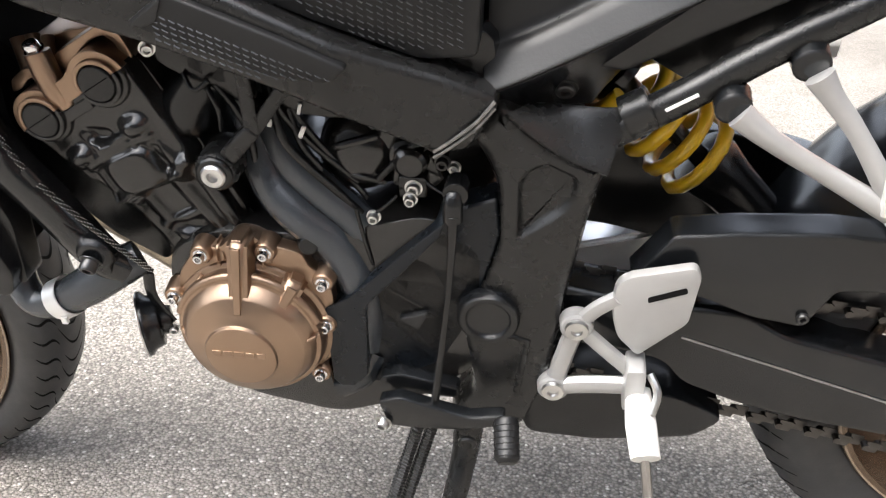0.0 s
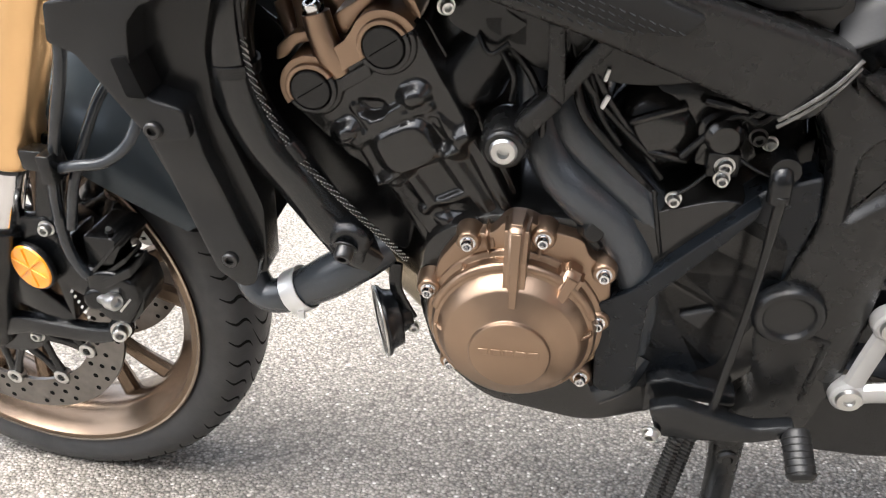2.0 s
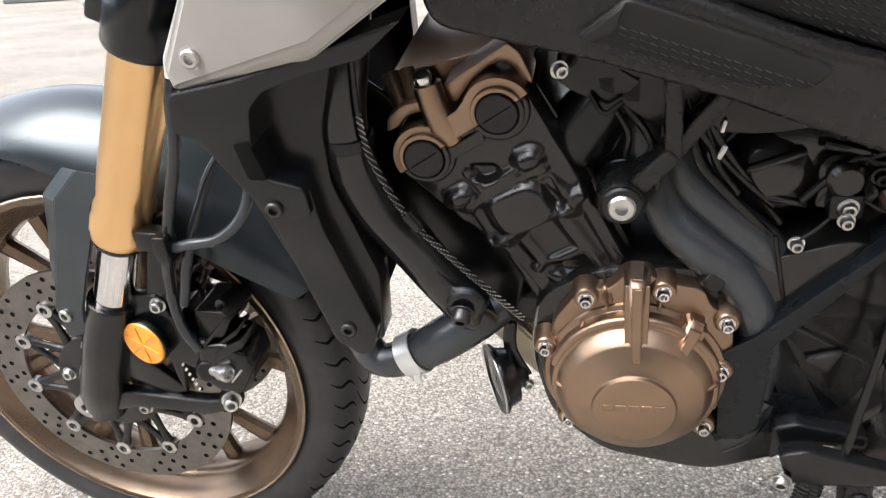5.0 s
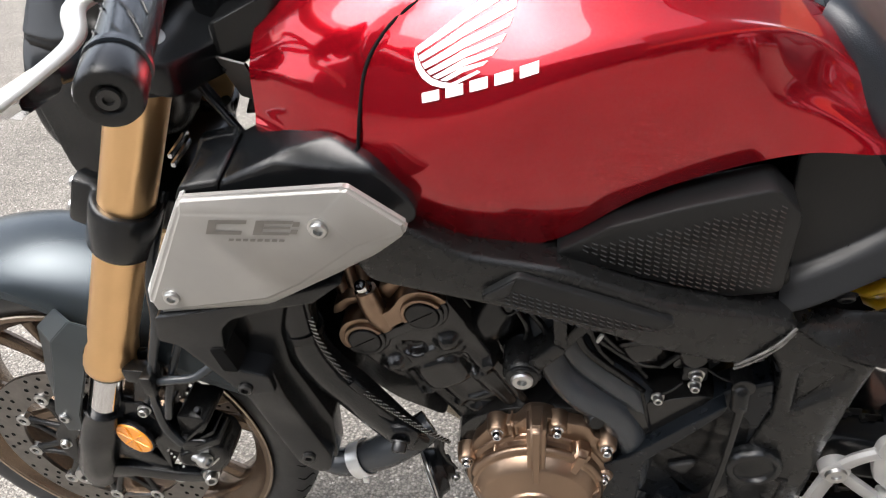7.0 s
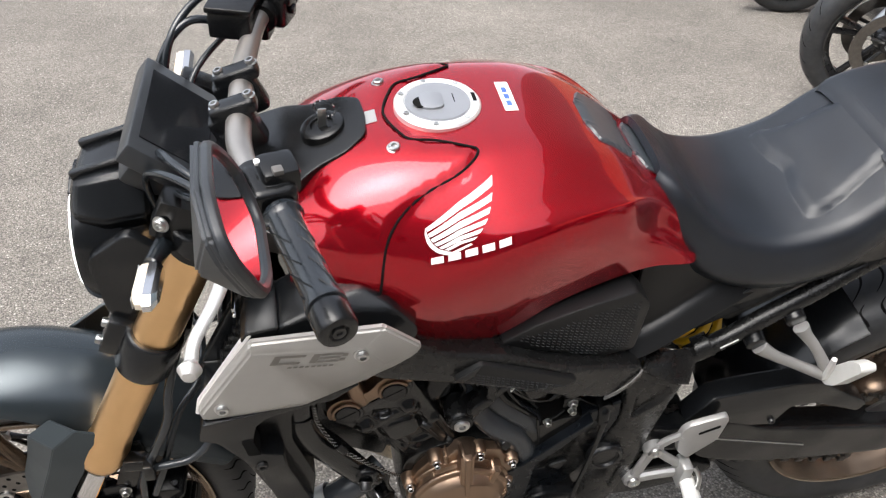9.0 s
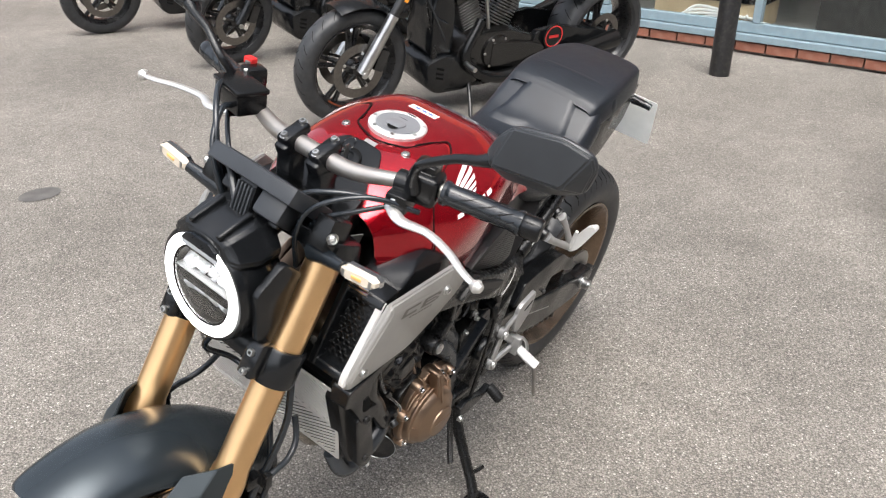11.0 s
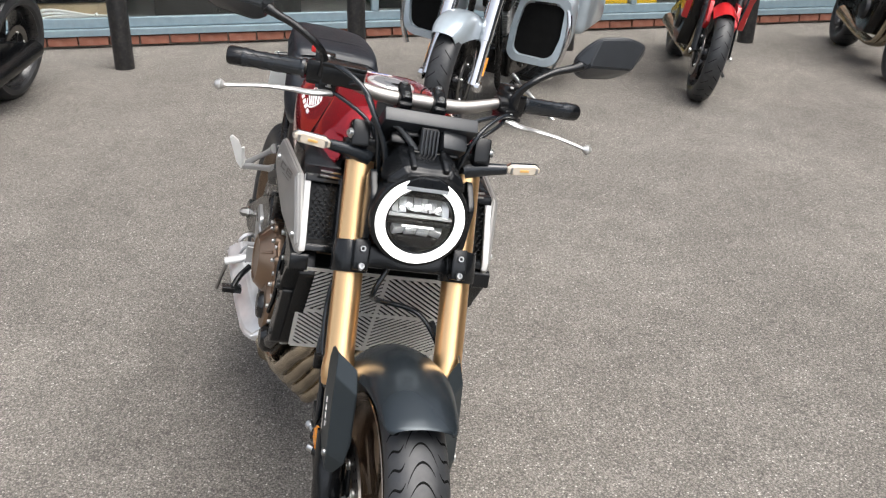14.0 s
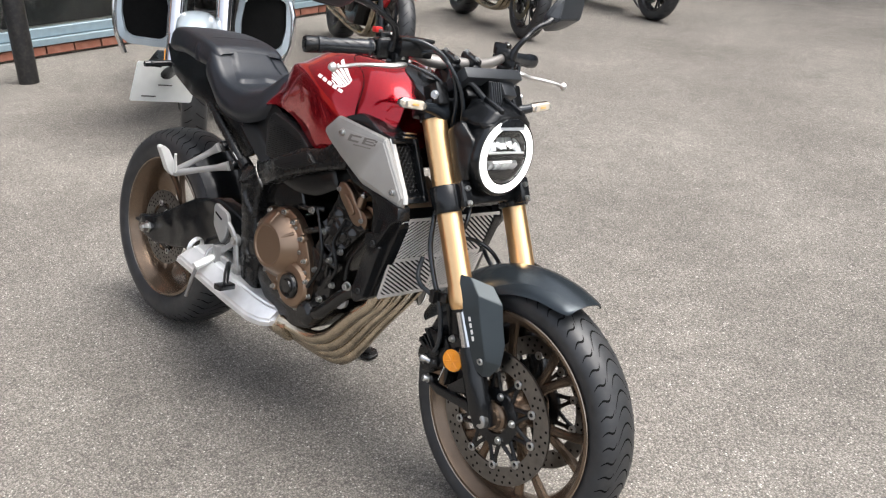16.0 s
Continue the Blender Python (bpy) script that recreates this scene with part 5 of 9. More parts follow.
# ---- side panels beside the radiator ----
for s in (L, R):
    # outer silver panel: a flat face with faceted edges
    outer = [(0.352, 0.829), (0.497, 0.852), (0.540, 0.815), (0.536, 0.805), (0.510, 0.783), (0.405, 0.714), (0.287, 0.687), (0.283, 0.712)]
    face = [(0.351, 0.819), (0.474, 0.830), (0.499, 0.800), (0.440, 0.749), (0.408, 0.728), (0.293, 0.694), (0.287, 0.706)]
    yo = lambda x, z: 0.206 + 0.13 * (x - 0.313) + 0.02 * (z - 0.717)
    bm = bmesh.new()
    fv = [bm.verts.new((x, yo(x, z), z)) for x, z in face[:6] + face[6:7]]
    ov = [bm.verts.new((x, yo(x, z) - d, z)) for (x, z), d in zip(outer, (0.0065, 0.0095, 0.0140, 0.0130, 0.0100, 0.0070, 0.0060, 0.0060))]
    iv = [bm.verts.new((x, yo(x, z) - d - 0.010, z)) for (x, z), d in zip(outer, (0.0065, 0.0095, 0.0140, 0.0130, 0.0100, 0.0070, 0.0060, 0.0060))]
    bm.faces.new(fv)
    f0, f1, f2, f3, f4, f5, f6 = fv
    for q in ((ov[0], ov[1], f1, f0), (ov[1], ov[2], f2, f1), (ov[2], ov[3], f2), (ov[3], ov[4], f3, f2), (ov[4], ov[5], f4, f3), (ov[5], ov[6], f5, f4), (ov[6], ov[7], f6, f5), (ov[7], ov[0], f0, f6)):
        bm.faces.new(q)
    for k in range(8):
        bm.faces.new((ov[k], ov[(k + 1) % 8], iv[(k + 1) % 8], iv[k]))
    bm.faces.new(iv)
    bmesh.ops.recalc_face_normals(bm, faces=bm.faces)
    bmesh.ops.bevel(bm, geom=bm.edges[:], offset=0.0028, segments=3, affect="EDGES", clamp_overlap=True)
    bmesh.ops.triangulate(bm, faces=[f for f in bm.faces if len(f.verts) > 4])
    panel = part("radiator_side_panel", bm, PANEL, bike, "silver grey faceted side panel", s, 32)
    for x, z in ((0.313, 0.718), (0.472, 0.818)):
        part("panel_bolt", bolt((x, yo(x, z) - 0.001, z), (0, 1, 0), 0.0078, 0.006), STEEL, panel, side=s)
    def deco(name, pts):
        b2 = bmesh.new()
        vs = [b2.verts.new((x, yo(x, z) + 0.0008, z)) for x, z in pts]
        b2.faces.new(vs)
        b2.normal_update()
        if b2.faces[:][0].normal.y < 0:
            bmesh.ops.reverse_faces(b2, faces=b2.faces)
        part(name, b2, PANELMARK, panel, side=s)
    # model mark as plain dark shapes
    side_x = lambda x: x if s == L else 0.826 - x
    slant = lambda x, z: (side_x(x + (z - 0.806) * 0.45), z + 0.10 * (x - 0.413) * (1 if s == L else 0.2))
    for x0, x1, z0, z1 in ((0.372, 0.380, 0.8075, 0.8165), (0.372, 0.406, 0.8165, 0.8205), (0.372, 0.404, 0.8045, 0.8085),
                           (0.414, 0.422, 0.8045, 0.8205), (0.4222, 0.446, 0.8170, 0.8205), (0.4222, 0.445, 0.8112, 0.8140), (0.4222, 0.446, 0.8045, 0.8078), (0.4462, 0.452, 0.8058, 0.8110), (0.4462, 0.452, 0.8142, 0.8192)):
        deco("mark_bar", [slant(x0, z0), slant(x1, z0), slant(x1, z1), slant(x0, z1)])
    for k in range(8):
        deco("mark_bar", [slant(0.394 + k * 0.0064, 0.7970), slant(0.3985 + k * 0.0064, 0.7970), slant(0.3985 + k * 0.0064, 0.8000), slant(0.394 + k * 0.0064, 0.8000)])
    # black cover above and behind the panel
    part("side_panel_cover", prism([(0.370, 0.812), (0.384, 0.836), (0.440, 0.856), (0.478, 0.863), (0.512, 0.848), (0.538, 0.815), (0.542, 0.796), (0.50, 0.770), (0.40, 0.718), (0.335, 0.704)], 0.120, 0.193, 0.010, 0.010, 3,
                                     warp=lambda q: (q.x, q.y - max(0, q.z - 0.845) * 1.2, q.z)), PLASTIC, bike, side=s)
    part("air_guide", prism([(0.312, 0.702), (0.364, 0.822), (0.380, 0.822), (0.372, 0.79), (0.340, 0.702)], 0.120, 0.196, 0.003, 0.003), PLASTIC_DARK, bike, side=s)
    part("vent_frame", join(prism([(0.283, 0.700), (0.345, 0.832), (0.380, 0.838), (0.335, 0.704)], 0.116, 0.128, 0.003, 0.004), prism([(0.285, 0.698), (0.290, 0.712), (0.33, 0.712), (0.33, 0.698)], 0.122, 0.196, 0.003, 0.003),
                            prism([(0.342, 0.818), (0.350, 0.832), (0.385, 0.838), (0.38, 0.820)], 0.122, 0.194, 0.003, 0.003)), PLASTIC, bike, side=s)
    # front return of the panel, painted lighter as if sky-lit
    edge = loft([[(x0, 0.183, z0), (x0 - 0.001, 0.194, z0), (x0 + 0.004, 0.196, z0), (x0 + 0.010, 0.183, z0)] for x0, z0 in ((0.2810, 0.698), (0.284, 0.714), (0.3505, 0.8285))])
    bmesh.ops.bevel(edge, geom=edge.edges[:], offset=0.001, segments=2, affect="EDGES", clamp_overlap=True)
    part("front_edge", edge, LITEDGE, panel, "front edge of the panel, lightened for the skylight on it", s, 25)
    # mesh of hexagons set back in the front vent
    for i in range(15):
        for j in range(5):
            z = 0.720 + i * 0.0068
            x = 0.302 + (z - 0.706) * 0.44
            y = 0.130 + j * 0.0125 + (0.00625 if i % 2 else 0)
            if y > 0.182:
                continue
            part("vent_bar", tube([(x, y - 0.0012, z - 0.0026), (x, y, z), (x, y + 0.003, z + 0.0034), (x, y + 0.0085, z + 0.0034), (x, y + 0.0115, z), (x, y + 0.0125, z - 0.0026)], 0.0011, 4, 1, smooth_line=False), FRAME, panel, side=s)
    for dz in (0.0, 0.009):
        part("vent_trim", box((0.004, 0.040, 0.0042), Matrix.Translation((0.338, 0.150, 0.834 + dz)) @ Matrix.Rotation(radians(4), 4, "X"), 0.001), CHROME, panel, "bright trim bar", side=s)
    # lower black shroud
    part("shroud_back", prism([(0.330, 0.690), (0.409, 0.705), (0.390, 0.647), (0.389, 0.600), (0.416, 0.510), (0.410, 0.440), (0.385, 0.440), (0.365, 0.455), (0.324, 0.569), (0.300, 0.640)], 0.150, 0.180, 0.004, 0.006, 2), PLASTIC_DARK, bike, side=s)
    part("radiator_shroud", prism([(0.280, 0.660), (0.286, 0.690), (0.345, 0.701), (0.402, 0.716), (0.472, 0.738), (0.440, 0.712), (0.400, 0.703), (0.360, 0.690), (0.347, 0.676), (0.342, 0.648), (0.349, 0.618), (0.376, 0.610), (0.378, 0.585), (0.346, 0.580), (0.300, 0.652)], 0.172, 0.207, 0.011, 0.004, 4), PLASTIC, bike, "black plastic radiator shroud", s)
    part("shroud_leg", prism([(0.337, 0.584), (0.377, 0.606), (0.381, 0.566), (0.411, 0.463), (0.404, 0.440), (0.392, 0.436), (0.372, 0.452)], 0.168, 0.198, 0.008, 0.005, 3), PLASTIC, bike, side=s)
    # black block standing on the shroud; the slot's shade is painted, not cut
    part("shroud_slot", prism([(0.328, 0.650), (0.341, 0.652), (0.350, 0.618), (0.334, 0.619)], 0.178, 0.2088, 0.001, 0.003), RECESS_BLACK, bike, side=s)
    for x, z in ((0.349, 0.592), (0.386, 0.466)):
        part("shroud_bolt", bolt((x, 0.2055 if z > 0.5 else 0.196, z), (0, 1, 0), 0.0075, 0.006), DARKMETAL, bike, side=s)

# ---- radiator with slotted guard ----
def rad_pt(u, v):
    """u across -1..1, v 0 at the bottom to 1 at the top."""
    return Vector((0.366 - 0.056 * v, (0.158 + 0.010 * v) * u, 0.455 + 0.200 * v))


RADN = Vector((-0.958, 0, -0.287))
# core coloured near-black so the guard's slots look deep in shade
radiator = part("radiator", loft([[rad_pt(u, v) - RADN * d for u, v in ((-1, 0), (1, 0), (1, 1), (-1, 1))] for d in (0.004, 0.042)]), RECESS_BLACK, bike, "black radiator behind a slotted steel guard", smooth=20)
def quad_bar(a, b, w, name="guard_bar", d=0.0015):
    """A flat bar of the guard between two points on it."""
    way = (b - a).normalized()
    side = way.cross(RADN).normalized() * w / 2
    bm = loft([[p - side, p + side, p + side + RADN * d, p - side + RADN * d] for p in (a, b)])
    part(name, bm, GUARD, radiator, "slotted stainless radiator guard" if name == "guard_frame" else "", smooth=20)
for a, b in (((-1, 0), (1, 0)), ((1, 0), (1, 1)), ((1, 1), (-1, 1)), ((-1, 1), (-1, 0)), ((-1, 0.48), (1, 0.48)), ((0, 0), (0, 1))):
    quad_bar(rad_pt(*a) + RADN * 0.006, rad_pt(*b) + RADN * 0.0063, 0.008, "guard_frame")


def clip_line(p, way, lo, hi):
    """The stretch of a line inside a rectangle."""
    t0, t1 = -9.0, 9.0
    for k in range(2):
        a, b = sorted(((lo[k] - p[k]) / way[k], (hi[k] - p[k]) / way[k]))
        t0, t1 = max(t0, a), min(t1, b)
    return None if t1 - t0 < 0.008 else [(p[0] + way[0] * t, p[1] + way[1] * t) for t in (t0, t1)]


# herringbone of slanting bars, mirrored at the middle and above the cross bar
for sgn in (-1, 1):
    for lo, hi, up in (((0.004, 0.004), (0.158, 0.098), 1), ((0.004, 0.104), (0.158, 0.203), -1)):
        for k in range(40):
            c = clip_line((0.0, -0.10 + k * 0.0102), (0.848, 0.53 * up), lo, hi)
            if c:
                (x0, y0), (x1, y1) = c
                quad_bar(rad_pt(x0 * sgn / 0.162, y0 / 0.2077) + RADN * 0.006, rad_pt(x1 * sgn / 0.162, y1 / 0.2077) + RADN * 0.006, 0.0046)
for k in range(40):
    v = (k + 0.5) / 40
    a, b = rad_pt(-0.97, v) + RADN * 0.001, rad_pt(0.97, v) + RADN * 0.001
    up = Vector((0.287, 0, -0.958)) * 0.0009
    fin = loft([[p - up, p + up, p + up + RADN * 0.002, p - up + RADN * 0.002] for p in (a, b)])
    part("cooling_fin", fin, PLASTIC_DARK, radiator, smooth=20)

# ---- frame ----
for s in (L, R):
    spar = [(0.480, 0.760), (0.520, 0.795), (0.575, 0.758), (0.655, 0.743), (0.745, 0.702), (0.826, 0.672), (0.866, 0.654), (0.838, 0.608), (0.806, 0.613), (0.746, 0.643), (0.686, 0.668), (0.600, 0.698), (0.540, 0.714), (0.490, 0.728)]
    part("frame_spar", prism(spar, 0.150, 0.196, 0.014, 0.012, 3, warp=lambda q: (q.x, q.y - max(0, q.x - 0.74) * 0.20, q.z)), FRAME, bike, "black steel frame spar", s)
    # textured rubber inset on the spar
    ins = [(0.587, 0.719), (0.620, 0.743), (0.700, 0.712), (0.752, 0.690), (0.738, 0.678), (0.694, 0.681)]
    ip = part("spar_inset", prism(ins, 0.188, 0.203, 0.007, 0.005, 2), MATTE, bike, side=s)
    part("bright_facet", prism([(0.588, 0.719), (0.620, 0.742), (0.612, 0.722), (0.600, 0.716)], 0.2025, 0.2042, 0.0, 0.002), PLASTIC, bike, side=s)
    pivot = [(0.838, 0.612), (0.862, 0.646), (0.884, 0.624), (0.915, 0.607), (0.955, 0.592), (0.950, 0.575), (0.942, 0.536), (0.930, 0.453), (0.922, 0.36), (0.911, 0.318), (0.898, 0.272), (0.818, 0.258), (0.820, 0.285), (0.845, 0.318), (0.838, 0.36), (0.832, 0.395), (0.840, 0.42), (0.850, 0.459), (0.864, 0.506), (0.862, 0.565), (0.852, 0.590)]
    pk = [[(0.878, 0.570), (0.886, 0.585), (0.903, 0.594), (0.932, 0.580), (0.930, 0.556), (0.918, 0.540), (0.880, 0.510)]]
    part("pivot_plate", pocket_plate(pivot, pk, 0.100, 0.156, 0.012, 0.007, 0.006), FRAME, bike, "black pressed frame plate", s, 30)
    rib = [(0.876, 0.40), (0.896, 0.395), (0.888, 0.325)]
    part("plate_rib", tube([(x, 0.1555, z) for x, z in rib], 0.0036, 8, 1, smooth_line=False), FRAME, bike, side=s)
    # weld bead
    for dz in (0.0, 0.0052):
        wl = [Vector((0.812, 0.1795, 0.606 + dz)), Vector((0.828, 0.1805, 0.6185 + dz)), Vector((0.846, 0.1785, 0.634 + dz)), Vector((0.860, 0.1735, 0.650 + dz))]
        part("weld_bead", tube(wl, 0.0016, 8, 6), WELD, bike, side=s)
    cap = lathe([(0, 0.030), (0.010, 0.030), (0.014, 0.027), (0.014, 0.022), (0.010, 0.020), (0.010, 0)], (0.858, 0.152, 0.424), (0, 1, 0), 32)
    part("pivot_cap", cap, PLASTIC, bike, "round black swingarm pivot cap", s)
    # rear subframe rails
    rail = tube([(0.955, 0.125, 0.609), (0.975, 0.125, 0.621), (1.021, 0.125, 0.652), (1.064, 0.122, 0.681), (1.111, 0.118, 0.708), (1.24, 0.10, 0.775), (1.40, 0.085, 0.83)], [0.0150, 0.0145, 0.0140, 0.0140, 0.014, 0.014, 0.014], 16, 5)
    part("subframe_rail", rail, FRAME, bike, side=s)
    part("rail_collar", lathe([(-0.012, 0.0), (-0.012, 0.0185), (0.012, 0.0185), (0.012, 0)], (0.975, 0.125, 0.628), (0.86, 0, 0.5), 20), FRAME, bike, side=s)
    part("rail_label", box((0.028, 0.001, 0.0028), Matrix.Translation((1.006, 0.1392, 0.645)) @ Matrix.Rotation(radians(-33), 4, "Y")), WHITE, bike, side=s)
    # passenger peg hanger
    hang = join(tube([(1.050, 0.147, 0.641), (1.077, 0.150, 0.622), (1.12, 0.153, 0.598), (1.185, 0.158, 0.563)], [0.012, 0.0092, 0.0085, 0.010], 10, 4, flat=0.75, flat_way=(0, 1, 0)),
                tube([(1.102, 0.147, 0.676), (1.115, 0.149, 0.660), (1.142, 0.152, 0.629), (1.185, 0.158, 0.568)], [0.012, 0.0092, 0.0080, 0.010], 10, 4, flat=0.75, flat_way=(0, 1, 0)))
    if s == R:
        hang = join(tube([(1.018, 0.147, 0.614), (1.06, 0.156, 0.600), (1.12, 0.176, 0.580), (1.205, 0.203, 0.552)], [0.014, 0.0092, 0.0085, 0.011], 10, 4, flat=0.75, flat_way=(0, 1, 0)),
                    tube([(1.076, 0.147, 0.654), (1.10, 0.154, 0.637), (1.145, 0.175, 0.602), (1.207, 0.203, 0.556)], [0.014, 0.0092, 0.0080, 0.011], 10, 4, flat=0.75, flat_way=(0, 1, 0)))
    hg = part("passenger_peg_hanger", hang, ALU, bike, "silver cast passenger peg hanger", s)
    for o in ((1.045, 0.128, 0.648), (1.097, 0.122, 0.684)) if s == L else ((1.014, 0.128, 0.620), (1.072, 0.124, 0.660)):
        part("hanger_boss", lathe([(0, 0), (0, 0.0155), (0.018, 0.0145), (0.020, 0.011), (0.020, 0)], o, (0, 1, -0.2), 20), PLASTIC, hg, side=s)
    if s == R:
        peg = prism([(0.198, 0.545), (0.196, 0.562), (0.228, 0.622), (0.246, 0.634), (0.254, 0.626), (0.226, 0.560), (0.212, 0.545)], 1.200, 1.226, 0.005, 0.004, 2, axis="x")
        part("passenger_peg", join(peg, tube([(1.196, 0.206, 0.556), (1.190, 0.212, 0.588), (1.184, 0.216, 0.612)], [0.006, 0.005, 0.004], 8, 3)), PEN, hg, "folded-up silver passenger peg")
    else:
        peg = prism([(0.153, 0.556), (0.151, 0.573), (0.183, 0.633), (0.201, 0.645), (0.209, 0.637), (0.181, 0.571), (0.167, 0.556)], 1.178, 1.204, 0.005, 0.004, 2, axis="x")
        part("passenger_peg", join(peg, tube([(1.176, 0.161, 0.567), (1.170, 0.167, 0.599), (1.164, 0.171, 0.623)], [0.006, 0.005, 0.004], 8, 3)), PEN, hg, "folded-up silver passenger peg", s)
    # knee panel and tail side panel
    knee = [(0.648, 0.744), (0.697, 0.775), (0.760, 0.790), (0.824, 0.800), (0.848, 0.772), (0.845, 0.684), (0.800, 0.683), (0.728, 0.712)]
    kp = part("knee_panel", prism(knee, 0.140, 0.176, 0.010, 0.008, 2, warp=lambda q: (q.x, q.y - max(0, q.x - 0.70) * 0.12, q.z)), MATTE, bike, "black knee panel with a ribbed texture", s)
    def dashes(bm, x, z, y, ln=0.0030, wd=0.0007, up=0.0010):
        """One short slanting rib, raised along its middle."""
        d, n = Vector((0.86, 0, -0.50)), Vector((0.50, 0, 0.86))
        c0 = Vector((x, y, z))
        tip = [bm.verts.new(c0 + d * k * ln + Vector((0, up, 0))) for k in (-0.8, 0.8)]
        lo = [bm.verts.new(c0 + d * k * ln - n * wd) for k in (-1, 1)]
        hi = [bm.verts.new(c0 + d * k * ln + n * wd) for k in (-1, 1)]
        bm.faces.new((lo[0], tip[0], tip[1], lo[1]))
        bm.faces.new((tip[0], hi[0], hi[1], tip[1]))

    sc = bmesh.new()
    for i in range(40):
        for j in range(21):
            x, z = 0.668 + i * 0.0074, 0.688 + j * 0.0052 + (0.0026 if i % 2 else 0)
            if not 0.672 < x < 0.838 or z > 0.757 + (x - 0.69) * 0.19 or z < max(0.693, 0.752 - (x - 0.66) * 0.52):
                continue
            dashes(sc, x, z, 0.1762 - max(0, x - 0.70) * 0.12)
    bmesh.ops.recalc_face_normals(sc, faces=sc.faces)
    tagged(part("rib_texture", sc, SCALES, kp, side=s, smooth=1), kind="stuff")
    sc = bmesh.new()
    for i in range(40):
        for j in range(14):
            x, z = 0.604 + i * 0.0066, 0.676 + j * 0.0048 + (0.0024 if i % 2 else 0)
            if not 0.606 < x < 0.742 or z > 0.727 - (x - 0.62) * 0.36 or z < max(0.6805, 0.708 - (x - 0.606) * 0.38):
                continue
            dashes(sc, x, z, 0.2034, 0.0027)
    bmesh.ops.recalc_face_normals(sc, faces=sc.faces)
    tagged(part("rib_texture", sc, SCALES, ip, side=s, smooth=1), kind="stuff")
    # side cover: an upward facet above a crease, a dark turned-in face below it
    crease = lambda x: 0.652 + (x - 0.860) * 0.435
    base_y = lambda x: 0.150 - max(0, x - 0.88) * 0.25
    skin = lambda x, z: base_y(x) - 0.85 * (z - crease(x))
    cols = ((0.850, 0.795), (0.872, 0.806), (0.905, 0.818), (0.950, 0.792), (1.000, 0.772), (1.060, 0.758))
    net = []
    for f, d in ((0, 0), (1, 0.004), (2, 0.022), (3, 0.040)):
        net.append([Vector((x, skin(x, crease(x) + d), crease(x) + d)) for x, zt in cols])
    net.append([Vector((x, skin(x, crease(x) + 0.040) - 0.010, max(zt, crease(x) + 0.05))) for x, zt in cols])
    tp = part("side_cover", sheet(patch(net, 4, 4), 0.006), MATTE, bike, "black side cover with vents", s, 40)
    lowp = [(0.852, 0.650), (0.900, 0.671), (0.950, 0.693), (1.000, 0.715), (1.050, 0.735), (1.010, 0.690), (0.974, 0.668), (0.961, 0.657), (0.947, 0.632), (0.939, 0.612), (0.897, 0.622), (0.868, 0.632), (0.853, 0.640)]
    part("lower_cover", prism(lowp, 0.118, 0.151, 0.004, 0.003, 2, warp=lambda q: (q.x, q.y - max(0, q.x - 0.88) * 0.25 - max(0, 0.652 + (q.x - 0.860) * 0.435 - q.z) * 0.75, q.z)), PLASTIC, tp, side=s)
    for k in range(2):
        o = Vector((0.021 * k, 0.019 * k))
        sl = [(0.886, 0.679), (0.897, 0.688), (0.914, 0.726), (0.909, 0.734), (0.898, 0.711)]
        # flat black shape on the cover stands in for the vent's shade
        part("vent_slot", prism([(x + o.x, z + o.y) for x, z in sl], -0.004, 0.0012, 0, 0.001, warp=lambda q: (q.x, skin(q.x, q.z) + q.y, q.z)), RECESS_BLACK, tp, side=s)
        part("vent_lip", tube([Vector((x + o.x, skin(x + o.x, z + o.y) + 0.001, z + o.y)) for x, z in ((0.886, 0.678), (0.897, 0.687), (0.907, 0.708), (0.914, 0.727))], 0.0014, 6, 3), PLASTIC, tp, side=s)
    part("cover_bolt", bolt((0.914, 0.122, 0.645), (0, 1, -0.5), 0.0085, 0.006), DARKMETAL, bike, side=s)
    # dark panel that fills the space between side cover and subframe rail
    part("inner_fender", prism([(0.965, 0.700), (0.978, 0.662), (1.008, 0.645), (1.030, 0.636), (1.100, 0.680), (1.20, 0.728), (1.30, 0.775), (1.16, 0.790), (1.04, 0.745)], 0.076, 0.088, 0.003, 0.004), PLASTIC_DARK, bike, "black panel filling the gap under the tail", s)
    facet = [[(0.866, 0.1555, 0.634), (0.892, 0.1555, 0.612), (0.922, 0.1545, 0.594), (0.952, 0.153, 0.582)], [(0.878, 0.143, 0.632), (0.905, 0.142, 0.622), (0.932, 0.140, 0.612), (0.960, 0.138, 0.606)], [(0.888, 0.128, 0.627), (0.915, 0.127, 0.629), (0.942, 0.126, 0.630), (0.972, 0.124, 0.632)]]
    part("plate_shoulder", sheet(patch([[Vector(p) for p in r] for r in facet], 4, 4), 0.006), FRAME, bike, "", s, 50)

# ---- seat and tail ----
SEATS = [  # x, centre height, half width, edge height, lower height
    (0.862, 0.903, 0.062, 0.888, 0.850), (0.885, 0.890, 0.086, 0.866, 0.812), (0.920, 0.858, 0.104, 0.828, 0.782), (0.965, 0.830, 0.116, 0.799, 0.755), (1.04, 0.819, 0.126, 0.790, 0.740), (1.12, 0.842, 0.128, 0.815, 0.757), (1.175, 0.888, 0.124, 0.866, 0.800), (1.20, 0.910, 0.120, 0.880, 0.82)]


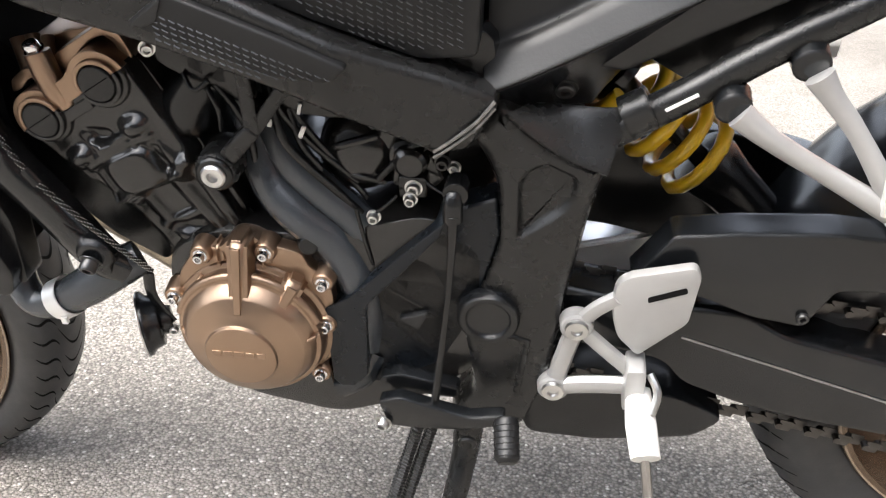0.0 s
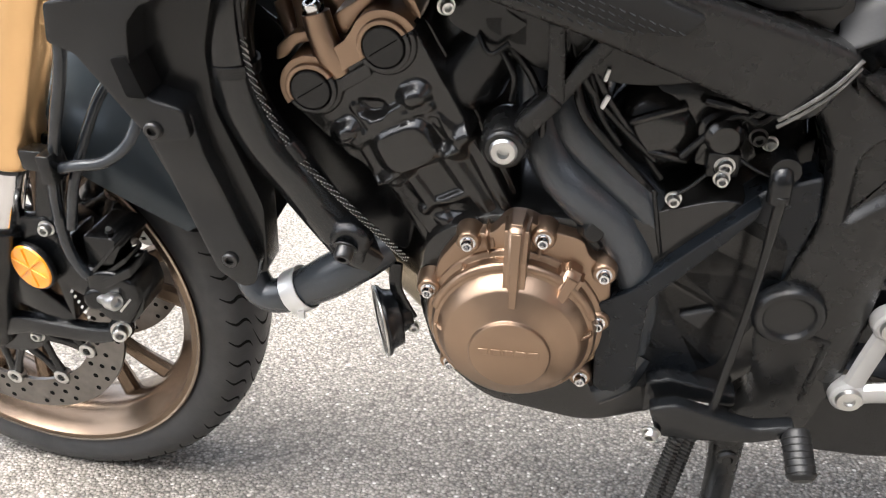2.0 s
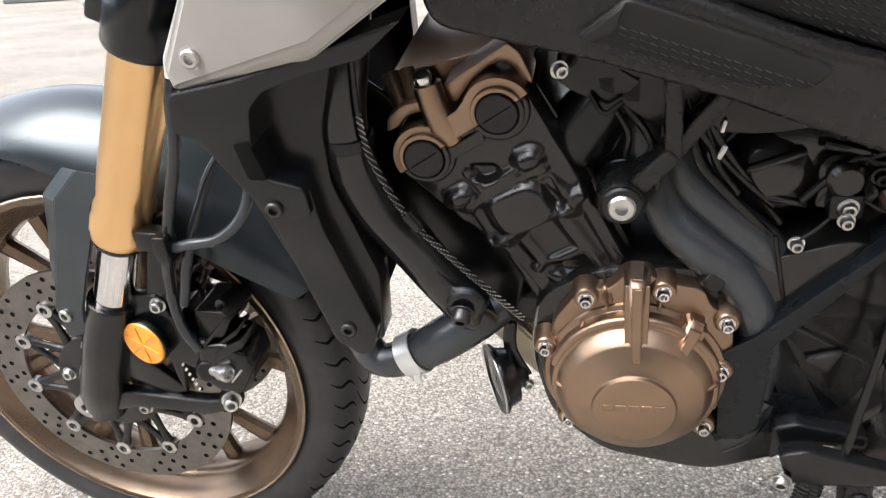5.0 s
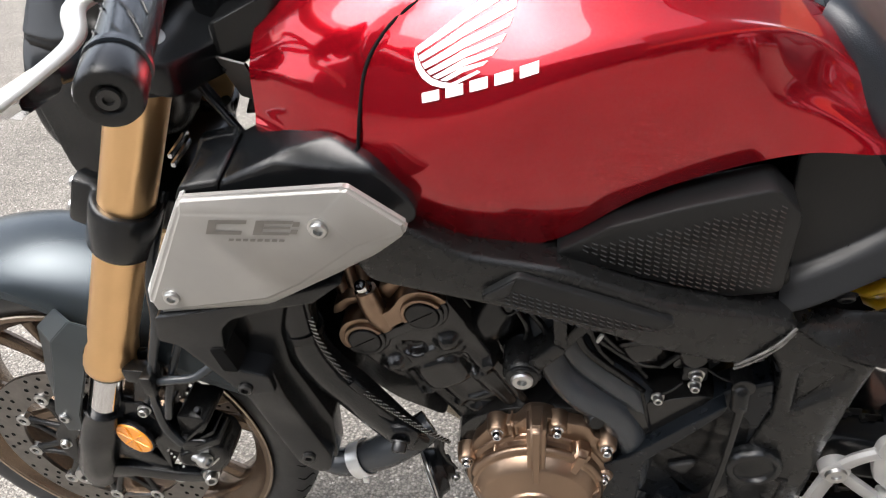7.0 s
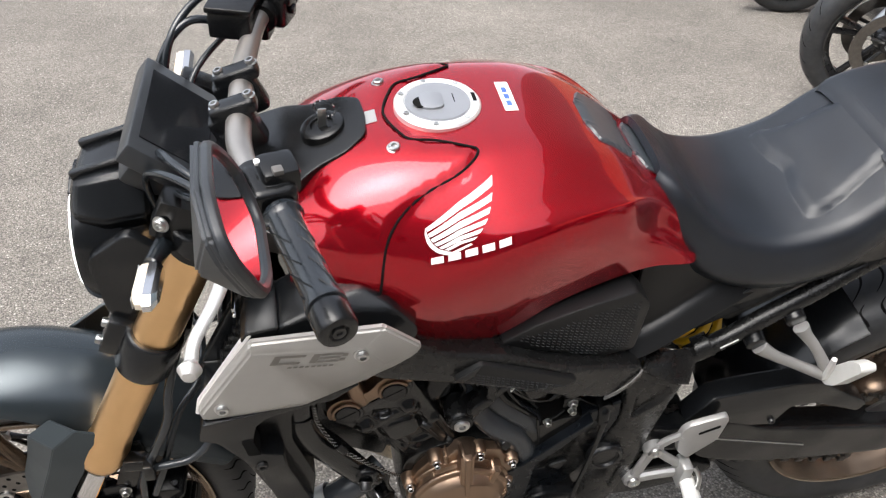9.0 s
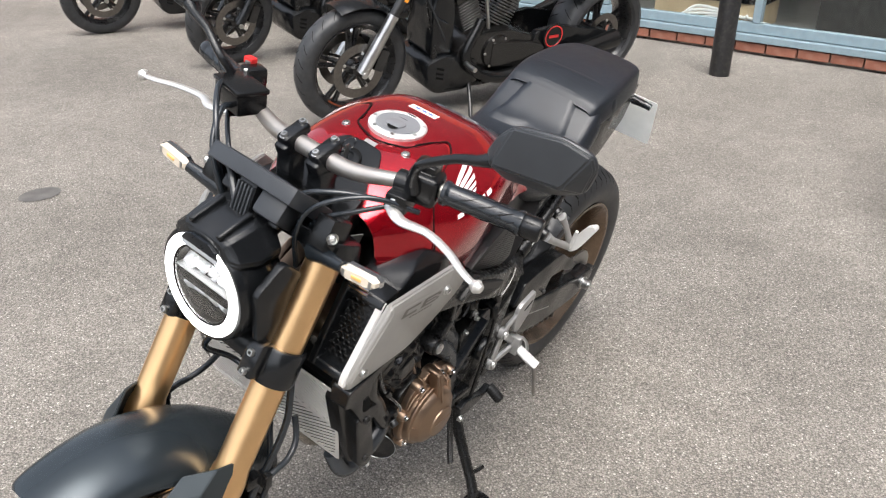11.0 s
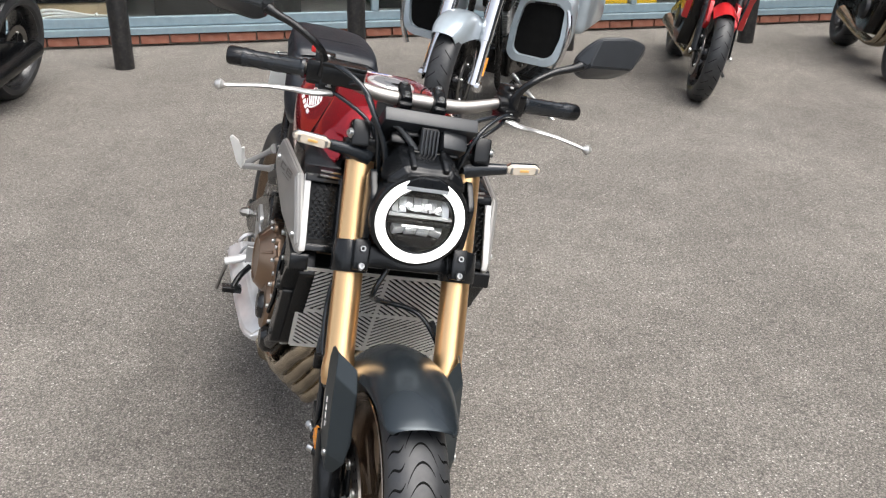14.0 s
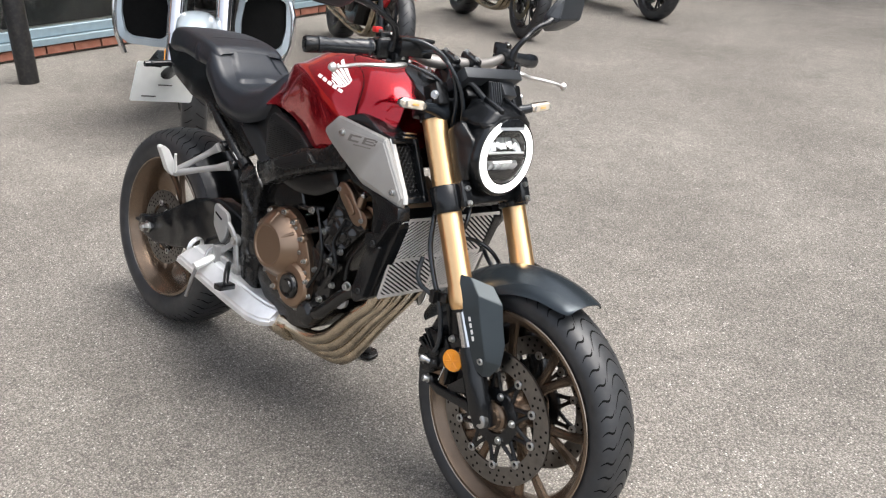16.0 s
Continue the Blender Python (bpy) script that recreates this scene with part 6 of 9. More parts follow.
def seat_rows(stations):
    """Sections of a padded seat with a crisp upper edge."""
    rows = []
    for x, zc, hw, ze, zl in stations:
        half = [Vector((x, hw * f, z)) for f, z in ((0.50, zc - 0.001), (0.80, zc - 0.004), (0.885, zc - 0.0065), (0.935, zc - 0.0120), (0.968, (zc + ze) / 2 - 0.010), (1.0, ze - 0.014), (0.985, (ze + zl) / 2 - 0.006), (0.88, zl))]
        rows.append([Vector((p.x, -p.y, p.z)) for p in half[::-1]] + [Vector((x, 0, zc))] + half)
    return rows


# a raised bolster at the back of the rider's place, a trapezium parted by a sharp step
def bolster(p):
    side = 0.088 - 0.30 * max(0.0, p.x - 1.10) - abs(p.y)
    front = (p.x - 1.085) - 0.28 * max(0.0, 0.045 - abs(p.y))
    return 0.008 * smooth_step(min(side, front) / 0.007)


smooth_step = lambda v: (lambda t: t * t * (3 - 2 * t))(max(0.0, min(1.0, v)))
grid = patch(seat_rows(SEATS), 14, 8)
for row in grid:
    for p in row:
        p += Vector((-0.3, 0, 0.95)) * bolster(p)
seat = part("rider_seat", sheet(grid, 0.01), SEAT, bike, "black stitched vinyl rider seat", smooth=50)
PIL = [(1.175, 0.905, 0.112, 0.880, 0.850), (1.195, 0.922, 0.120, 0.895, 0.855), (1.26, 0.940, 0.122, 0.908, 0.865), (1.36, 0.952, 0.112, 0.918, 0.880), (1.44, 0.948, 0.096, 0.915, 0.872), (1.49, 0.935, 0.076, 0.908, 0.872)]
pgrid = patch(seat_rows(PIL), 6, 6)
pillion = part("passenger_seat", sheet(pgrid, 0.004), SEAT, bike, "black stitched vinyl passenger seat", smooth=50)
part("strap", tube([(1.262, -0.123, 0.87), (1.262, -0.122, 0.912), (1.262, -0.095, 0.937), (1.262, 0, 0.942), (1.262, 0.095, 0.937), (1.262, 0.122, 0.912), (1.262, 0.123, 0.87)], 0.012, 10, 5, flat=0.22, flat_way=(0, 0, 1)), SEAT, pillion, "black seat strap")
for s in (L, R):
    for rows_, parent_, cols, i0, i1 in ((pgrid, pillion, (59, 61), 6, len(pgrid) - 3), (grid, seat, (79, 83), 28, len(grid) - 8)):
        for j in cols:
            part("stitching", tube([Vector((rows_[i][j].x, rows_[i][j].y + 0.0002, rows_[i][j].z + 0.0006)) for i in range(i0, i1, 3)], 0.0014, 5, 2), THREAD, parent_, side=s)
    part("seat_piping", tube([(1.165, 0.06, 0.884), (1.135, 0.085, 0.856), (1.08, 0.108, 0.822), (1.06, 0.122, 0.802), (1.06, 0.124, 0.77)], 0.003, 6, 5), SEAT, seat, side=s)
    tl = [(1.16, 0.86), (1.20, 0.862), (1.30, 0.876), (1.42, 0.890), (1.498, 0.892), (1.47, 0.850), (1.44, 0.810), (1.30, 0.765), (1.10, 0.735), (0.96, 0.660), (0.93, 0.665), (1.02, 0.735), (1.10, 0.80)]
    part("tail_panel", prism(tl, 0.082, 0.118, 0.010, 0.006, 2, warp=lambda q: (q.x, q.y - max(0, q.x - 1.25) * 0.13, q.z)), PLASTIC, bike, "black tail side panel", s)
part("undertail", loft([[(x, y, z) for y, z in ((-w, z1), (w, z1), (w * 0.8, z0), (-w * 0.8, z0))] for x, w, z0, z1 in ((0.93, 0.10, 0.66, 0.76), (1.1, 0.10, 0.735, 0.83), (1.3, 0.09, 0.765, 0.88), (1.48, 0.06, 0.85, 0.90))]), PLASTIC_DARK, bike, smooth=30)
tail_light = part("tail_light", box((0.03, 0.10, 0.03), Matrix.Translation((1.497, 0, 0.880)), 0.008), REDLENS, bike, "red tail light")
stay = part("plate_stay", join(tube([(1.44, 0.0, 0.83), (1.52, 0.0, 0.82), (1.60, 0.0, 0.80), (1.65, 0.0, 0.77)], [0.035, 0.03, 0.026, 0.024], 12, 4, flat=0.5, flat_way=(0, 0, 1)), tube([(1.585, -0.09, 0.815), (1.585, 0, 0.822), (1.585, 0.09, 0.815)], 0.010, 10, 3)), PLASTIC, bike, "black number plate stay")
plate = part("number_plate", prism([(-0.112, 0.682), (-0.112, 0.816), (0.112, 0.816), (0.112, 0.682)], 1.652, 1.656, 0.001, 0.008, axis="x", warp=lambda q: (q.x - (q.z - 0.73) * 0.30, q.y, q.z)), PLATE, bike, "pale number plate seen from behind")
for k, (a, b) in enumerate(((0.05, 0.70), (0.0, 0.74))):
    part("print_bar", box((0.0008, 0.05, 0.004), Matrix.Translation((1.6505 - (b - 0.73) * 0.30, a, b))), GREY_DECAL, plate)
for s in (L, R):
    part("rear_indicator_stem", tube([(1.585, 0.055, 0.815), (1.588, 0.085, 0.815), (1.59, 0.108, 0.812)], [0.011, 0.010, 0.009], 10, 3), HOSE, bike, side=s)
part("rear_hugger", sheet(patch([[RX + Vector((math.cos(a) * (0.345 - 0.03 * abs(f) ** 2), f * 0.10, math.sin(a) * (0.345 - 0.03 * abs(f) ** 2))) for f in (-1, -0.6, 0, 0.6, 1)] for a in (radians(d) for d in (175, 158, 140, 122))], 4, 3), 0.003), PLASTIC, bike, "black rear wheel hugger")

# ---- swingarm ----
for s in (L, R):
    top = [(0.90, 0.45), (1.019, 0.431), (1.048, 0.433), (1.097, 0.429), (1.139, 0.404), (1.236, 0.380), (1.42, 0.350), (1.50, 0.345), (1.52, 0.315), (1.50, 0.285), (1.42, 0.272), (1.263, 0.282), (1.167, 0.297), (1.108, 0.312), (1.052, 0.334), (1.029, 0.362), (0.98, 0.372), (0.90, 0.38)] if s == L else \
          [(0.90, 0.46), (1.00, 0.490), (1.087, 0.505), (1.20, 0.475), (1.32, 0.415), (1.42, 0.365), (1.50, 0.345), (1.52, 0.315), (1.50, 0.285), (1.42, 0.272), (1.28, 0.295), (1.10, 0.345), (0.98, 0.372), (0.90, 0.38)]
    part("swingarm", prism(top, 0.088, 0.135, 0.014, 0.012, 3), PLASTIC, bike, "black steel swingarm" if s == R else "black swingarm with chain guard", s)
    part("rear_axle_nut", lathe([(0, 0.020), (0.004, 0.020), (0.005, 0.015), (0.020, 0.015), (0.020, 0.009), (0.026, 0.009), (0.026, 0)], (1.455, 0.135, 0.315), (0, 1, 0), 6 if s == R else 20), STEEL, bike, side=s)
    part("chain_adjuster", join(box((0.05, 0.02, 0.05), Matrix.Translation((1.50, 0.12, 0.315)), 0.005), lathe([(0, 0.006), (0.035, 0.006), (0.035, 0)], (1.52, 0.12, 0.315), (1, 0, 0), 10)), DARKMETAL, bike, side=s)
part("chain_guard", prism([(0.984, 0.467), (1.002, 0.494), (1.018, 0.520), (1.071, 0.527), (1.156, 0.532), (1.198, 0.529), (1.31, 0.455), (1.30, 0.435), (1.209, 0.474), (1.166, 0.472), (1.146, 0.428), (1.098, 0.436), (1.05, 0.455)], 0.112, 0.146, 0.010, 0.006, 3), PLASTIC, bike, "black chain guard", L)
part("swingarm_trim", tube([(1.043, 0.1352, 0.396), (1.124, 0.1352, 0.371), (1.249, 0.1352, 0.332)], 0.0014, 6, 3), STEEL, bike, side=L)
part("guard_bolt", bolt((1.143, 0.144, 0.440), (0, 1, 0), 0.006, 0.006), DARKMETAL, bike, side=L)

# ---- chain, sprocket ----
link = join(tube([(-0.007, 0, 0), (0.007, 0, 0)], 0.0075, 10, 1, flat=0.25, flat_way=(0, 1, 0)), lathe([(-0.004, 0.0), (-0.004, 0.004), (0.004, 0.004), (0.004, 0)], (-0.007, 0, 0), (0, 1, 0), 8))
link_ob = part("chain_link", link, CHAIN, bike)
def chain_run(p0, p1):
    p0, p1 = Vector(p0), Vector(p1)
    n = int((p1 - p0).length / 0.0158)
    ang = math.atan2(p1.z - p0.z, p1.x - p0.x)
    for k in range(n):
        o = link_ob.copy()
        scene.collection.objects.link(o)
        q = p0.lerp(p1, (k + 0.5) / n)
        o.matrix_basis = Matrix.Translation((q.x, q.y + (0.003 if k % 2 else -0.003), q.z)) @ Matrix.Rotation(-ang, 4, "Y")
        o.parent = bike
chain_run((0.915, -0.100, 0.446), (1.42, -0.100, 0.392))
chain_run((0.915, -0.100, 0.314), (1.42, -0.100, 0.198))
link_ob.matrix_basis = Matrix.Translation((0.905, -0.1, 0.445))
part("rear_sprocket", lathe([(-0.103, 0.050), (-0.103, 0.088), (-0.097, 0.088), (-0.097, 0.050), (-0.103, 0.050)], RX, (0, 1, 0), 48), DULLSTEEL, rear_wheel)

# ---- shock absorber with yellow spring ----
S0, S1 = Vector((0.945, 0.0, 0.622)), Vector((1.099, 0.0, 0.478))
sw = (S1 - S0).normalized()
u, v, _ = axes_for(sw)
shock = part("shock_absorber", join(lathe([(-0.05, 0), (-0.05, 0.018), (0.02, 0.018), (0.02, 0.030), (0.03, 0.030), (0.03, 0.010), (0.15, 0.010), (0.15, 0.032), (0.165, 0.034), (0.19, 0.030), (0.24, 0.026), (0.25, 0)], S0, sw, 24)), PLASTIC_DARK, bike, "single rear shock absorber")
pts = [S0 + sw * (0.028 + 0.128 * k / 60) + (u * math.cos(k * 0.46) + v * math.sin(k * 0.46)) * 0.041 for k in range(61)]
part("coil_spring", tube(pts, 0.0075, 10, 1, smooth_line=False), YELLOW, shock, "yellow coil spring")
# ---- engine ----
# crankcase core and cylinder block, tilted forward
core = join(prism([(0.545, 0.47), (0.60, 0.50), (0.70, 0.50), (0.80, 0.53), (0.86, 0.50), (0.86, 0.36), (0.80, 0.30), (0.70, 0.26), (0.60, 0.28), (0.55, 0.33), (0.535, 0.40)], -0.15, 0.15, 0.012, 0.02, 2, both=True),
            prism([(0.60, 0.31), (0.64, 0.276), (0.68, 0.270), (0.78, 0.272), (0.80, 0.32)], -0.11, 0.11, 0.012, 0.02, 2, both=True))
engine = part("engine_block", core, ENGINE, bike, "black four-cylinder engine with bronze covers")
cyl = [(0.548, 0.440), (0.628, 0.505), (0.592, 0.585), (0.552, 0.662), (0.532, 0.655), (0.458, 0.606), (0.436, 0.592), (0.470, 0.570), (0.500, 0.530)]
part("cylinder_block", prism(cyl, -0.130, 0.130, 0.008, 0.010, 2, both=True), ENGINE, engine, "black cylinder block")
SEAM = radians(31.5)
P1, P2 = (0.462, 0.608), (0.5235, 0.6455)
arc_pts = lambda c, r, a0, a1, n=12: [(c[0] + r * math.cos(radians(a0 + (a1 - a0) * k / n)), c[1] + r * math.sin(radians(a0 + (a1 - a0) * k / n))) for k in range(n + 1)]


def seg_dist(p, a, b):
    dx, dz = b[0] - a[0], b[1] - a[1]
    t = max(0.0, min(1.0, ((p[0] - a[0]) * dx + (p[1] - a[1]) * dz) / (dx * dx + dz * dz + 1e-12)))
    return math.hypot(p[0] - a[0] - dx * t, p[1] - a[1] - dz * t)


smooth01 = lambda v: (lambda t: t * t * (3 - 2 * t))(max(0.0, min(1.0, v)))
FLANGE = [(0.477, 0.513), (0.509, 0.518), (0.529, 0.532), (0.56, 0.546), (0.581, 0.557), (0.591, 0.572)]
RIDGES = [((0.494, 0.561), (0.513, 0.575), 0.0080, 0.0063), ((0.513, 0.575), (0.534, 0.586), 0.0080, 0.0063), ((0.534, 0.586), (0.555, 0.595), 0.0080, 0.0063), ((0.542, 0.602), (0.547, 0.604), 0.0148, 0.0112), ((0.485, 0.568), (0.49, 0.571), 0.0136, 0.0112), ((0.496, 0.591), (0.506, 0.576), 0.0056, 0.0050), ((0.506, 0.576), (0.534, 0.594), 0.0056, 0.0063), ((0.521, 0.525), (0.529, 0.531), 0.0136, 0.0112), ((0.573, 0.553), (0.577, 0.557), 0.0148, 0.0112), ((0.58, 0.567), (0.586, 0.57), 0.0124, 0.0088), ((0.504, 0.518), (0.511, 0.52), 0.0102, 0.0075), ((0.551, 0.591), (0.581, 0.564), 0.0102, 0.0044), ((0.509, 0.518), (0.534, 0.457), 0.0102, 0.0044), ((0.533, 0.527), (0.579, 0.458), 0.0090, 0.0044), ((0.567, 0.548), (0.608, 0.483), 0.0114, 0.0063), ((0.586, 0.564), (0.618, 0.494), 0.0090, 0.0050), ((0.547, 0.493), (0.585, 0.513), 0.0068, 0.0063), ((0.585, 0.513), (0.599, 0.482), 0.0080, 0.0037)]
HOLLOWS = [((0.501, 0.591), (0.514, 0.591), 0.0093, 0.0060), ((0.492, 0.548), (0.5, 0.532), 0.0060, 0.0030), ((0.559, 0.583), (0.567, 0.565), 0.0060, 0.0030), ((0.558, 0.493), (0.584, 0.494), 0.0107, 0.0050), ((0.518, 0.504), (0.531, 0.481), 0.0060, 0.0030)]


def cast_height(p):
    """Depth of the soft cast relief on the cylinder's side."""
    below = min(range(len(FLANGE) - 1), key=lambda k: seg_dist(p, FLANGE[k], FLANGE[k + 1]))
    a, b = FLANGE[below], FLANGE[below + 1]
    sgn = (b[0] - a[0]) * (p[1] - a[1]) - (b[1] - a[1]) * (p[0] - a[0])
    d = seg_dist(p, a, b) * (1 if sgn > 0 else -1)
    y = 0.138 + 0.010 * smooth01((d + 0.004) / 0.008)
    lift = 0.0
    for k in range(len(FLANGE) - 1):
        lift = max(lift, 0.006 * (1 - smooth01(seg_dist(p, FLANGE[k], FLANGE[k + 1]) / 0.0065)))
    for a, b, w, h in RIDGES:
        lift = max(lift, h * (1 - smooth01((seg_dist(p, a, b) - 0.0012) / w)))
    # oblong bulge in the middle
    ca, sa = math.cos(radians(25)), math.sin(radians(25))
    u, v = (p[0] - 0.536) * ca + (p[1] - 0.559) * sa, -(p[0] - 0.536) * sa + (p[1] - 0.559) * ca
    q = (abs(u / 0.0300) ** 3.5 + abs(v / 0.0255) ** 3.5) ** (1 / 3.5)
    lift = max(lift, 0.011 * (1 - smooth01((q - 0.62) / 0.45)))
    for a, b, w, h in HOLLOWS:
        lift -= h * (1 - smooth01((seg_dist(p, a, b) - 0.003) / (w - 0.003)))
    return y + lift


def cast_side():
    rows = [((0.430, 0.594), (0.549, 0.664)), ((0.507, 0.519), (0.598, 0.565)), ((0.556, 0.445), (0.634, 0.488))]
    nu, nv = 84, 112
    bm, net = bmesh.new(), []
    for j in range(nv + 1):
        v = 2 * j / nv
        k = min(1, int(v))
        f = v - k
        a = Vector(rows[k][0]).lerp(Vector(rows[k + 1][0]), f)
        b = Vector(rows[k][1]).lerp(Vector(rows[k + 1][1]), f)
        line = []
        for i in range(nu + 1):
            p = a.lerp(b, i / nu)
            rim = min(i, nu - i) / nu * (b - a).length
            line.append(bm.verts.new((p.x, cast_height(p) - 0.016 * (1 - smooth01(rim / 0.006)), p.y)))
        net.append(line)
    for j in range(nv):
        for i in range(nu):
            bm.faces.new((net[j][i], net[j + 1][i], net[j + 1][i + 1], net[j][i + 1]))
    return bm


for s in (L, R):
    part("cylinder_side_casting", cast_side(), ENGINE, engine, "", s, 60)
    part("head_lobe", join(*[prism(arc_pts(c, 0.0255, 212, 392), 0.128, 0.1525, 0.004, 0, 3) for c in (P1, P2)], prism([(0.478, 0.612), (0.508, 0.630), (0.512, 0.620), (0.482, 0.602)], 0.128, 0.1520, 0.004, 0.002, 3)), ENGINE, engine, "", s)
    # bronze cam cover: two lobes, a bolt column between them and a hoop behind
    cov = arc_pts(P1, 0.0265, 214, 62, 14) + [(0.4705, 0.6335), (0.4915, 0.6475)] + arc_pts(P2, 0.0275, 158, 30, 12)
    cc = part("cam_cover", prism(cov, 0.112, 0.1525, 0.004, 0.0, 3), BRONZE, engine, "bronze cam cover with black plugs", s)
    part("bolt_column", tube([(0.4685, 0.142, 0.6660), (0.4725, 0.1435, 0.648), (0.478, 0.1435, 0.632), (0.483, 0.141, 0.619)], [0.0112, 0.0118, 0.0125, 0.0125], 22, 4), BRONZE, cc, "", s)
    part("cover_bolt", bolt((0.4675, 0.143, 0.667), (-0.2, 0.3, 0.9), 0.0075, 0.009), CHROME, cc, side=s)
    part("cover_hoop", prism([(0.478, 0.650), (0.480, 0.662), (0.507, 0.678), (0.532, 0.694), (0.541, 0.686), (0.550, 0.664), (0.547, 0.655), (0.540, 0.660), (0.537, 0.673), (0.529, 0.680), (0.517, 0.676), (0.502, 0.664), (0.489, 0.646)], 0.100, 0.136, 0.004, 0.003, 2), BRONZE, cc, "", s)
    part("cover_hoop", prism([(0.428, 0.622), (0.430, 0.634), (0.444, 0.645), (0.461, 0.648), (0.466, 0.636), (0.458, 0.639), (0.447, 0.636), (0.438, 0.626)], 0.095, 0.134, 0.004, 0.003, 2), BRONZE, cc, "", s)
    if s == R:
        part("cam_end_plate", prism([(0.446, 0.610), (0.456, 0.630), (0.478, 0.650), (0.496, 0.672), (0.524, 0.690), (0.546, 0.684), (0.548, 0.664), (0.530, 0.642), (0.508, 0.622), (0.484, 0.598), (0.460, 0.594)], 0.140, 0.156, 0.005, 0.007, 3), BRONZE, cc, side=s)
        part("cam_end_plate", prism([(0.474, 0.626), (0.486, 0.644), (0.510, 0.664), (0.522, 0.656), (0.506, 0.634), (0.484, 0.616)], 0.155, 0.160, 0.003, 0.006, 2), BRONZE, cc, side=s)
        for x, z in ((0.452, 0.612), (0.541, 0.668)):
            part("plate_bolt", bolt((x, 0.155, z), (0, 1, 0), 0.0052, 0.006), STEEL, cc, side=s)
    for c in (P1, P2) if s == L else ():
        for a0, m_ in ((31.5, BRONZE), (211.5, ENGINE)):
            part("cover_ring", prism(arc_pts(c, 0.0212, a0, a0 + 180, 16) + arc_pts(c, 0.0170, a0 + 180, a0, 16), 0.140, 0.1572, 0.0014, 0, 2), m_, cc, side=s)
        part("cam_plug", lathe([(0, 0.0170), (0.0105, 0.0168), (0.0125, 0.0155), (0.0125, 0)], (c[0], 0.146, c[1]), (0, 1, 0), 32), PLASTIC_DARK, cc, side=s)
        part("plug_slot", box((0.026, 0.0006, 0.0009), Matrix.Translation((c[0], 0.1587, c[1])) @ Matrix.Rotation(-SEAM, 4, "Y")), RECESS_BLACK, cc, side=s)
cover_top = join(prism([(0.412, 0.634), (0.424, 0.652), (0.445, 0.658), (0.470, 0.666), (0.515, 0.676), (0.540, 0.672), (0.548, 0.655), (0.50, 0.640), (0.45, 0.605), (0.43, 0.60)], -0.096, 0.096, 0.010, 0.008, 2, both=True))
cam_top = part("valve_cover", cover_top, BRONZE, engine, "bronze valve cover")
for a, b, r in (((0.429, 0.661), (0.439, 0.637), 0.0075), ((0.4435, 0.665), (0.450, 0.641), 0.0065), ((0.457, 0.664), (0.462, 0.645), 0.0060)):
    part("valve_cover_lug", tube([(a[0], 0.104, a[1]), ((a[0] + b[0]) / 2, 0.110, (a[1] + b[1]) / 2), (b[0], 0.116, b[1])], r, 16, 3), BRONZE, cam_top, side=L)

# ---- bronze clutch-side round cover on the left ----
C0 = Vector((0.628, 0.0, 0.396))
prof = [(0.150, 0.0), (0.150, 0.079), (0.162, 0.080), (0.166, 0.078), (0.168, 0.0735), (0.178, 0.0725), (0.182, 0.0705), (0.1835, 0.0665), (0.1855, 0.0655), (0.196, 0.0585), (0.197, 0.057), (0.2045, 0.043), (0.2065, 0.0385), (0.2085, 0.0355), (0.2115, 0.0345), (0.2125, 0.0325), (0.2125, 0.0)]
alt = part("alternator_cover", lathe(prof, C0, (0, 1, 0), 64), BRONZE, engine, "round bronze alternator cover", L, 30)
flange = fillet([(0.552, 0.415), (0.560, 0.455), (0.585, 0.490), (0.605, 0.486), (0.622, 0.505), (0.640, 0.503), (0.652, 0.495), (0.685, 0.488), (0.690, 0.470), (0.708, 0.462), (0.710, 0.440), (0.712, 0.400), (0.704, 0.360), (0.66, 0.32), (0.60, 0.315), (0.565, 0.345), (0.550, 0.38)], 0.008)
part("cover_flange", prism(flange, 0.145, 0.164, 0.004), BRONZE, alt, side=L)
# arched step on the cover's upper half and the raised webs
arc = [C0 + Vector((0.0705 * math.cos(radians(a)), 0.178, 0.0705 * math.sin(radians(a)))) for a in range(18, 166, 8)]
part("cover_step", tube(arc, 0.0050, 10, 2), BRONZE, alt, side=L)
def rib3(p, q, w0, w1, h0, h1, m_=BRONZE):
    """A wedge-shaped rib that stands on the cover from p to q."""
    p, q = Vector(p), Vector(q)
    way = (q - p).normalized()
    sd = way.cross(Vector((0, 1, 0))).normalized()
    up = Vector((0, 1, 0))
    ring = lambda c, w, h: [c - sd * w - up * 0.02, c - sd * w * 0.8 + up * h, c + sd * w * 0.8 + up * h, c + sd * w - up * 0.02]
    b = loft([ring(p, w0, h0), ring(p.lerp(q, 0.5), (w0 + w1) / 2, (h0 + h1) / 2), ring(q, w1, h1)])
    bmesh.ops.bevel(b, geom=b.edges[:], offset=0.0055, segments=3, affect="EDGES", clamp_overlap=True)
    return part("cover_web", b, m_, alt, side=L)
rib3((0.630, 0.168, 0.508), (0.629, 0.200, 0.436), 0.0120, 0.0105, 0.016, 0.006)
rib3((0.583, 0.170, 0.458), (0.591, 0.182, 0.446), 0.003, 0.003, 0.008, 0.004)
rib3((0.680, 0.170, 0.464), (0.658, 0.196, 0.426), 0.0130, 0.0100, 0.011, 0.003)
rib3((0.603, 0.160, 0.492), (0.606, 0.170, 0.470), 0.006, 0.006, 0.006, 0.004)
rib3((0.650, 0.160, 0.492), (0.648, 0.170, 0.470), 0.008, 0.008, 0.006, 0.004)
rib3((0.560, 0.186, 0.403), (0.571, 0.193, 0.401), 0.002, 0.002, 0.003, 0.002)
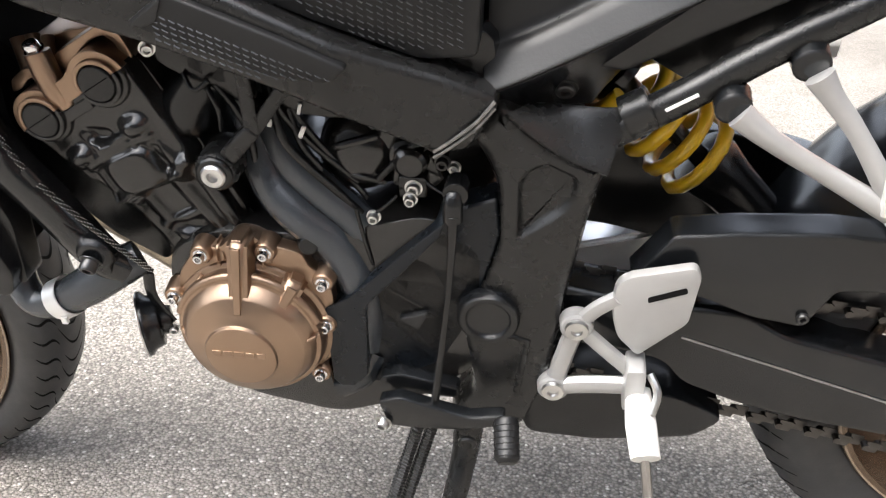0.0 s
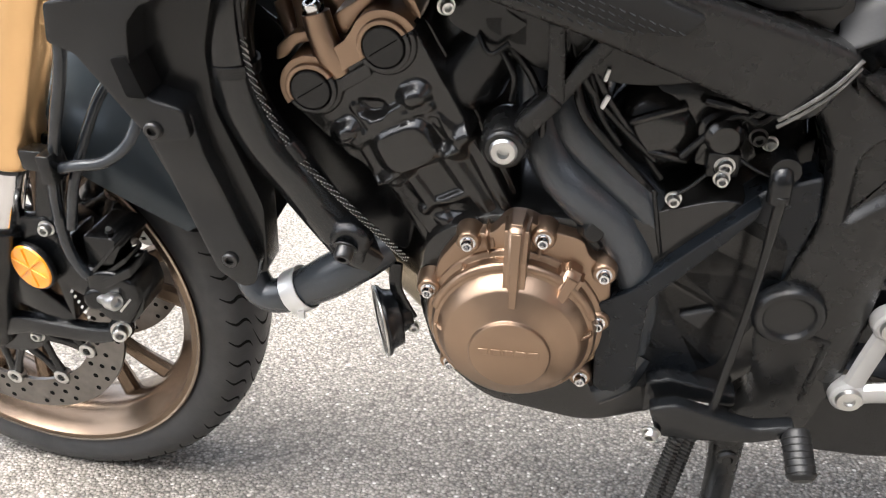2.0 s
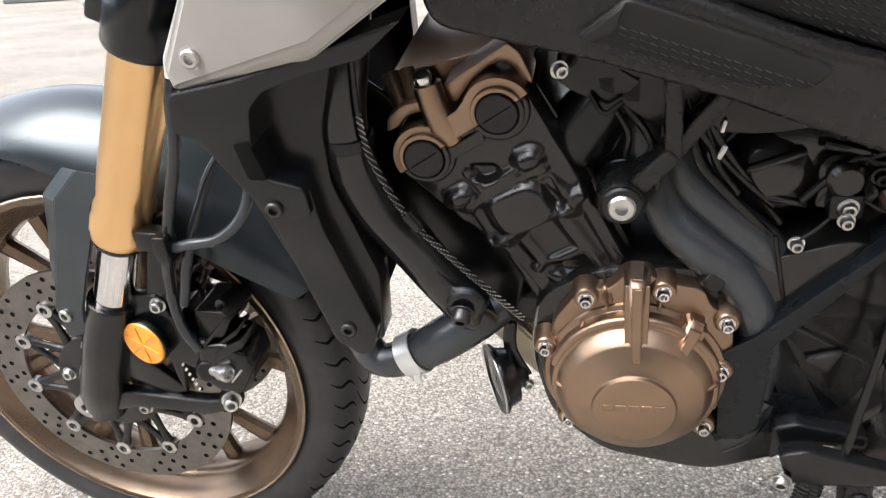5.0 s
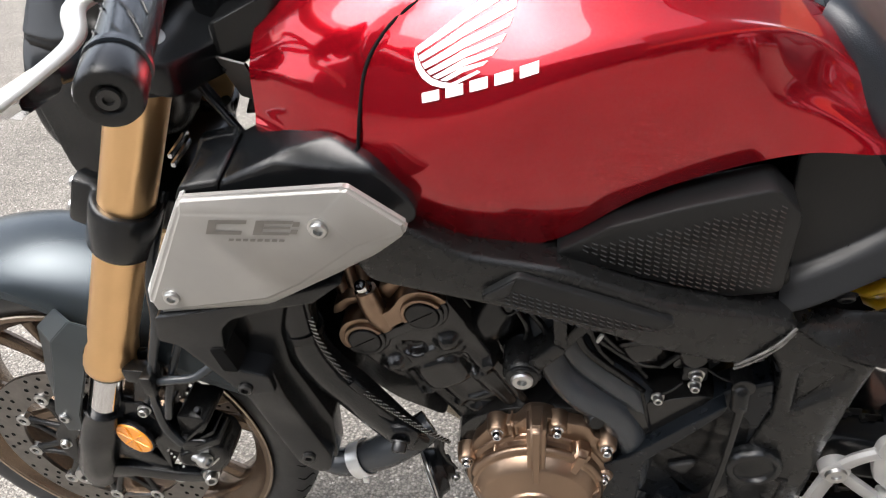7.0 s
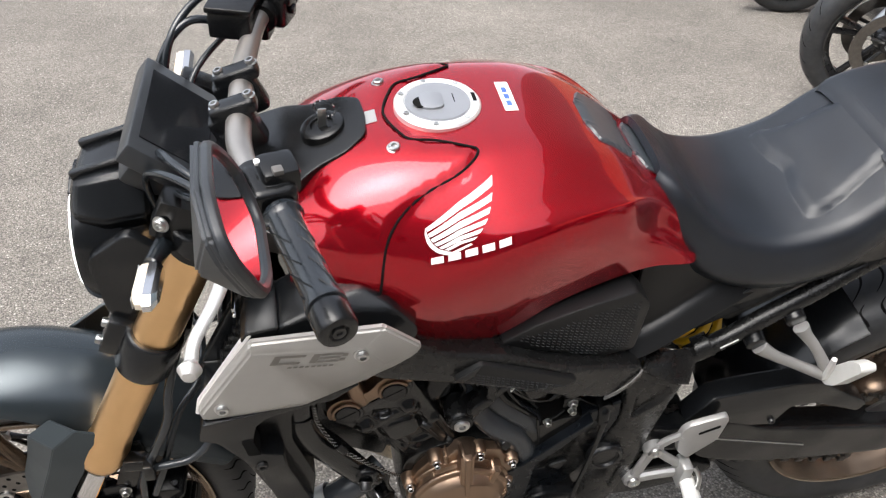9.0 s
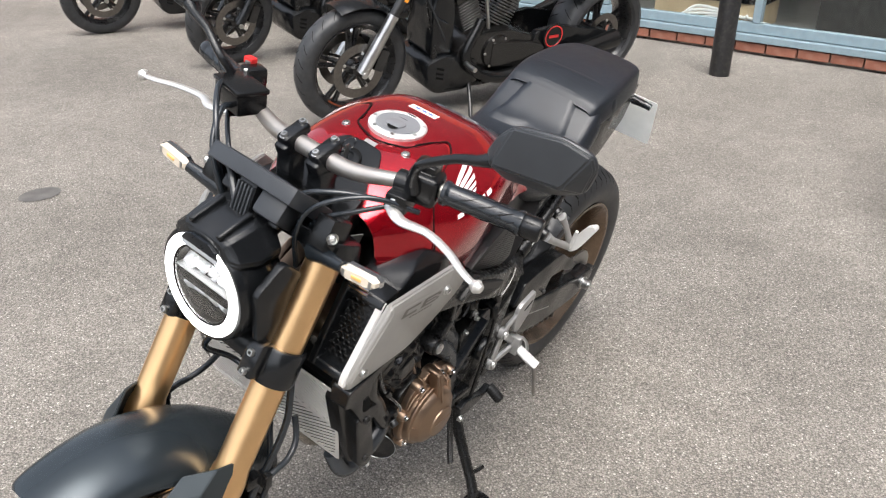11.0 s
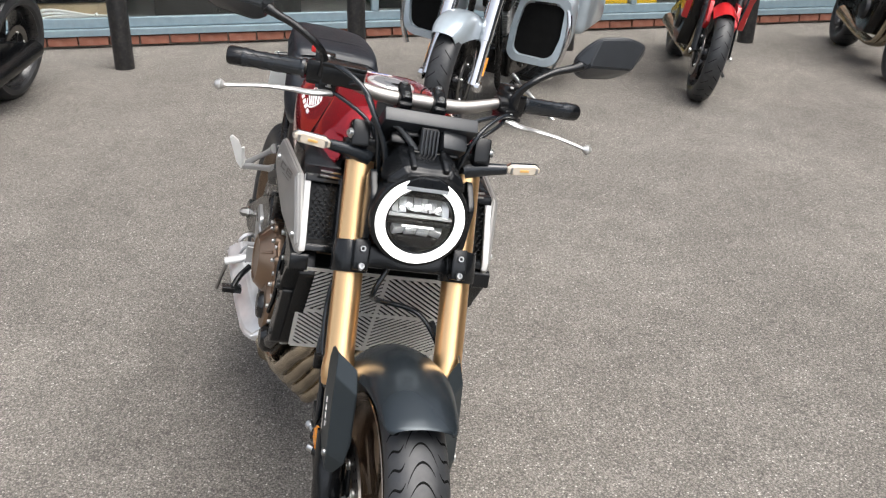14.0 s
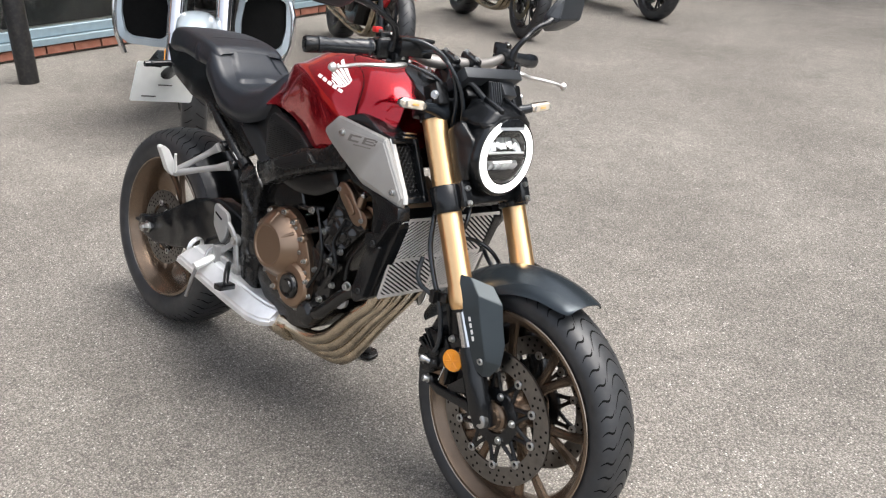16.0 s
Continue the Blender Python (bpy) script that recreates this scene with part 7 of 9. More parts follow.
rib3((0.698, 0.186, 0.407), (0.686, 0.193, 0.404), 0.002, 0.002, 0.003, 0.002)
for k in range(5):
    part("maker_mark_bar", box((0.0085, 0.0012, 0.0062), Matrix.Translation((0.606 + k * 0.0108, 0.2128, 0.400))), BRONZE, alt, side=L)
for x, z in ((0.588, 0.481), (0.651, 0.489), (0.703, 0.458), (0.701, 0.406), (0.552, 0.428), (0.57, 0.345), (0.69, 0.34)):
    part("cover_boss", lathe([(0, 0.0125), (0.018, 0.0105), (0.020, 0.009), (0.020, 0)], (x, 0.150, z), (0, 1, 0), 18), BRONZE, alt, side=L)
    part("cover_bolt", bolt((x, 0.169, z), (0, 1, 0), 0.0054, 0.008), CHROME, alt, side=L)
part("oil_plug", lathe([(0, 0.011), (0.012, 0.010), (0.015, 0.008), (0.015, 0)], (0.688, 0.150, 0.492), (0.3, 1, 0.3), 18), PLASTIC_DARK, engine, side=L)

# ---- hoses ----
h1 = [(0.636, 0.092, 0.642), (0.637, 0.105, 0.613), (0.643, 0.116, 0.578), (0.654, 0.130, 0.544), (0.678, 0.142, 0.519), (0.708, 0.142, 0.490), (0.728, 0.142, 0.452), (0.736, 0.140, 0.405), (0.735, 0.134, 0.36)]
part("coolant_hose", tube(h1, 0.0200, 20, 6), COOLHOSE, bike, "thick black rubber coolant hose", L)
h2 = [(0.650, 0.095, 0.630), (0.660, 0.115, 0.594), (0.677, 0.128, 0.563), (0.703, 0.132, 0.536), (0.733, 0.132, 0.506), (0.751, 0.130, 0.466), (0.757, 0.126, 0.415)]
part("coolant_hose", tube(h2, 0.0185, 20, 6), COOLHOSE, bike, side=L)
rh = [(0.410, 0.128, 0.725), (0.406, 0.145, 0.690), (0.400, 0.155, 0.652), (0.401, 0.158, 0.609), (0.415, 0.158, 0.568), (0.438, 0.158, 0.534), (0.462, 0.158, 0.495), (0.484, 0.158, 0.462), (0.500, 0.152, 0.445)]
part("radiator_hose", tube(rh, [0.019, 0.020, 0.0205, 0.021, 0.021, 0.021, 0.020, 0.0185, 0.017], 24, 6), PIPEBLACK, bike, "black radiator hose and outlet", L)
part("outlet_flange", join(prism([(0.446, 0.505), (0.462, 0.517), (0.500, 0.470), (0.497, 0.452), (0.482, 0.455)], 0.150, 0.176, 0.005, 0.006), lathe([(0, 0.020), (0.010, 0.0185), (0.014, 0.014), (0.014, 0)], (0.486, 0.166, 0.478), (0, 1, 0), 20)), PLASTIC, bike, side=L)
part("outlet_bolt", bolt((0.484, 0.180, 0.474), (-0.1, 1, -0.5), 0.0085, 0.012), DARKMETAL, bike, side=L)
lh = [(0.372, 0.135, 0.440), (0.380, 0.150, 0.410), (0.396, 0.156, 0.396), (0.425, 0.158, 0.405), (0.460, 0.158, 0.426), (0.490, 0.152, 0.444), (0.510, 0.140, 0.452)]
part("lower_radiator_hose", tube(lh, [0.0155, 0.016, 0.016, 0.018, 0.0205, 0.020, 0.018], 20, 6), COOLHOSE, bike, side=L)
w = Vector((0.86, 0, 0.5)).normalized()
part("hose_clamp", join(lathe([(-0.0085, 0.0205), (-0.0085, 0.0218), (0.0085, 0.0218), (0.0085, 0.0205)], (0.428, 0.158, 0.407), w, 28), box((0.006, 0.004, 0.008), Matrix.Translation((0.434, 0.178, 0.394)))), TAPE, bike, "white metal hose clamp", L)
part("hose_band", lathe([(-0.005, 0.0205), (-0.005, 0.0228), (0.005, 0.0228), (0.005, 0.0205)], (0.4005, 0.1565, 0.628), (0.05, 0, 1), 24), PLASTIC_DARK, bike, side=L)
cb = [(0.418, 0.160, 0.730), (0.419, 0.168, 0.690), (0.418, 0.170, 0.654), (0.423, 0.172, 0.617), (0.446, 0.176, 0.567), (0.482, 0.178, 0.524), (0.514, 0.174, 0.485), (0.534, 0.165, 0.455)]
cable = part("sheathed_cable", tube(cb, 0.0022, 10, 5), PLASTIC_DARK, bike, "thin black cable in a spiral sheath", L)
line = catmull(cb[2:], 70)
coil = [p + Vector((0.0020 * math.cos(i * 1.9), 0.0021 * math.sin(i * 1.9), 0.0012 * math.cos(i * 1.9))) for i, p in enumerate(line)]
part("spiral_sheath", tube(coil, 0.0007, 5, 1, smooth_line=False), STEEL, cable, side=L)
part("cable_sleeve", tube([(0.446, 0.176, 0.570), (0.456, 0.177, 0.556)], 0.0065, 10, 1), PLASTIC_DARK, cable, side=L)
# horn
horn = part("horn", lathe([(-0.022, 0.0), (-0.022, 0.013), (-0.012, 0.016), (-0.010, 0.026), (0.000, 0.029), (0.004, 0.034), (0.007, 0.034), (0.008, 0.031), (0.006, 0.026), (0.008, 0.014), (0.008, 0)], (0.508, 0.150, 0.374), (-0.90, 0.42, -0.05), 32), PLASTIC, bike, "round black horn", L)
part("horn_rim", lathe([(0.0065, 0.0345), (0.0075, 0.035), (0.0085, 0.0345), (0.0075, 0.0337), (0.0065, 0.0345)], (0.508, 0.150, 0.374), (-0.90, 0.42, -0.05), 40), STEEL, horn, side=L)
part("horn_bracket", tube([(0.520, 0.150, 0.44), (0.518, 0.150, 0.41), (0.530, 0.146, 0.375)], 0.006, 8, 3, flat=0.4, flat_way=(0, 1, 0)), PLASTIC_DARK, horn, side=L)
part("horn_bolt", bolt((0.532, 0.150, 0.368), (0.3, 1, 0), 0.005, 0.006), STEEL, horn, side=L)

# engine mount bracket
def bar_poly(p, q, w0, w1):
    d = Vector((q[0] - p[0], q[1] - p[1])).normalized()
    n = Vector((-d.y, d.x))
    return [(p[0] - n.x * w0, p[1] - n.y * w0), (p[0] + n.x * w0, p[1] + n.y * w0), (q[0] + n.x * w1, q[1] + n.y * w1), (q[0] - n.x * w1, q[1] - n.y * w1)]
mb = lathe([(0.128, 0), (0.128, 0.0205), (0.162, 0.0195), (0.166, 0.0165), (0.166, 0)], (0.617, 0, 0.570), (0, 1, 0), 26)
mount = part("engine_mount", mb, FRAME, bike, "black engine mount bracket", L)
for p_, q_, w0, w1, y1 in (((0.629, 0.584), (0.656, 0.612), 0.0080, 0.0070, 0.1655), ((0.6555, 0.608), (0.6535, 0.672), 0.0068, 0.006, 0.164), ((0.656, 0.611), (0.692, 0.658), 0.0062, 0.006, 0.1625)):
    part("mount_arm", prism(bar_poly(p_, q_, w0, w1), 0.136, y1, 0.005, 0.003, 2), FRAME, mount, side=L)
part("mount_ring", lathe([(0, 0.0165), (0.004, 0.0165), (0.006, 0.0145), (0.006, 0.010)], (0.617, 0.164, 0.570), (0, 1, 0), 28), PLASTIC_DARK, mount, side=L)
part("mount_bolt", lathe([(0, 0.0112), (0.006, 0.0112), (0.008, 0.0095), (0.008, 0.005), (0.003, 0.0045), (0.003, 0)], (0.617, 0.166, 0.570), (0, 1, 0), 24), STEEL, mount, side=L)

# front sprocket cover: a faceted black plate
spc = [(0.698, 0.424), (0.724, 0.438), (0.745, 0.452), (0.774, 0.490), (0.820, 0.535), (0.862, 0.551), (0.866, 0.513), (0.852, 0.455), (0.836, 0.40), (0.812, 0.352), (0.752, 0.316), (0.715, 0.312), (0.700, 0.325), (0.697, 0.38)]
sp = part("sprocket_cover", prism(spc, 0.120, 0.150, 0.006, 0.004, 1), COVERBLACK, engine, "faceted blue-black sprocket cover", L)
part("cover_ridge", prism([(0.700, 0.424), (0.726, 0.440), (0.776, 0.492), (0.818, 0.533), (0.815, 0.520), (0.775, 0.470), (0.742, 0.432), (0.738, 0.34), (0.716, 0.316), (0.702, 0.33)], 0.148, 0.166, 0.006, 0.004, 1), COVERBLACK, sp, side=L)
part("cover_web", prism([(0.790, 0.395), (0.800, 0.42), (0.770, 0.41)], 0.148, 0.156, 0.002, 0.003), PLASTIC, sp, side=L)
for x, z in ((0.752, 0.525), (0.786, 0.546)):
    part("cover_screw", bolt((x, 0.150, z), (0, 1, 0), 0.0054, 0.008), STEEL, sp, side=L)
# crankcase end parts behind the hoses
part("starter_cover", join(lathe([(0, 0.045), (0.020, 0.043), (0.030, 0.030), (0.034, 0.012), (0.034, 0)], (0.755, 0.090, 0.580), (0, 1, 0), 32), prism([(0.69, 0.54), (0.70, 0.60), (0.78, 0.615), (0.85, 0.60), (0.86, 0.55), (0.80, 0.53)], 0.04, 0.095, 0.01, 0.01)), ENGINE, engine, side=L)
part("shift_boss", join(lathe([(0, 0.016), (0.03, 0.015), (0.034, 0.011), (0.034, 0)], (0.785, 0.110, 0.575), (0, 1, 0), 20), prism([(0.765, 0.545), (0.77, 0.575), (0.80, 0.582), (0.815, 0.555), (0.80, 0.54)], 0.10, 0.130, 0.005, 0.006)), ENGINE, engine, side=L)
part("shift_bolt", bolt((0.812, 0.128, 0.572), (0, 1, 0), 0.006, 0.008), DARKMETAL, engine, side=L)
part("air_box", prism([(0.56, 0.66), (0.59, 0.72), (0.86, 0.70), (0.86, 0.63), (0.72, 0.61), (0.64, 0.62)], -0.14, 0.14, 0.015, 0.02, 2, both=True), PLASTIC_DARK, bike)
part("throttle_body", join(lathe([(-0.035, 0.0), (-0.035, 0.026), (-0.015, 0.030), (0.02, 0.024), (0.05, 0.027), (0.05, 0)], (0.595, 0.115, 0.625), (0.55, 0, 0.83), 24), box((0.04, 0.03, 0.03), Matrix.Translation((0.615, 0.125, 0.655)), 0.005)), PLASTIC_DARK, engine, side=L)
part("fuel_rail_bolt", bolt((0.571, 0.148, 0.676), (0.4, 1, 0), 0.0056, 0.008), STEEL, engine, side=L)
for pts in ([(0.66, 0.135, 0.66), (0.675, 0.140, 0.62), (0.70, 0.136, 0.585), (0.735, 0.13, 0.548)], [(0.672, 0.13, 0.655), (0.69, 0.136, 0.61), (0.722, 0.13, 0.56), (0.742, 0.128, 0.53)], [(0.60, 0.13, 0.66), (0.64, 0.14, 0.61), (0.645, 0.135, 0.54)], [(0.83, 0.12, 0.60), (0.81, 0.13, 0.585), (0.79, 0.135, 0.592), (0.755, 0.135, 0.555)]):
    part("wiring", tube(pts, 0.0035, 8, 5), PLASTIC_DARK, bike, side=L)
part("wire_tag", box((0.004, 0.003, 0.012), Matrix.Translation((0.692, 0.142, 0.602)) @ Matrix.Rotation(radians(25), 4, "Y"), 0.001), WHITE, bike, side=L)

# starter terminal, clips, wires and connectors in the hollow over the sprocket cover
part("terminal_boss", lathe([(-0.03, 0), (-0.03, 0.014), (0.0, 0.0155), (0.004, 0.0150), (0.006, 0.011), (0.012, 0.010), (0.013, 0)], (0.780, 0.128, 0.578), (0.1, 1, 0.1), 24), ENGINE, engine, "black terminal cap", L)
part("bolt_block", box((0.026, 0.020, 0.022), Matrix.Translation((0.787, 0.134, 0.553)), 0.004), PLASTIC_DARK, engine, side=L)
part("block_bolt", bolt((0.788, 0.143, 0.553), (0, 1, 0), 0.0066, 0.007), STEEL, engine, side=L)
part("side_bolt", bolt((0.822, 0.126, 0.566), (0, 1, 0), 0.0052, 0.006), STEEL, engine, side=L)
part("case_dome", lathe([(0, 0.040), (0.018, 0.037), (0.030, 0.024), (0.034, 0.010), (0.034, 0)], (0.735, 0.100, 0.570), (0, 1, 0.15), 32), ENGINE, engine, side=L)
for a, b, w_ in (((0.705, 0.575), (0.755, 0.595), 0.004), ((0.720, 0.555), (0.760, 0.548), 0.0035), ((0.770, 0.600), (0.805, 0.590), 0.0045)):
    part("casting_rib", tube([(a[0], 0.126, a[1]), ((a[0] + b[0]) / 2, 0.134, (a[1] + b[1]) / 2 + 0.004), (b[0], 0.128, b[1])], w_, 8, 3), ENGINE, engine, side=L)
for pts, r_ in (([(0.668, 0.140, 0.624), (0.676, 0.146, 0.596), (0.694, 0.146, 0.572), (0.716, 0.142, 0.546), (0.738, 0.140, 0.520)], 0.0042), ([(0.680, 0.136, 0.622), (0.690, 0.142, 0.590), (0.706, 0.142, 0.566)], 0.0032),
                ([(0.752, 0.150, 0.527), (0.764, 0.152, 0.538), (0.774, 0.150, 0.548)], 0.0016), ([(0.736, 0.150, 0.532), (0.742, 0.152, 0.500), (0.748, 0.150, 0.470)], 0.0020), ([(0.796, 0.140, 0.560), (0.812, 0.146, 0.552), (0.828, 0.150, 0.548)], 0.0016),
                ([(0.786, 0.132, 0.574), (0.806, 0.136, 0.596), (0.822, 0.134, 0.606)], 0.0014), ([(0.612, 0.140, 0.640), (0.622, 0.146, 0.622), (0.620, 0.142, 0.600)], 0.0028), ([(0.594, 0.140, 0.652), (0.604, 0.148, 0.640), (0.618, 0.146, 0.648)], 0.0022)):
    part("wiring", tube(pts, r_, 8, 5), PLASTIC_DARK, bike, side=L)
for x, y, z, sz in ((0.664, 0.140, 0.610, (0.004, 0.003, 0.011)), (0.692, 0.142, 0.624, (0.003, 0.003, 0.010)), (0.640, 0.130, 0.664, (0.004, 0.003, 0.007))):
    part("wire_tag", box(sz, Matrix.Translation((x, y, z)) @ Matrix.Rotation(radians(14), 4, "Y"), 0.001), TAPE, bike, side=L)
# hose stub with a steel spring clip under the sprocket cover
part("hose_stub", tube([(0.742, 0.138, 0.352), (0.726, 0.148, 0.326), (0.704, 0.152, 0.312)], [0.016, 0.017, 0.0165], 18, 4), HOSE, bike, side=L)

# gear shift linkage
part("shift_arm", join(tube([(0.828, 0.150, 0.566), (0.826, 0.168, 0.560), (0.826, 0.172, 0.540)], 0.009, 10, 3), lathe([(-0.01, 0.011), (0.01, 0.011), (0.01, 0)], (0.828, 0.160, 0.565), (0, 1, 0), 18)), PLASTIC_DARK, bike, side=L)
part("shift_rod", tube([(0.827, 0.176, 0.548), (0.822, 0.178, 0.46), (0.806, 0.182, 0.305)], [0.0050, 0.0030, 0.0045], 10, 4), PLASTIC_DARK, bike, "thin black gear shift rod", L)
sl = join(prism([(0.752, 0.330), (0.775, 0.338), (0.800, 0.330), (0.845, 0.318), (0.878, 0.325), (0.880, 0.312), (0.845, 0.300), (0.790, 0.296), (0.762, 0.298)], 0.178, 0.192, 0.004, 0.005), prism([(0.75, 0.30), (0.75, 0.338), (0.77, 0.345), (0.83, 0.332), (0.83, 0.318), (0.775, 0.322)], 0.150, 0.166, 0.004, 0.004))
lever = part("gear_lever", sl, PLASTIC, bike, "black gear shift lever with rubber tip", L)
part("lever_rubber", lathe([(0, 0), (0, 0.012), (0.006, 0.0125), (0.040, 0.0125), (0.044, 0.009), (0.044, 0)], (0.880, 0.186, 0.316), (0.1, 0.85, -0.5), 18), MATTE, lever, side=L)
for k in range(6):
    o = Vector((0.880, 0.186, 0.316)) + Vector((0.1, 0.85, -0.5)).normalized() * (0.008 + 0.006 * k)
    part("rubber_rib", lathe([(-0.0012, 0.0120), (0, 0.0134), (0.0012, 0.0120)], o, (0.1, 0.85, -0.5), 18), MATTE, lever, side=L)
part("lever_bolt", bolt((0.757, 0.192, 0.303), (-0.2, 1, -0.2), 0.0072, 0.008), STEEL, lever, side=L)
part("rod_joint", lathe([(-0.006, 0.009), (0.010, 0.009), (0.010, 0)], (0.804, 0.180, 0.315), (0, 1, 0), 16), PLASTIC_DARK, lever, side=L)

# rider pegs
for s in (L, R):
    # bracket ring: struts between the two bolts, the peg and the heel guard
    st = [tube([(0.924, 0.157, 0.339), (0.932, 0.157, 0.380), (0.941, 0.157, 0.421)], 0.0095, 8, 3, flat=0.7, flat_way=(0, 1, 0)),
          tube([(0.941, 0.157, 0.421), (0.958, 0.160, 0.445), (0.975, 0.164, 0.462)], 0.0085, 8, 3, flat=0.7, flat_way=(0, 1, 0)),
          tube([(0.941, 0.157, 0.421), (0.970, 0.160, 0.395), (0.998, 0.164, 0.372)], 0.0085, 8, 3, flat=0.7, flat_way=(0, 1, 0)),
          tube([(0.924, 0.157, 0.339), (0.96, 0.160, 0.348), (0.998, 0.164, 0.355)], 0.0105, 8, 3, flat=0.7, flat_way=(0, 1, 0)),
          prism([(0.990, 0.340), (0.990, 0.392), (1.008, 0.392), (1.010, 0.345)], 0.155, 0.185, 0.004, 0.004)]
    hgr = part("rider_peg_bracket", st[4], ALU, bike, "silver cast rider peg bracket", s)
    for strut in st[:4]:
        part("strut", strut, ALU, hgr, side=s)
    heel = prism([(0.970, 0.462), (0.972, 0.480), (0.982, 0.489), (1.038, 0.504), (1.044, 0.492), (1.040, 0.440), (0.999, 0.396), (0.978, 0.418), (0.972, 0.44)], 0.158, 0.168, 0.004, 0.006)
    part("heel_guard", heel, ALU, hgr, side=s)
    # black patch on the guard in place of the slot's shade
    part("heel_slot", prism([(1.000, 0.468), (1.032, 0.482), (1.034, 0.476), (1.001, 0.462)], 0.166, 0.1686, 0, 0.002), RECESS_BLACK, hgr, side=s)
    for x, z in ((0.941, 0.421), (0.924, 0.339)):
        part("bracket_boss", lathe([(0, 0.0165), (0.012, 0.0155), (0.014, 0.013), (0.014, 0)], (x, 0.150, z), (0, 1, 0), 24), ALU, hgr, side=s)
        part("bracket_bolt", lathe([(0, 0.0115), (0.005, 0.0105), (0.005, 0.0055), (0.002, 0.005), (0.002, 0)], (x, 0.163, z), (0, 1, 0), 20), STEEL, hgr, side=s)
    pegw = [(1.004, 0.174, 0.360), (1.007, 0.205, 0.345), (1.011, 0.236, 0.333)]
    part("foot_peg", tube(pegw, [0.0120, 0.0150, 0.0140], 12, 3, flat=0.7, flat_way=(0, 0, 1)), PEN, hgr, "worn silver foot peg", s)
    part("peg_feeler", tube([(1.011, 0.230, 0.328), (1.018, 0.238, 0.290), (1.027, 0.246, 0.240)], 0.0052, 8, 2), DULLSTEEL, hgr, side=s)
    part("peg_spring", tube([(1.012, 0.178, 0.385), (1.020, 0.190, 0.372), (1.016, 0.200, 0.355)], 0.004, 8, 3), STEEL, hgr, side=s)

# side stand and its springs
std = tube([(0.838, 0.130, 0.255), (0.835, 0.150, 0.215), (0.820, 0.205, 0.145), (0.806, 0.250, 0.092), (0.797, 0.268, 0.064)], [0.018, 0.0145, 0.0125, 0.0125, 0.013], 14, 4)
stand = part("side_stand", std, FRAME, bike, "black side stand folded out", L)
part("stand_foot", prism([(0.770, 0.250), (0.765, 0.285), (0.79, 0.30), (0.83, 0.295), (0.835, 0.255), (0.80, 0.245)], 0.052, 0.062, 0.003, 0.008, axis="z", warp=lambda q: (q.x, q.y, q.z + (q.y - 0.27) * 0.23)), FRAME, stand, side=L)
part("stand_tang", tube([(0.812, 0.232, 0.110), (0.835, 0.240, 0.108), (0.858, 0.244, 0.108)], 0.005, 8, 2), FRAME, stand, side=L)
part("stand_pivot", bolt((0.838, 0.146, 0.236), (0, 1, 0), 0.011, 0.010), DARKMETAL, stand, side=L)
for k in range(2):
    o = Vector((0.802 - k * 0.016, 0.145 + 0.012 * k, 0.262))
    e = o + Vector((-0.030, 0.045, -0.095))
    w = (e - o).normalized()
    u, v, _ = axes_for(w)
    ln = (e - o).length
    pts = [o + w * ln * i / 200 + (u * math.cos(i * 0.9) + v * math.sin(i * 0.9)) * 0.0056 for i in range(201)]
    part("stand_spring", tube(pts, 0.0019, 6, 1, smooth_line=False), DARKMETAL, stand, side=L)
part("belly_tray", prism([(0.885, 0.275), (0.92, 0.30), (1.05, 0.30), (1.11, 0.272), (1.08, 0.240), (0.98, 0.222), (0.90, 0.225)], -0.12, 0.10, 0.012, 0.015, 2, both=True), PLASTIC, bike, "black plastic undertray")

# ---- right side covers ----
C1 = Vector((0.745, 0.0, 0.470))
clu = part("clutch_cover", lathe([(0.140, 0), (0.140, 0.092), (0.158, 0.092), (0.164, 0.088), (0.170, 0.085), (0.1965, 0.060), (0.1985, 0.057), (0.1985, 0.052), (0.1955, 0.049), (0.1955, 0)], C1, (0, 1, 0), 56), BRONZE, engine, "round bronze clutch cover", R, 30)
part("cover_flange", prism([(0.764, 0.566), (0.717, 0.574), (0.680, 0.560), (0.652, 0.530), (0.630, 0.507), (0.610, 0.462), (0.597, 0.414), (0.611, 0.366), (0.664, 0.342), (0.726, 0.346), (0.782, 0.375), (0.80, 0.414)], 0.140, 0.164, 0.005, 0.010, 2), BRONZE, clu, side=R)
for x, z in ((0.646, 0.512), (0.624, 0.460), (0.608, 0.411), (0.668, 0.352), (0.738, 0.358), (0.722, 0.562), (0.682, 0.546)):
    part("cover_boss", lathe([(0, 0.0120), (0.012, 0.0105), (0.014, 0.009), (0.014, 0)], (x, 0.156, z), (0, 1, 0), 18), BRONZE, clu, side=R)
    part("cover_bolt", bolt((x, 0.169, z), (0, 1, 0), 0.0056, 0.009), STEEL, clu, side=R)
for k in range(9):
    a = 2 * math.pi * k / 9 + 0.3
    o = C1 + Vector((0.092 * math.cos(a), 0.148, 0.092 * math.sin(a)))
    part("cover_boss", lathe([(-0.006, 0.012), (0.012, 0.0105), (0.012, 0)], o, (0, 1, 0), 14), BRONZE, clu)
    part("cover_bolt", bolt(o + Vector((0, 0.011, 0)), (0, 1, 0), 0.0062, 0.009), STEEL, clu)
for k in range(3):
    a = radians(35 + k * 55)
    part("cover_web", tube([C1 + Vector((0.060 * math.cos(a), 0.1935, 0.060 * math.sin(a))), C1 + Vector((0.084 * math.cos(a), 0.1690, 0.084 * math.sin(a)))], [0.0030, 0.0050], 8, 1), BRONZE, clu)
C2 = Vector((0.662, 0.0, 0.385))
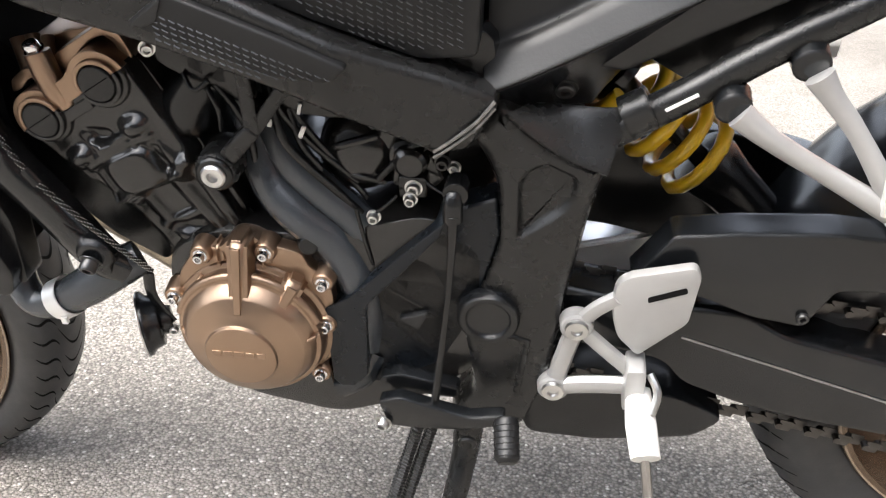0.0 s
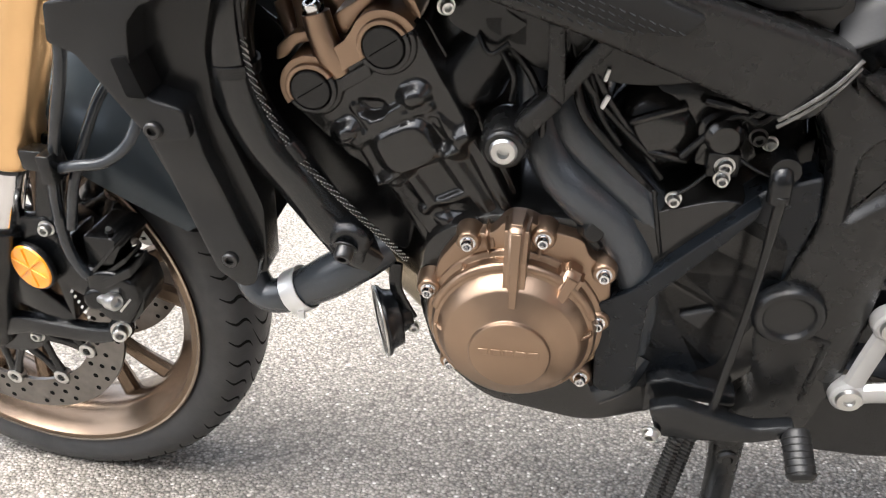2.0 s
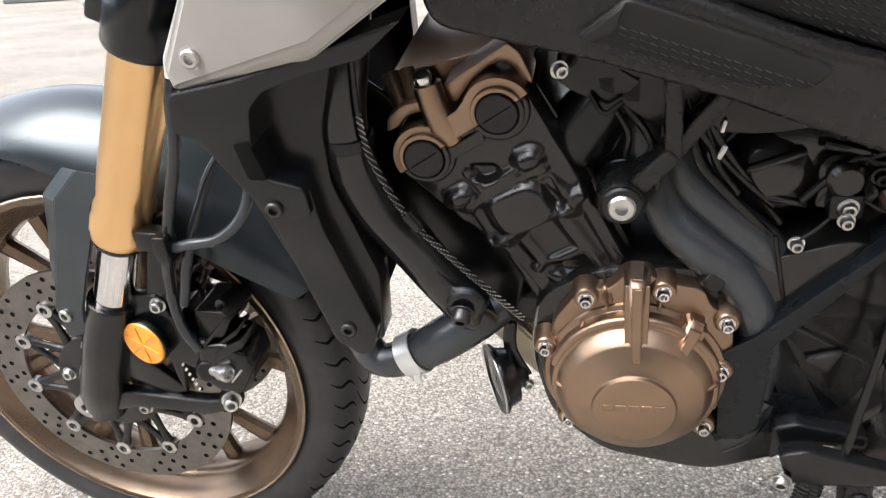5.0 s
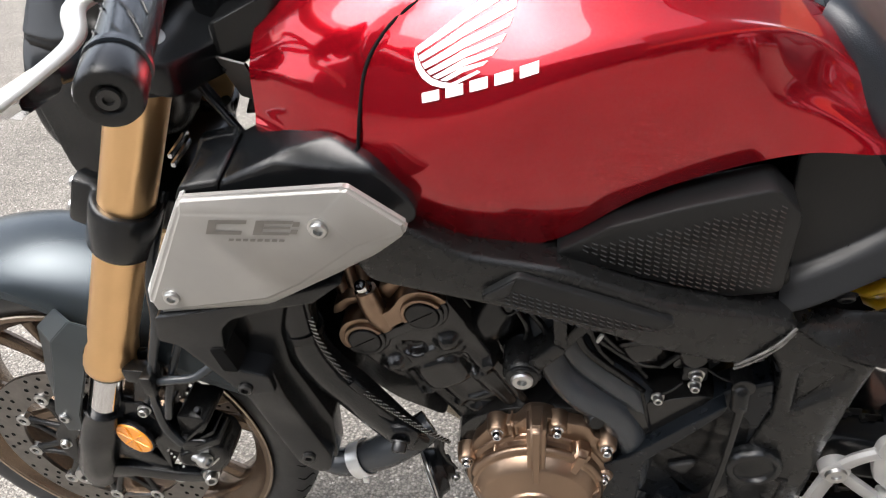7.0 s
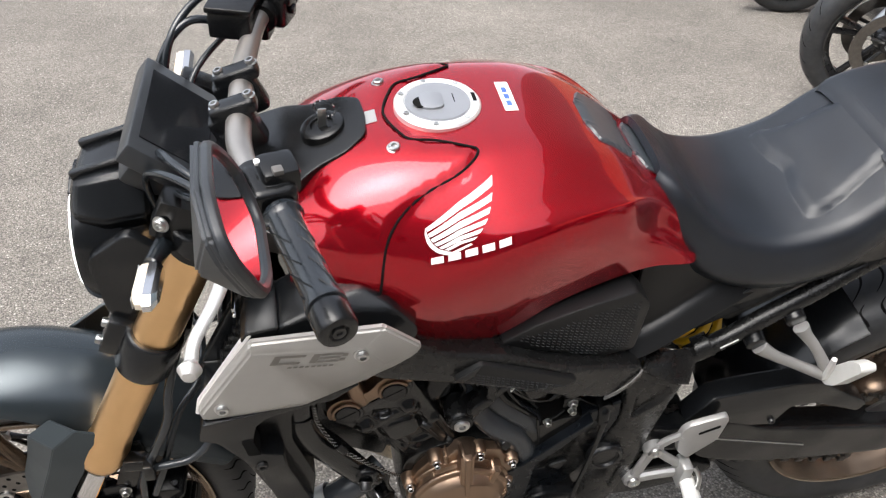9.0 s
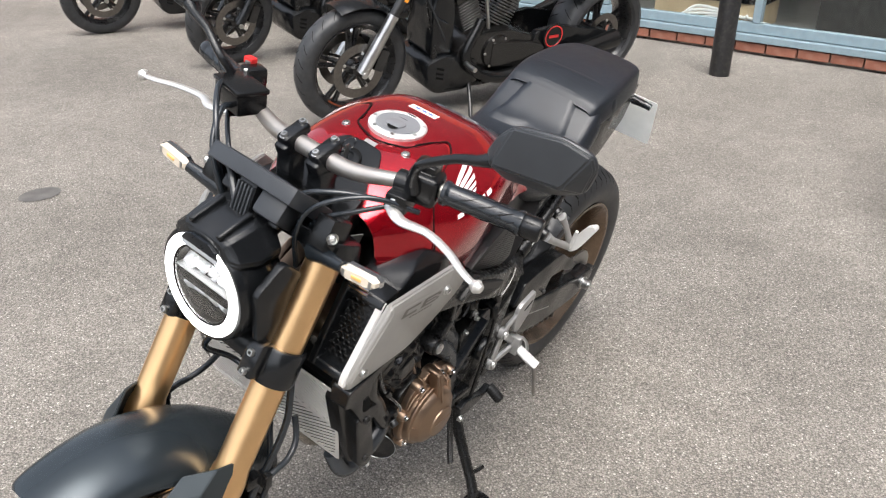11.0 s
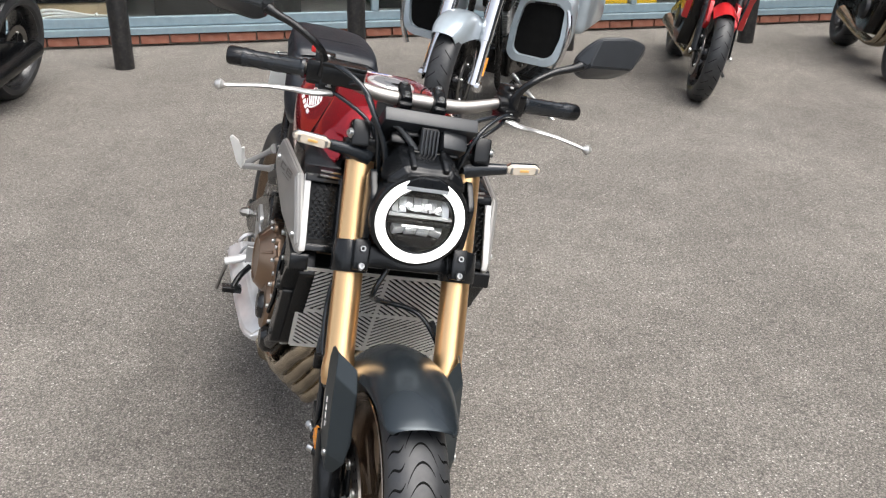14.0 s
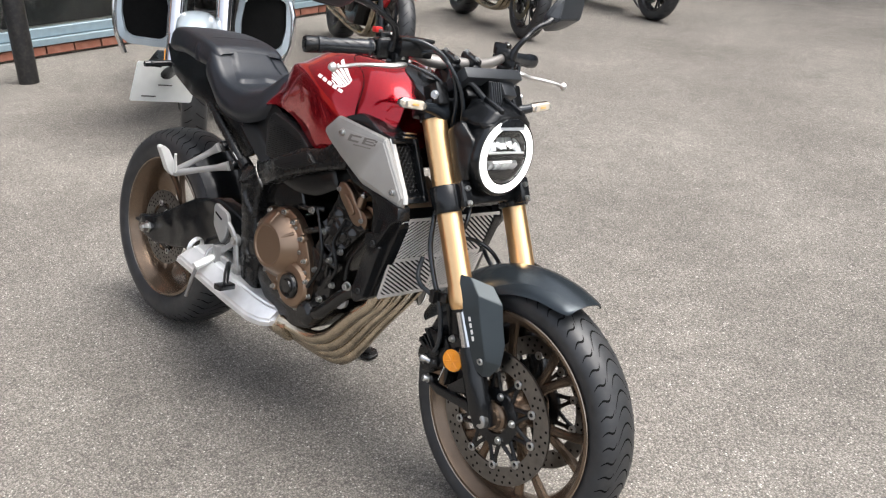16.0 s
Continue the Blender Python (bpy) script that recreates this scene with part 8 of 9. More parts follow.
pul = part("pulse_cover", lathe([(0.130, 0), (0.130, 0.062), (0.168, 0.060), (0.176, 0.054), (0.178, 0.036), (0.176, 0.033), (0.170, 0.032)], C2, (0, 1, 0), 44), BRONZE, engine, "small bronze ignition cover", R, 30)
part("cover_cap", lathe([(0.168, 0.034), (0.184, 0.032), (0.188, 0.028), (0.186, 0.018), (0.190, 0.016), (0.190, 0)], C2, (0, 1, 0), 36), ENGINE, pul)
for k in range(6):
    a = 2 * math.pi * k / 6 + 0.2
    part("cover_bolt", bolt(C2 + Vector((0.060 * math.cos(a), 0.160, 0.060 * math.sin(a))), (0, 1, 0), 0.0062, 0.009), STEEL, pul)
part("water_pump", join(lathe([(0, 0.035), (0.03, 0.032), (0.04, 0.02), (0.04, 0)], (0.60, 0.14, 0.33), (0, 1, 0), 28), tube([(0.60, 0.15, 0.33), (0.55, 0.16, 0.35), (0.48, 0.15, 0.42), (0.40, 0.13, 0.47)], 0.017, 14, 4)), ENGINE, engine, side=R)
part("oil_filter", lathe([(0, 0), (0, 0.034), (0.06, 0.034), (0.066, 0.03), (0.066, 0)], (0.545, 0.04, 0.335), (-0.9, 0.2, -0.2), 28), PLASTIC_DARK, engine)
# invented box, added so the yellow spring stays hidden from the right
part("valve_servo", join(box((0.085, 0.050, 0.110), Matrix.Translation((0.925, 0.085, 0.565)) @ Matrix.Rotation(radians(12), 4, "Y"), 0.010, 3), lathe([(0, 0.030), (0.012, 0.028), (0.014, 0.020), (0.014, 0)], (0.925, 0.110, 0.575), (0, 1, 0), 24)), PLASTIC_DARK, bike, "added black box that hides the spring from the right")
part("right_case", prism([(0.70, 0.575), (0.72, 0.625), (0.82, 0.640), (0.87, 0.600), (0.86, 0.500), (0.80, 0.520)], 0.06, 0.125, 0.010, 0.012, 3), ENGINE, engine)
for a, b, r_ in (((0.560, 0.565), (0.655, 0.530), 0.009), ((0.600, 0.600), (0.690, 0.585), 0.008), ((0.520, 0.470), (0.600, 0.500), 0.010), ((0.545, 0.520), (0.560, 0.440), 0.008)):
    part("casting_rib", tube([(a[0], 0.140, a[1]), ((a[0] + b[0]) / 2, 0.152, (a[1] + b[1]) / 2), (b[0], 0.146, b[1])], r_, 10, 3), ENGINE, engine)
for x, z in ((0.575, 0.552), (0.628, 0.592), (0.540, 0.488), (0.590, 0.448), (0.505, 0.520), (0.560, 0.380), (0.520, 0.430)):
    part("case_bolt", bolt((x, 0.158, z), (0, 1, 0), 0.0068, 0.010), STEEL, engine)
part("drain_plug", lathe([(0, 0.020), (0.012, 0.019), (0.014, 0.015), (0.014, 0)], (0.500, 0.140, 0.395), (-0.3, 1, 0), 20), ALU, engine, "bright round plug")
part("drain_screw", bolt((0.452, 0.172, 0.452), (-0.2, 1, 0), 0.009, 0.012), STEEL, bike)
for pts in ([(0.62, 0.15, 0.60), (0.57, 0.17, 0.54), (0.56, 0.17, 0.47), (0.60, 0.17, 0.40)], [(0.50, 0.16, 0.60), (0.52, 0.172, 0.54), (0.50, 0.17, 0.48), (0.54, 0.165, 0.42)], [(0.42, 0.15, 0.58), (0.46, 0.165, 0.52), (0.47, 0.165, 0.46)]):
    part("wiring", tube(pts, 0.005, 8, 5), PLASTIC_DARK, bike, side=R)

# ---- exhaust ----
for k in range(4):
    y = -0.078 + k * 0.057
    yb, zb = (0.045, 0.071, 0.098, 0.124)[k], (0.186, 0.209, 0.233, 0.258)[k]
    p = [(0.455, y, 0.560), (0.425, y, 0.515), (0.416, y + (yb - y) * 0.15, 0.465), (0.432, y + (yb - y) * 0.45, 0.405), (0.476, y + (yb - y) * 0.75, 0.325 + 0.012 * k), (0.540, yb, zb + 0.032), (0.598, yb + 0.002, zb), (0.655, yb + (0.135 - yb) * 0.55, zb + (0.250 - zb) * 0.45), (0.720, 0.122 + 0.008 * k, 0.240 + 0.008 * k)]
    part("exhaust_header", tube(p, 0.0180, 18, 6), EXHAUST, bike, "heat-tinted steel exhaust header pipe")
# sheet added to keep the gap before the pipes dark, as in shade
part("header_shield", prism([(0.40, 0.66), (0.455, 0.615), (0.535, 0.475), (0.520, 0.42), (0.470, 0.45), (0.42, 0.50), (0.392, 0.58)], 0.098, 0.104, 0.002, 0.01), PLASTIC_DARK, bike, "added black sheet that darkens the gap before the header pipes", L)
part("collector", tube([(0.69, 0.128, 0.246), (0.74, 0.128, 0.250), (0.80, 0.130, 0.260)], [0.034, 0.036, 0.030], 22, 4), EXHAUST, bike)
mf = [[(x, y0, zb), (x + sl, y1, zb - 0.002), (x, y1 + 0.006, zb + (zt - zb) * 0.36), (x - sl * 0.4, y1 - 0.026, zt), (x - sl * 0.4, y0, zt)] for x, y0, y1, zb, zt, sl in ((0.725, 0.118, 0.172, 0.250, 0.290, 0.0), (0.755, 0.095, 0.188, 0.241, 0.296, 0.0), (0.805, 0.085, 0.196, 0.238, 0.304, 0.0), (0.90, 0.085, 0.206, 0.258, 0.326, 0.005), (1.02, 0.095, 0.214, 0.286, 0.352, 0.015), (1.110, 0.110, 0.218, 0.308, 0.368, 0.045))]
bm = loft([[Vector(p) for p in r] for r in mf])
bmesh.ops.bevel(bm, geom=bm.edges[:], offset=0.006, segments=3, affect="EDGES", clamp_overlap=True)
muf = part("muffler", bm, MUFFLER, bike, "short satin steel under-engine muffler", smooth=30)
part("muffler_outlet", lathe([(0, 0.028), (0.012, 0.028), (0.012, 0.023), (0.0, 0.023)], (1.118, 0.165, 0.350), (0.86, 0.25, 0.25), 24), MUFFLER, muf)
part("brake_pedal", join(tube([(0.93, 0.180, 0.36), (0.90, 0.205, 0.345), (0.875, 0.222, 0.322)], 0.008, 10, 3), box((0.03, 0.05, 0.016), Matrix.Translation((0.875, 0.225, 0.318)), 0.004)), PLASTIC, bike, "black rear brake pedal")

# ---- cables and brake lines at the front ----
for pts, r in (([(0.345, -0.165, 1.00), (0.30, -0.12, 1.005), (0.275, -0.07, 0.985), (0.285, -0.05, 0.93), (0.32, -0.06, 0.86), (0.37, -0.08, 0.80)], 0.0045),
               ([(0.375, -0.19, 1.00), (0.32, -0.15, 0.985), (0.29, -0.10, 0.955), (0.30, -0.06, 0.90), (0.34, -0.06, 0.83)], 0.004),
               ([(0.370, -0.21, 0.995), (0.315, -0.16, 1.012), (0.268, -0.105, 0.985), (0.262, -0.08, 0.93), (0.28, -0.07, 0.86)], 0.004),
               ([(0.335, 0.15, 1.02), (0.292, 0.13, 1.03), (0.258, 0.105, 0.99), (0.252, 0.075, 0.93), (0.26, 0.06, 0.86), (0.25, 0.05, 0.76)], 0.005),
               ([(0.385, 0.20, 1.03), (0.32, 0.17, 1.05), (0.275, 0.12, 1.02), (0.262, 0.09, 0.95), (0.28, 0.07, 0.86)], 0.005),
               ([(0.375, 0.20, 1.00), (0.33, 0.16, 0.995), (0.29, 0.10, 0.96), (0.30, 0.07, 0.88)], 0.004)):
    part("control_cable", tube(pts, r, 10, 6), HOSE, bike)
part("brake_line", tube([(0.235, 0.02, 0.72), (0.215, 0.05, 0.66), (0.262, 0.03, 0.62), (0.27, -0.05, 0.60), (0.24, -0.09, 0.57), (0.215, -0.125, 0.50), (0.195, -0.128, 0.44)], 0.0052, 10, 6), HOSE, bike, "black brake hose")
for s in (L, R):
    part("brake_line", tube([(0.268, 0.085, 0.745), (0.256, 0.108, 0.705), (0.243, 0.124, 0.660), (0.235, 0.130, 0.610), (0.212, 0.130, 0.550), (0.188, 0.124, 0.490), (0.178, 0.121, 0.440), (0.178, 0.120, 0.402), (0.189, 0.119, 0.376)], 0.0060, 10, 6), HOSE, bike, side=s)
    part("line_clip", join(box((0.03, 0.02, 0.022), Matrix.Translation((0.178, 0.122, 0.512)), 0.004), box((0.014, 0.024, 0.03), Matrix.Translation((0.198, 0.132, 0.51)), 0.003)), PLASTIC_DARK, bike, side=s)
    part("clip_arm", tube([(0.198, 0.130, 0.505), (0.224, 0.131, 0.512), (0.252, 0.128, 0.517), (0.276, 0.118, 0.536), (0.286, 0.100, 0.570)], 0.0055, 10, 4), COOLHOSE, bike, "black rubber hose from the line clip", s)
    part("clip_plate", prism([(0.158, 0.50), (0.16, 0.525), (0.185, 0.53), (0.19, 0.50), (0.165, 0.43), (0.145, 0.415), (0.135, 0.43)], 0.100, 0.106, 0.002, 0.004), PLASTIC_DARK, bike, side=s)
# the front end stands turned a little to the right about the steering axis
STEER = Matrix.Translation(fork_at(0.5, -0.106)) @ Matrix.Rotation(radians(-3.8), 4, FORK_WAY.normalized()) @ Matrix.Translation(-fork_at(0.5, -0.106))
FRONT_END = ("front_wheel", "fork_tube", "fender_stay", "stay_bolt", "decal_bar", "front_axle", "lower_fork_clamp", "upper_fork_clamp", "front_fender", "headlight", "instrument_panel", "handlebar", "indicator",
             "control_cable", "brake_line", "line_clip", "clip_arm", "clip_plate")
for ob in bike.children:
    if ob.name.split(".")[0] in FRONT_END:
        ob.matrix_basis = STEER @ ob.matrix_basis
# ---- the place: asphalt forecourt, shop front, bollards ----
bm = bmesh.new()
bmesh.ops.create_grid(bm, x_segments=24, y_segments=24, size=400)
ground = part("ground", bm, ASPHALT)
ground.location = (0, 0, GROUND)
tagged(ground, "light grey worn asphalt forecourt with pale chips", "asphalt", kind="structure")
# old oil stains, thin dark films on the asphalt
def oil_stain(x, y, rx, ry, seed):
    rnd = random.Random(seed)
    bm = bmesh.new()
    c = bm.verts.new((0, 0, 0))
    rim = [bm.verts.new((rx * math.cos(a) * k, ry * math.sin(a) * k, 0)) for a, k in ((2 * math.pi * i / 40, 1 + 0.035 * rnd.uniform(-1, 1)) for i in range(40))]
    for i in range(40):
        bm.faces.new((c, rim[i], rim[(i + 1) % 40]))
    o = part("oil_stain", bm, STAIN)
    o.location = (x, y, GROUND + 0.003)
    tagged(o, "dark dried oil stain on the asphalt", "stain", kind="structure")
oil_stain(2.83, -1.11, 0.12, 0.10, 3)
oil_stain(1.284, 2.262, 0.09, 0.07, 5)
# bollards
def bollard(x, y):
    e = new("bollard")
    e.location = (x, y, GROUND)
    tagged(e, "plain black steel bollard set in the asphalt before the shop", "bollard", "bollards before the shop")
    part("post", lathe([(-0.02, 0), (-0.02, 0.068), (0.93, 0.068), (0.955, 0.062), (0.965, 0.045), (0.968, 0)], (0, 0, 0), (0, 0, 1), 32), BOLLARD, e)
    part("collar", lathe([(0.86, 0.0685), (0.86, 0.0695), (0.90, 0.0695), (0.90, 0.0685)], (0, 0, 0), (0, 0, 1), 32), BOLLARD, e)
    return e
for y in (2.30, 0.64, -1.03, -2.76, -4.45):
    bollard(5.24 + (0.03 if y < -2 else 0), y)

# unseen plain walls added to close the forecourt behind the camera and darken reflections
for nm, x0, x1, y0, y1, h in (("building_south", -14, 16, -11.4, -11.0, 8.0), ("building_west", -18.4, -18.0, -16, 16, 3.4), ("building_north", -14, 6, 18.0, 18.4, 3.6)):
    b_ = part(nm, box((x1 - x0, y1 - y0, h), Matrix.Translation(((x0 + x1) / 2, (y0 + y1) / 2, h / 2 + GROUND)), 0.02, 1), GREYWALL)
    tagged(b_, "unseen dark grey wall added to shape reflections on the motorcycle", "building", kind="structure")
# ---- shop front ----
WX = 6.02
wall = new("shop_front")
tagged(wall, "brick shop front with pale blue window frames", "wall", kind="structure")
def wall_box(name, x0, x1, y0, y1, z0, z1, m_, label="", bev=0.004):
    return part(name, box((x1 - x0, y1 - y0, z1 - z0), Matrix.Translation(((x0 + x1) / 2, (y0 + y1) / 2, (z0 + z1) / 2)), bev, 1), m_, wall, label)
wall_box("plinth", WX + 0.014, WX + 0.25, -9.0, 9.0, -0.2, 0.072, MORTAR)
wall_box("sill", WX - 0.055, WX + 0.12, -9.0, 4.6, 0.076, 0.128, BLUEFRAME, "pale blue metal sill")
wall_box("bottom_rail", WX - 0.010, WX + 0.06, -9.0, 4.6, 0.132, 0.205, BLUEFRAME, "pale blue bottom rail")
wall_box("top_rail", WX - 0.010, WX + 0.06, -9.0, 4.6, 2.25, 2.33, BLUEFRAME)
wall_box("fascia", WX - 0.10, WX + 0.10, -9.0, 4.6, 2.34, 2.52, BLUEFRAME, "grey-blue fascia beam")
edges = [4.6, 3.05, 1.86, 0.66, -1.34, -2.54, -3.74, -4.94, -6.4, -7.7, -9.0]
for e in edges:
    wall_box("mullion", WX - 0.014, WX + 0.064, e - 0.03, e + 0.03, 0.207, 2.248, BLUEFRAME)
for a, b in zip(edges, edges[1:]):
    g = wall_box("pane", WX + 0.020, WX + 0.026, b + 0.032, a - 0.032, 0.207, 2.248, WINDOW_GLASS, "", 0)
    g.visible_shadow = False
wall_box("upper_wall", WX, WX + 0.25, -9.0, 9.0, 2.54, 3.6, BRICKWALL, "red brick upper wall", 0)
# out-of-view wall, added so the shop side blocks more sky light
wall_box("cladding", WX, WX + 0.25, -9.0, 9.0, 3.604, 11.0, GREYWALL, "unseen grey wall added above the brick to block sky light", 0)
wall_box("side_wall", WX, WX + 0.25, 4.64, 9.0, 0.08, 2.53, BRICKWALL, "red brick wall", 0)
wall_box("roof_edge", WX - 0.08, WX + 0.4, -9.0, 9.0, 11.0, 11.12, BLUEFRAME)
wall_box("shop_floor", WX + 0.26, WX + 6.0, -9.0, 9.0, -0.02, 0.03, SHOPFLOOR, "", 0)
wall_box("back_wall", WX + 6.0, WX + 6.2, -9.0, 9.0, -0.02, 3.0, INTERIOR, "", 0)
wall_box("shop_ceiling", WX + 0.26, WX + 6.2, -9.0, 9.0, 2.95, 3.1, INTERIOR, "", 0)
for yy in (-9.1, 9.0):
    wall_box("end_wall", WX, WX + 6.2, yy, yy + 0.1, -0.02, 4.6, BRICKWALL, "", 0)
# things behind the glass
def counter(x, y, w, d, h, m_, label, name="display_plinth"):
    e = new(name)
    e.location = (x, y, 0.03)
    tagged(e, label, "plinth")
    part("body", box((d, w, h - 0.04), Matrix.Translation((0, 0, (h - 0.04) / 2)), 0.01), m_, e)
    part("top", box((d + 0.03, w + 0.03, 0.04), Matrix.Translation((0, 0, h - 0.02)), 0.008), PLASTIC, e)
counter(6.9, 1.25, 0.9, 0.5, 0.24, PALEWOOD, "low pale wooden display plinth behind the shop window")
counter(7.4, -0.2, 1.3, 0.8, 0.42, DARKMETAL, "dark display plinth behind the shop window")
counter(7.5, -0.62, 0.5, 0.2, 0.24, REDPLASTIC, "low red display block behind the shop window")
counter(6.6, -3.75, 0.9, 0.4, 0.5, YELLOW, "yellow display block behind the shop window")
counter(7.6, -2.2, 1.2, 0.8, 0.5, DARKMETAL, "dark display plinth behind the shop window")
hoop = new("display_hoop")
hoop.location = (6.55, 1.05, 0.034)
tagged(hoop, "white looped cable lying on the shop floor", "cable")
for k in range(4):
    part("loop", tube([(0.02 * k, -0.45 + 0.1 * k, 0.05 + 0.02 * k), (0.1, -0.1, 0.09), (0.05, 0.25, 0.06 + 0.03 * k), (0.0, 0.55 - 0.05 * k, 0.03)], 0.012, 8, 5), WHITE, hoop)

# ---- other motorcycles on the forecourt ----
def place_bike(name, x, y, heading, lean, label):
    """heading: degrees of the way from its front to its rear, from +x to +y."""
    e = new(name)
    e.matrix_basis = Matrix.Translation((x, y, GROUND)) @ Matrix.Rotation(radians(heading), 4, "Z") @ Matrix.Rotation(radians(lean), 4, "X")
    return tagged(e, label, "motorcycle", "parked motorcycles by the shop")


def plain_wheel(parent, name, c, r, half, rim_r, spokes, rim_m, disc_r=0.15, twin=False, steer=0.0, spoke_r=0.010, tyre_lab="black tyre"):
    c = Vector(c)
    w = half * 0.8
    bm = lathe([(-w, rim_r + 0.004), (-w - 0.004, rim_r - 0.004), (-w + 0.012, rim_r - 0.016), (-w * 0.4, rim_r - 0.03), (w * 0.4, rim_r - 0.03), (w - 0.012, rim_r - 0.016), (w + 0.004, rim_r - 0.004), (w, rim_r + 0.004), (-w, rim_r + 0.004)], (0, 0, 0), (0, 1, 0), 48)
    bm = join(bm, lathe([(-0.07, 0), (-0.07, 0.03), (-0.04, 0.045), (0.04, 0.045), (0.07, 0.03), (0.07, 0)], (0, 0, 0), (0, 1, 0), 24))
    ob = part(name, bm, rim_m, parent, "cast wheel")
    rot = Matrix.Translation(c) @ Matrix.Rotation(radians(steer), 4, "Z")
    ob.matrix_basis = rot
    for k in range(spokes):
        a = 2 * math.pi * (k + 0.3) / spokes
        for d in ((-0.13, 0.13) if twin else (0,)):
            p0 = Vector((0.035 * math.cos(a), 0, 0.035 * math.sin(a)))
            p1 = Vector(((rim_r - 0.022) * math.cos(a + d), 0, (rim_r - 0.022) * math.sin(a + d)))
            part("spoke", tube([p0, p0.lerp(p1, 0.5), p1], [spoke_r * 1.3, spoke_r, spoke_r * 1.2], 8, 2), rim_m, ob)
    prof = [(-half * 0.78, rim_r - 0.002), (-half * 0.95, rim_r + 0.014), (-half, rim_r + (r - rim_r) * 0.45), (-half * 0.86, rim_r + (r - rim_r) * 0.76), (-half * 0.55, rim_r + (r - rim_r) * 0.93), (0, r)]
    prof = prof + [(-h, q) for h, q in prof[-2::-1]] + [prof[0]]
    part("tyre", lathe(prof, (0, 0, 0), (0, 1, 0), 64), RUBBER, ob, tyre_lab)
    # near-black strips over the tread paint the shade of its grooves
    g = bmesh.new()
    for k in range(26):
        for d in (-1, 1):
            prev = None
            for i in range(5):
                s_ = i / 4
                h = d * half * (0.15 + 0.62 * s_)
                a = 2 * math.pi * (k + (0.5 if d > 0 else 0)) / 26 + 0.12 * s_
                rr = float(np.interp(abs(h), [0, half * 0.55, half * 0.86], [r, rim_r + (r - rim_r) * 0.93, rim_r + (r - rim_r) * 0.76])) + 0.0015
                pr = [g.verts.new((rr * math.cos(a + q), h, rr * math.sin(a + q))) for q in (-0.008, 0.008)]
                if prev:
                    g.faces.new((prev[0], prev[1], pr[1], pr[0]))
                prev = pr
    tagged(part("tread_groove", g, RECESS_BLACK, ob), kind="stuff")
    if disc_r:
        for s in (-1, 1):
            dd = part("brake_disc", lathe([(s * 0.078, disc_r * 0.68), (s * 0.078, disc_r), (s * 0.083, disc_r), (s * 0.083, disc_r * 0.68), (s * 0.078, disc_r * 0.68)], (0, 0, 0), (0, 1, 0), 48), DISC, ob, smooth=25)
            for k in range(5):
                a = 2 * math.pi * k / 5
                part("carrier_arm", tube([(0.03 * math.cos(a), s * 0.08, 0.03 * math.sin(a)), (disc_r * 0.7 * math.cos(a + 0.2), s * 0.08, disc_r * 0.7 * math.sin(a + 0.2))], 0.008, 6, 1), DARKMETAL, dd)
                part("carrier_bolt", lathe([(0, 0.009), (0.006, 0.008), (0.006, 0)], (disc_r * 0.66 * math.cos(a + 0.2), s * 0.083, disc_r * 0.66 * math.sin(a + 0.2)), (0, s, 0), 10), STEEL, dd)
    return ob


def caliper_and_leg(e, base, top, y, m_low, m_up, s, r=0.026):
    base, top = Vector(base), Vector(top)
    mid = base.lerp(top, 0.48)
    leg = part("fork_leg", tube([base + Vector((0, y, 0)), mid + Vector((0, y, 0))], [r * 1.15, r], 16, 1), m_low, e, side=s)
    part("fork_upper", tube([mid + Vector((0, y, 0)), top + Vector((0, y, 0))], [r * 0.9, r * 0.9], 16, 1), m_up, leg, side=s)
    part("caliper", box((0.06, 0.05, 0.12), Matrix.Translation(base + Vector((0.11, y - 0.012, 0.06))) @ Matrix.Rotation(radians(20), 4, "Y"), 0.012), DARKMETAL, leg, side=s)
    part("axle_nut", lathe([(0, 0.017), (0.012, 0.016), (0.012, 0)], base + Vector((0, y + 0.026, 0.0)), (0, 1, 0), 12), STEEL, leg, side=s)


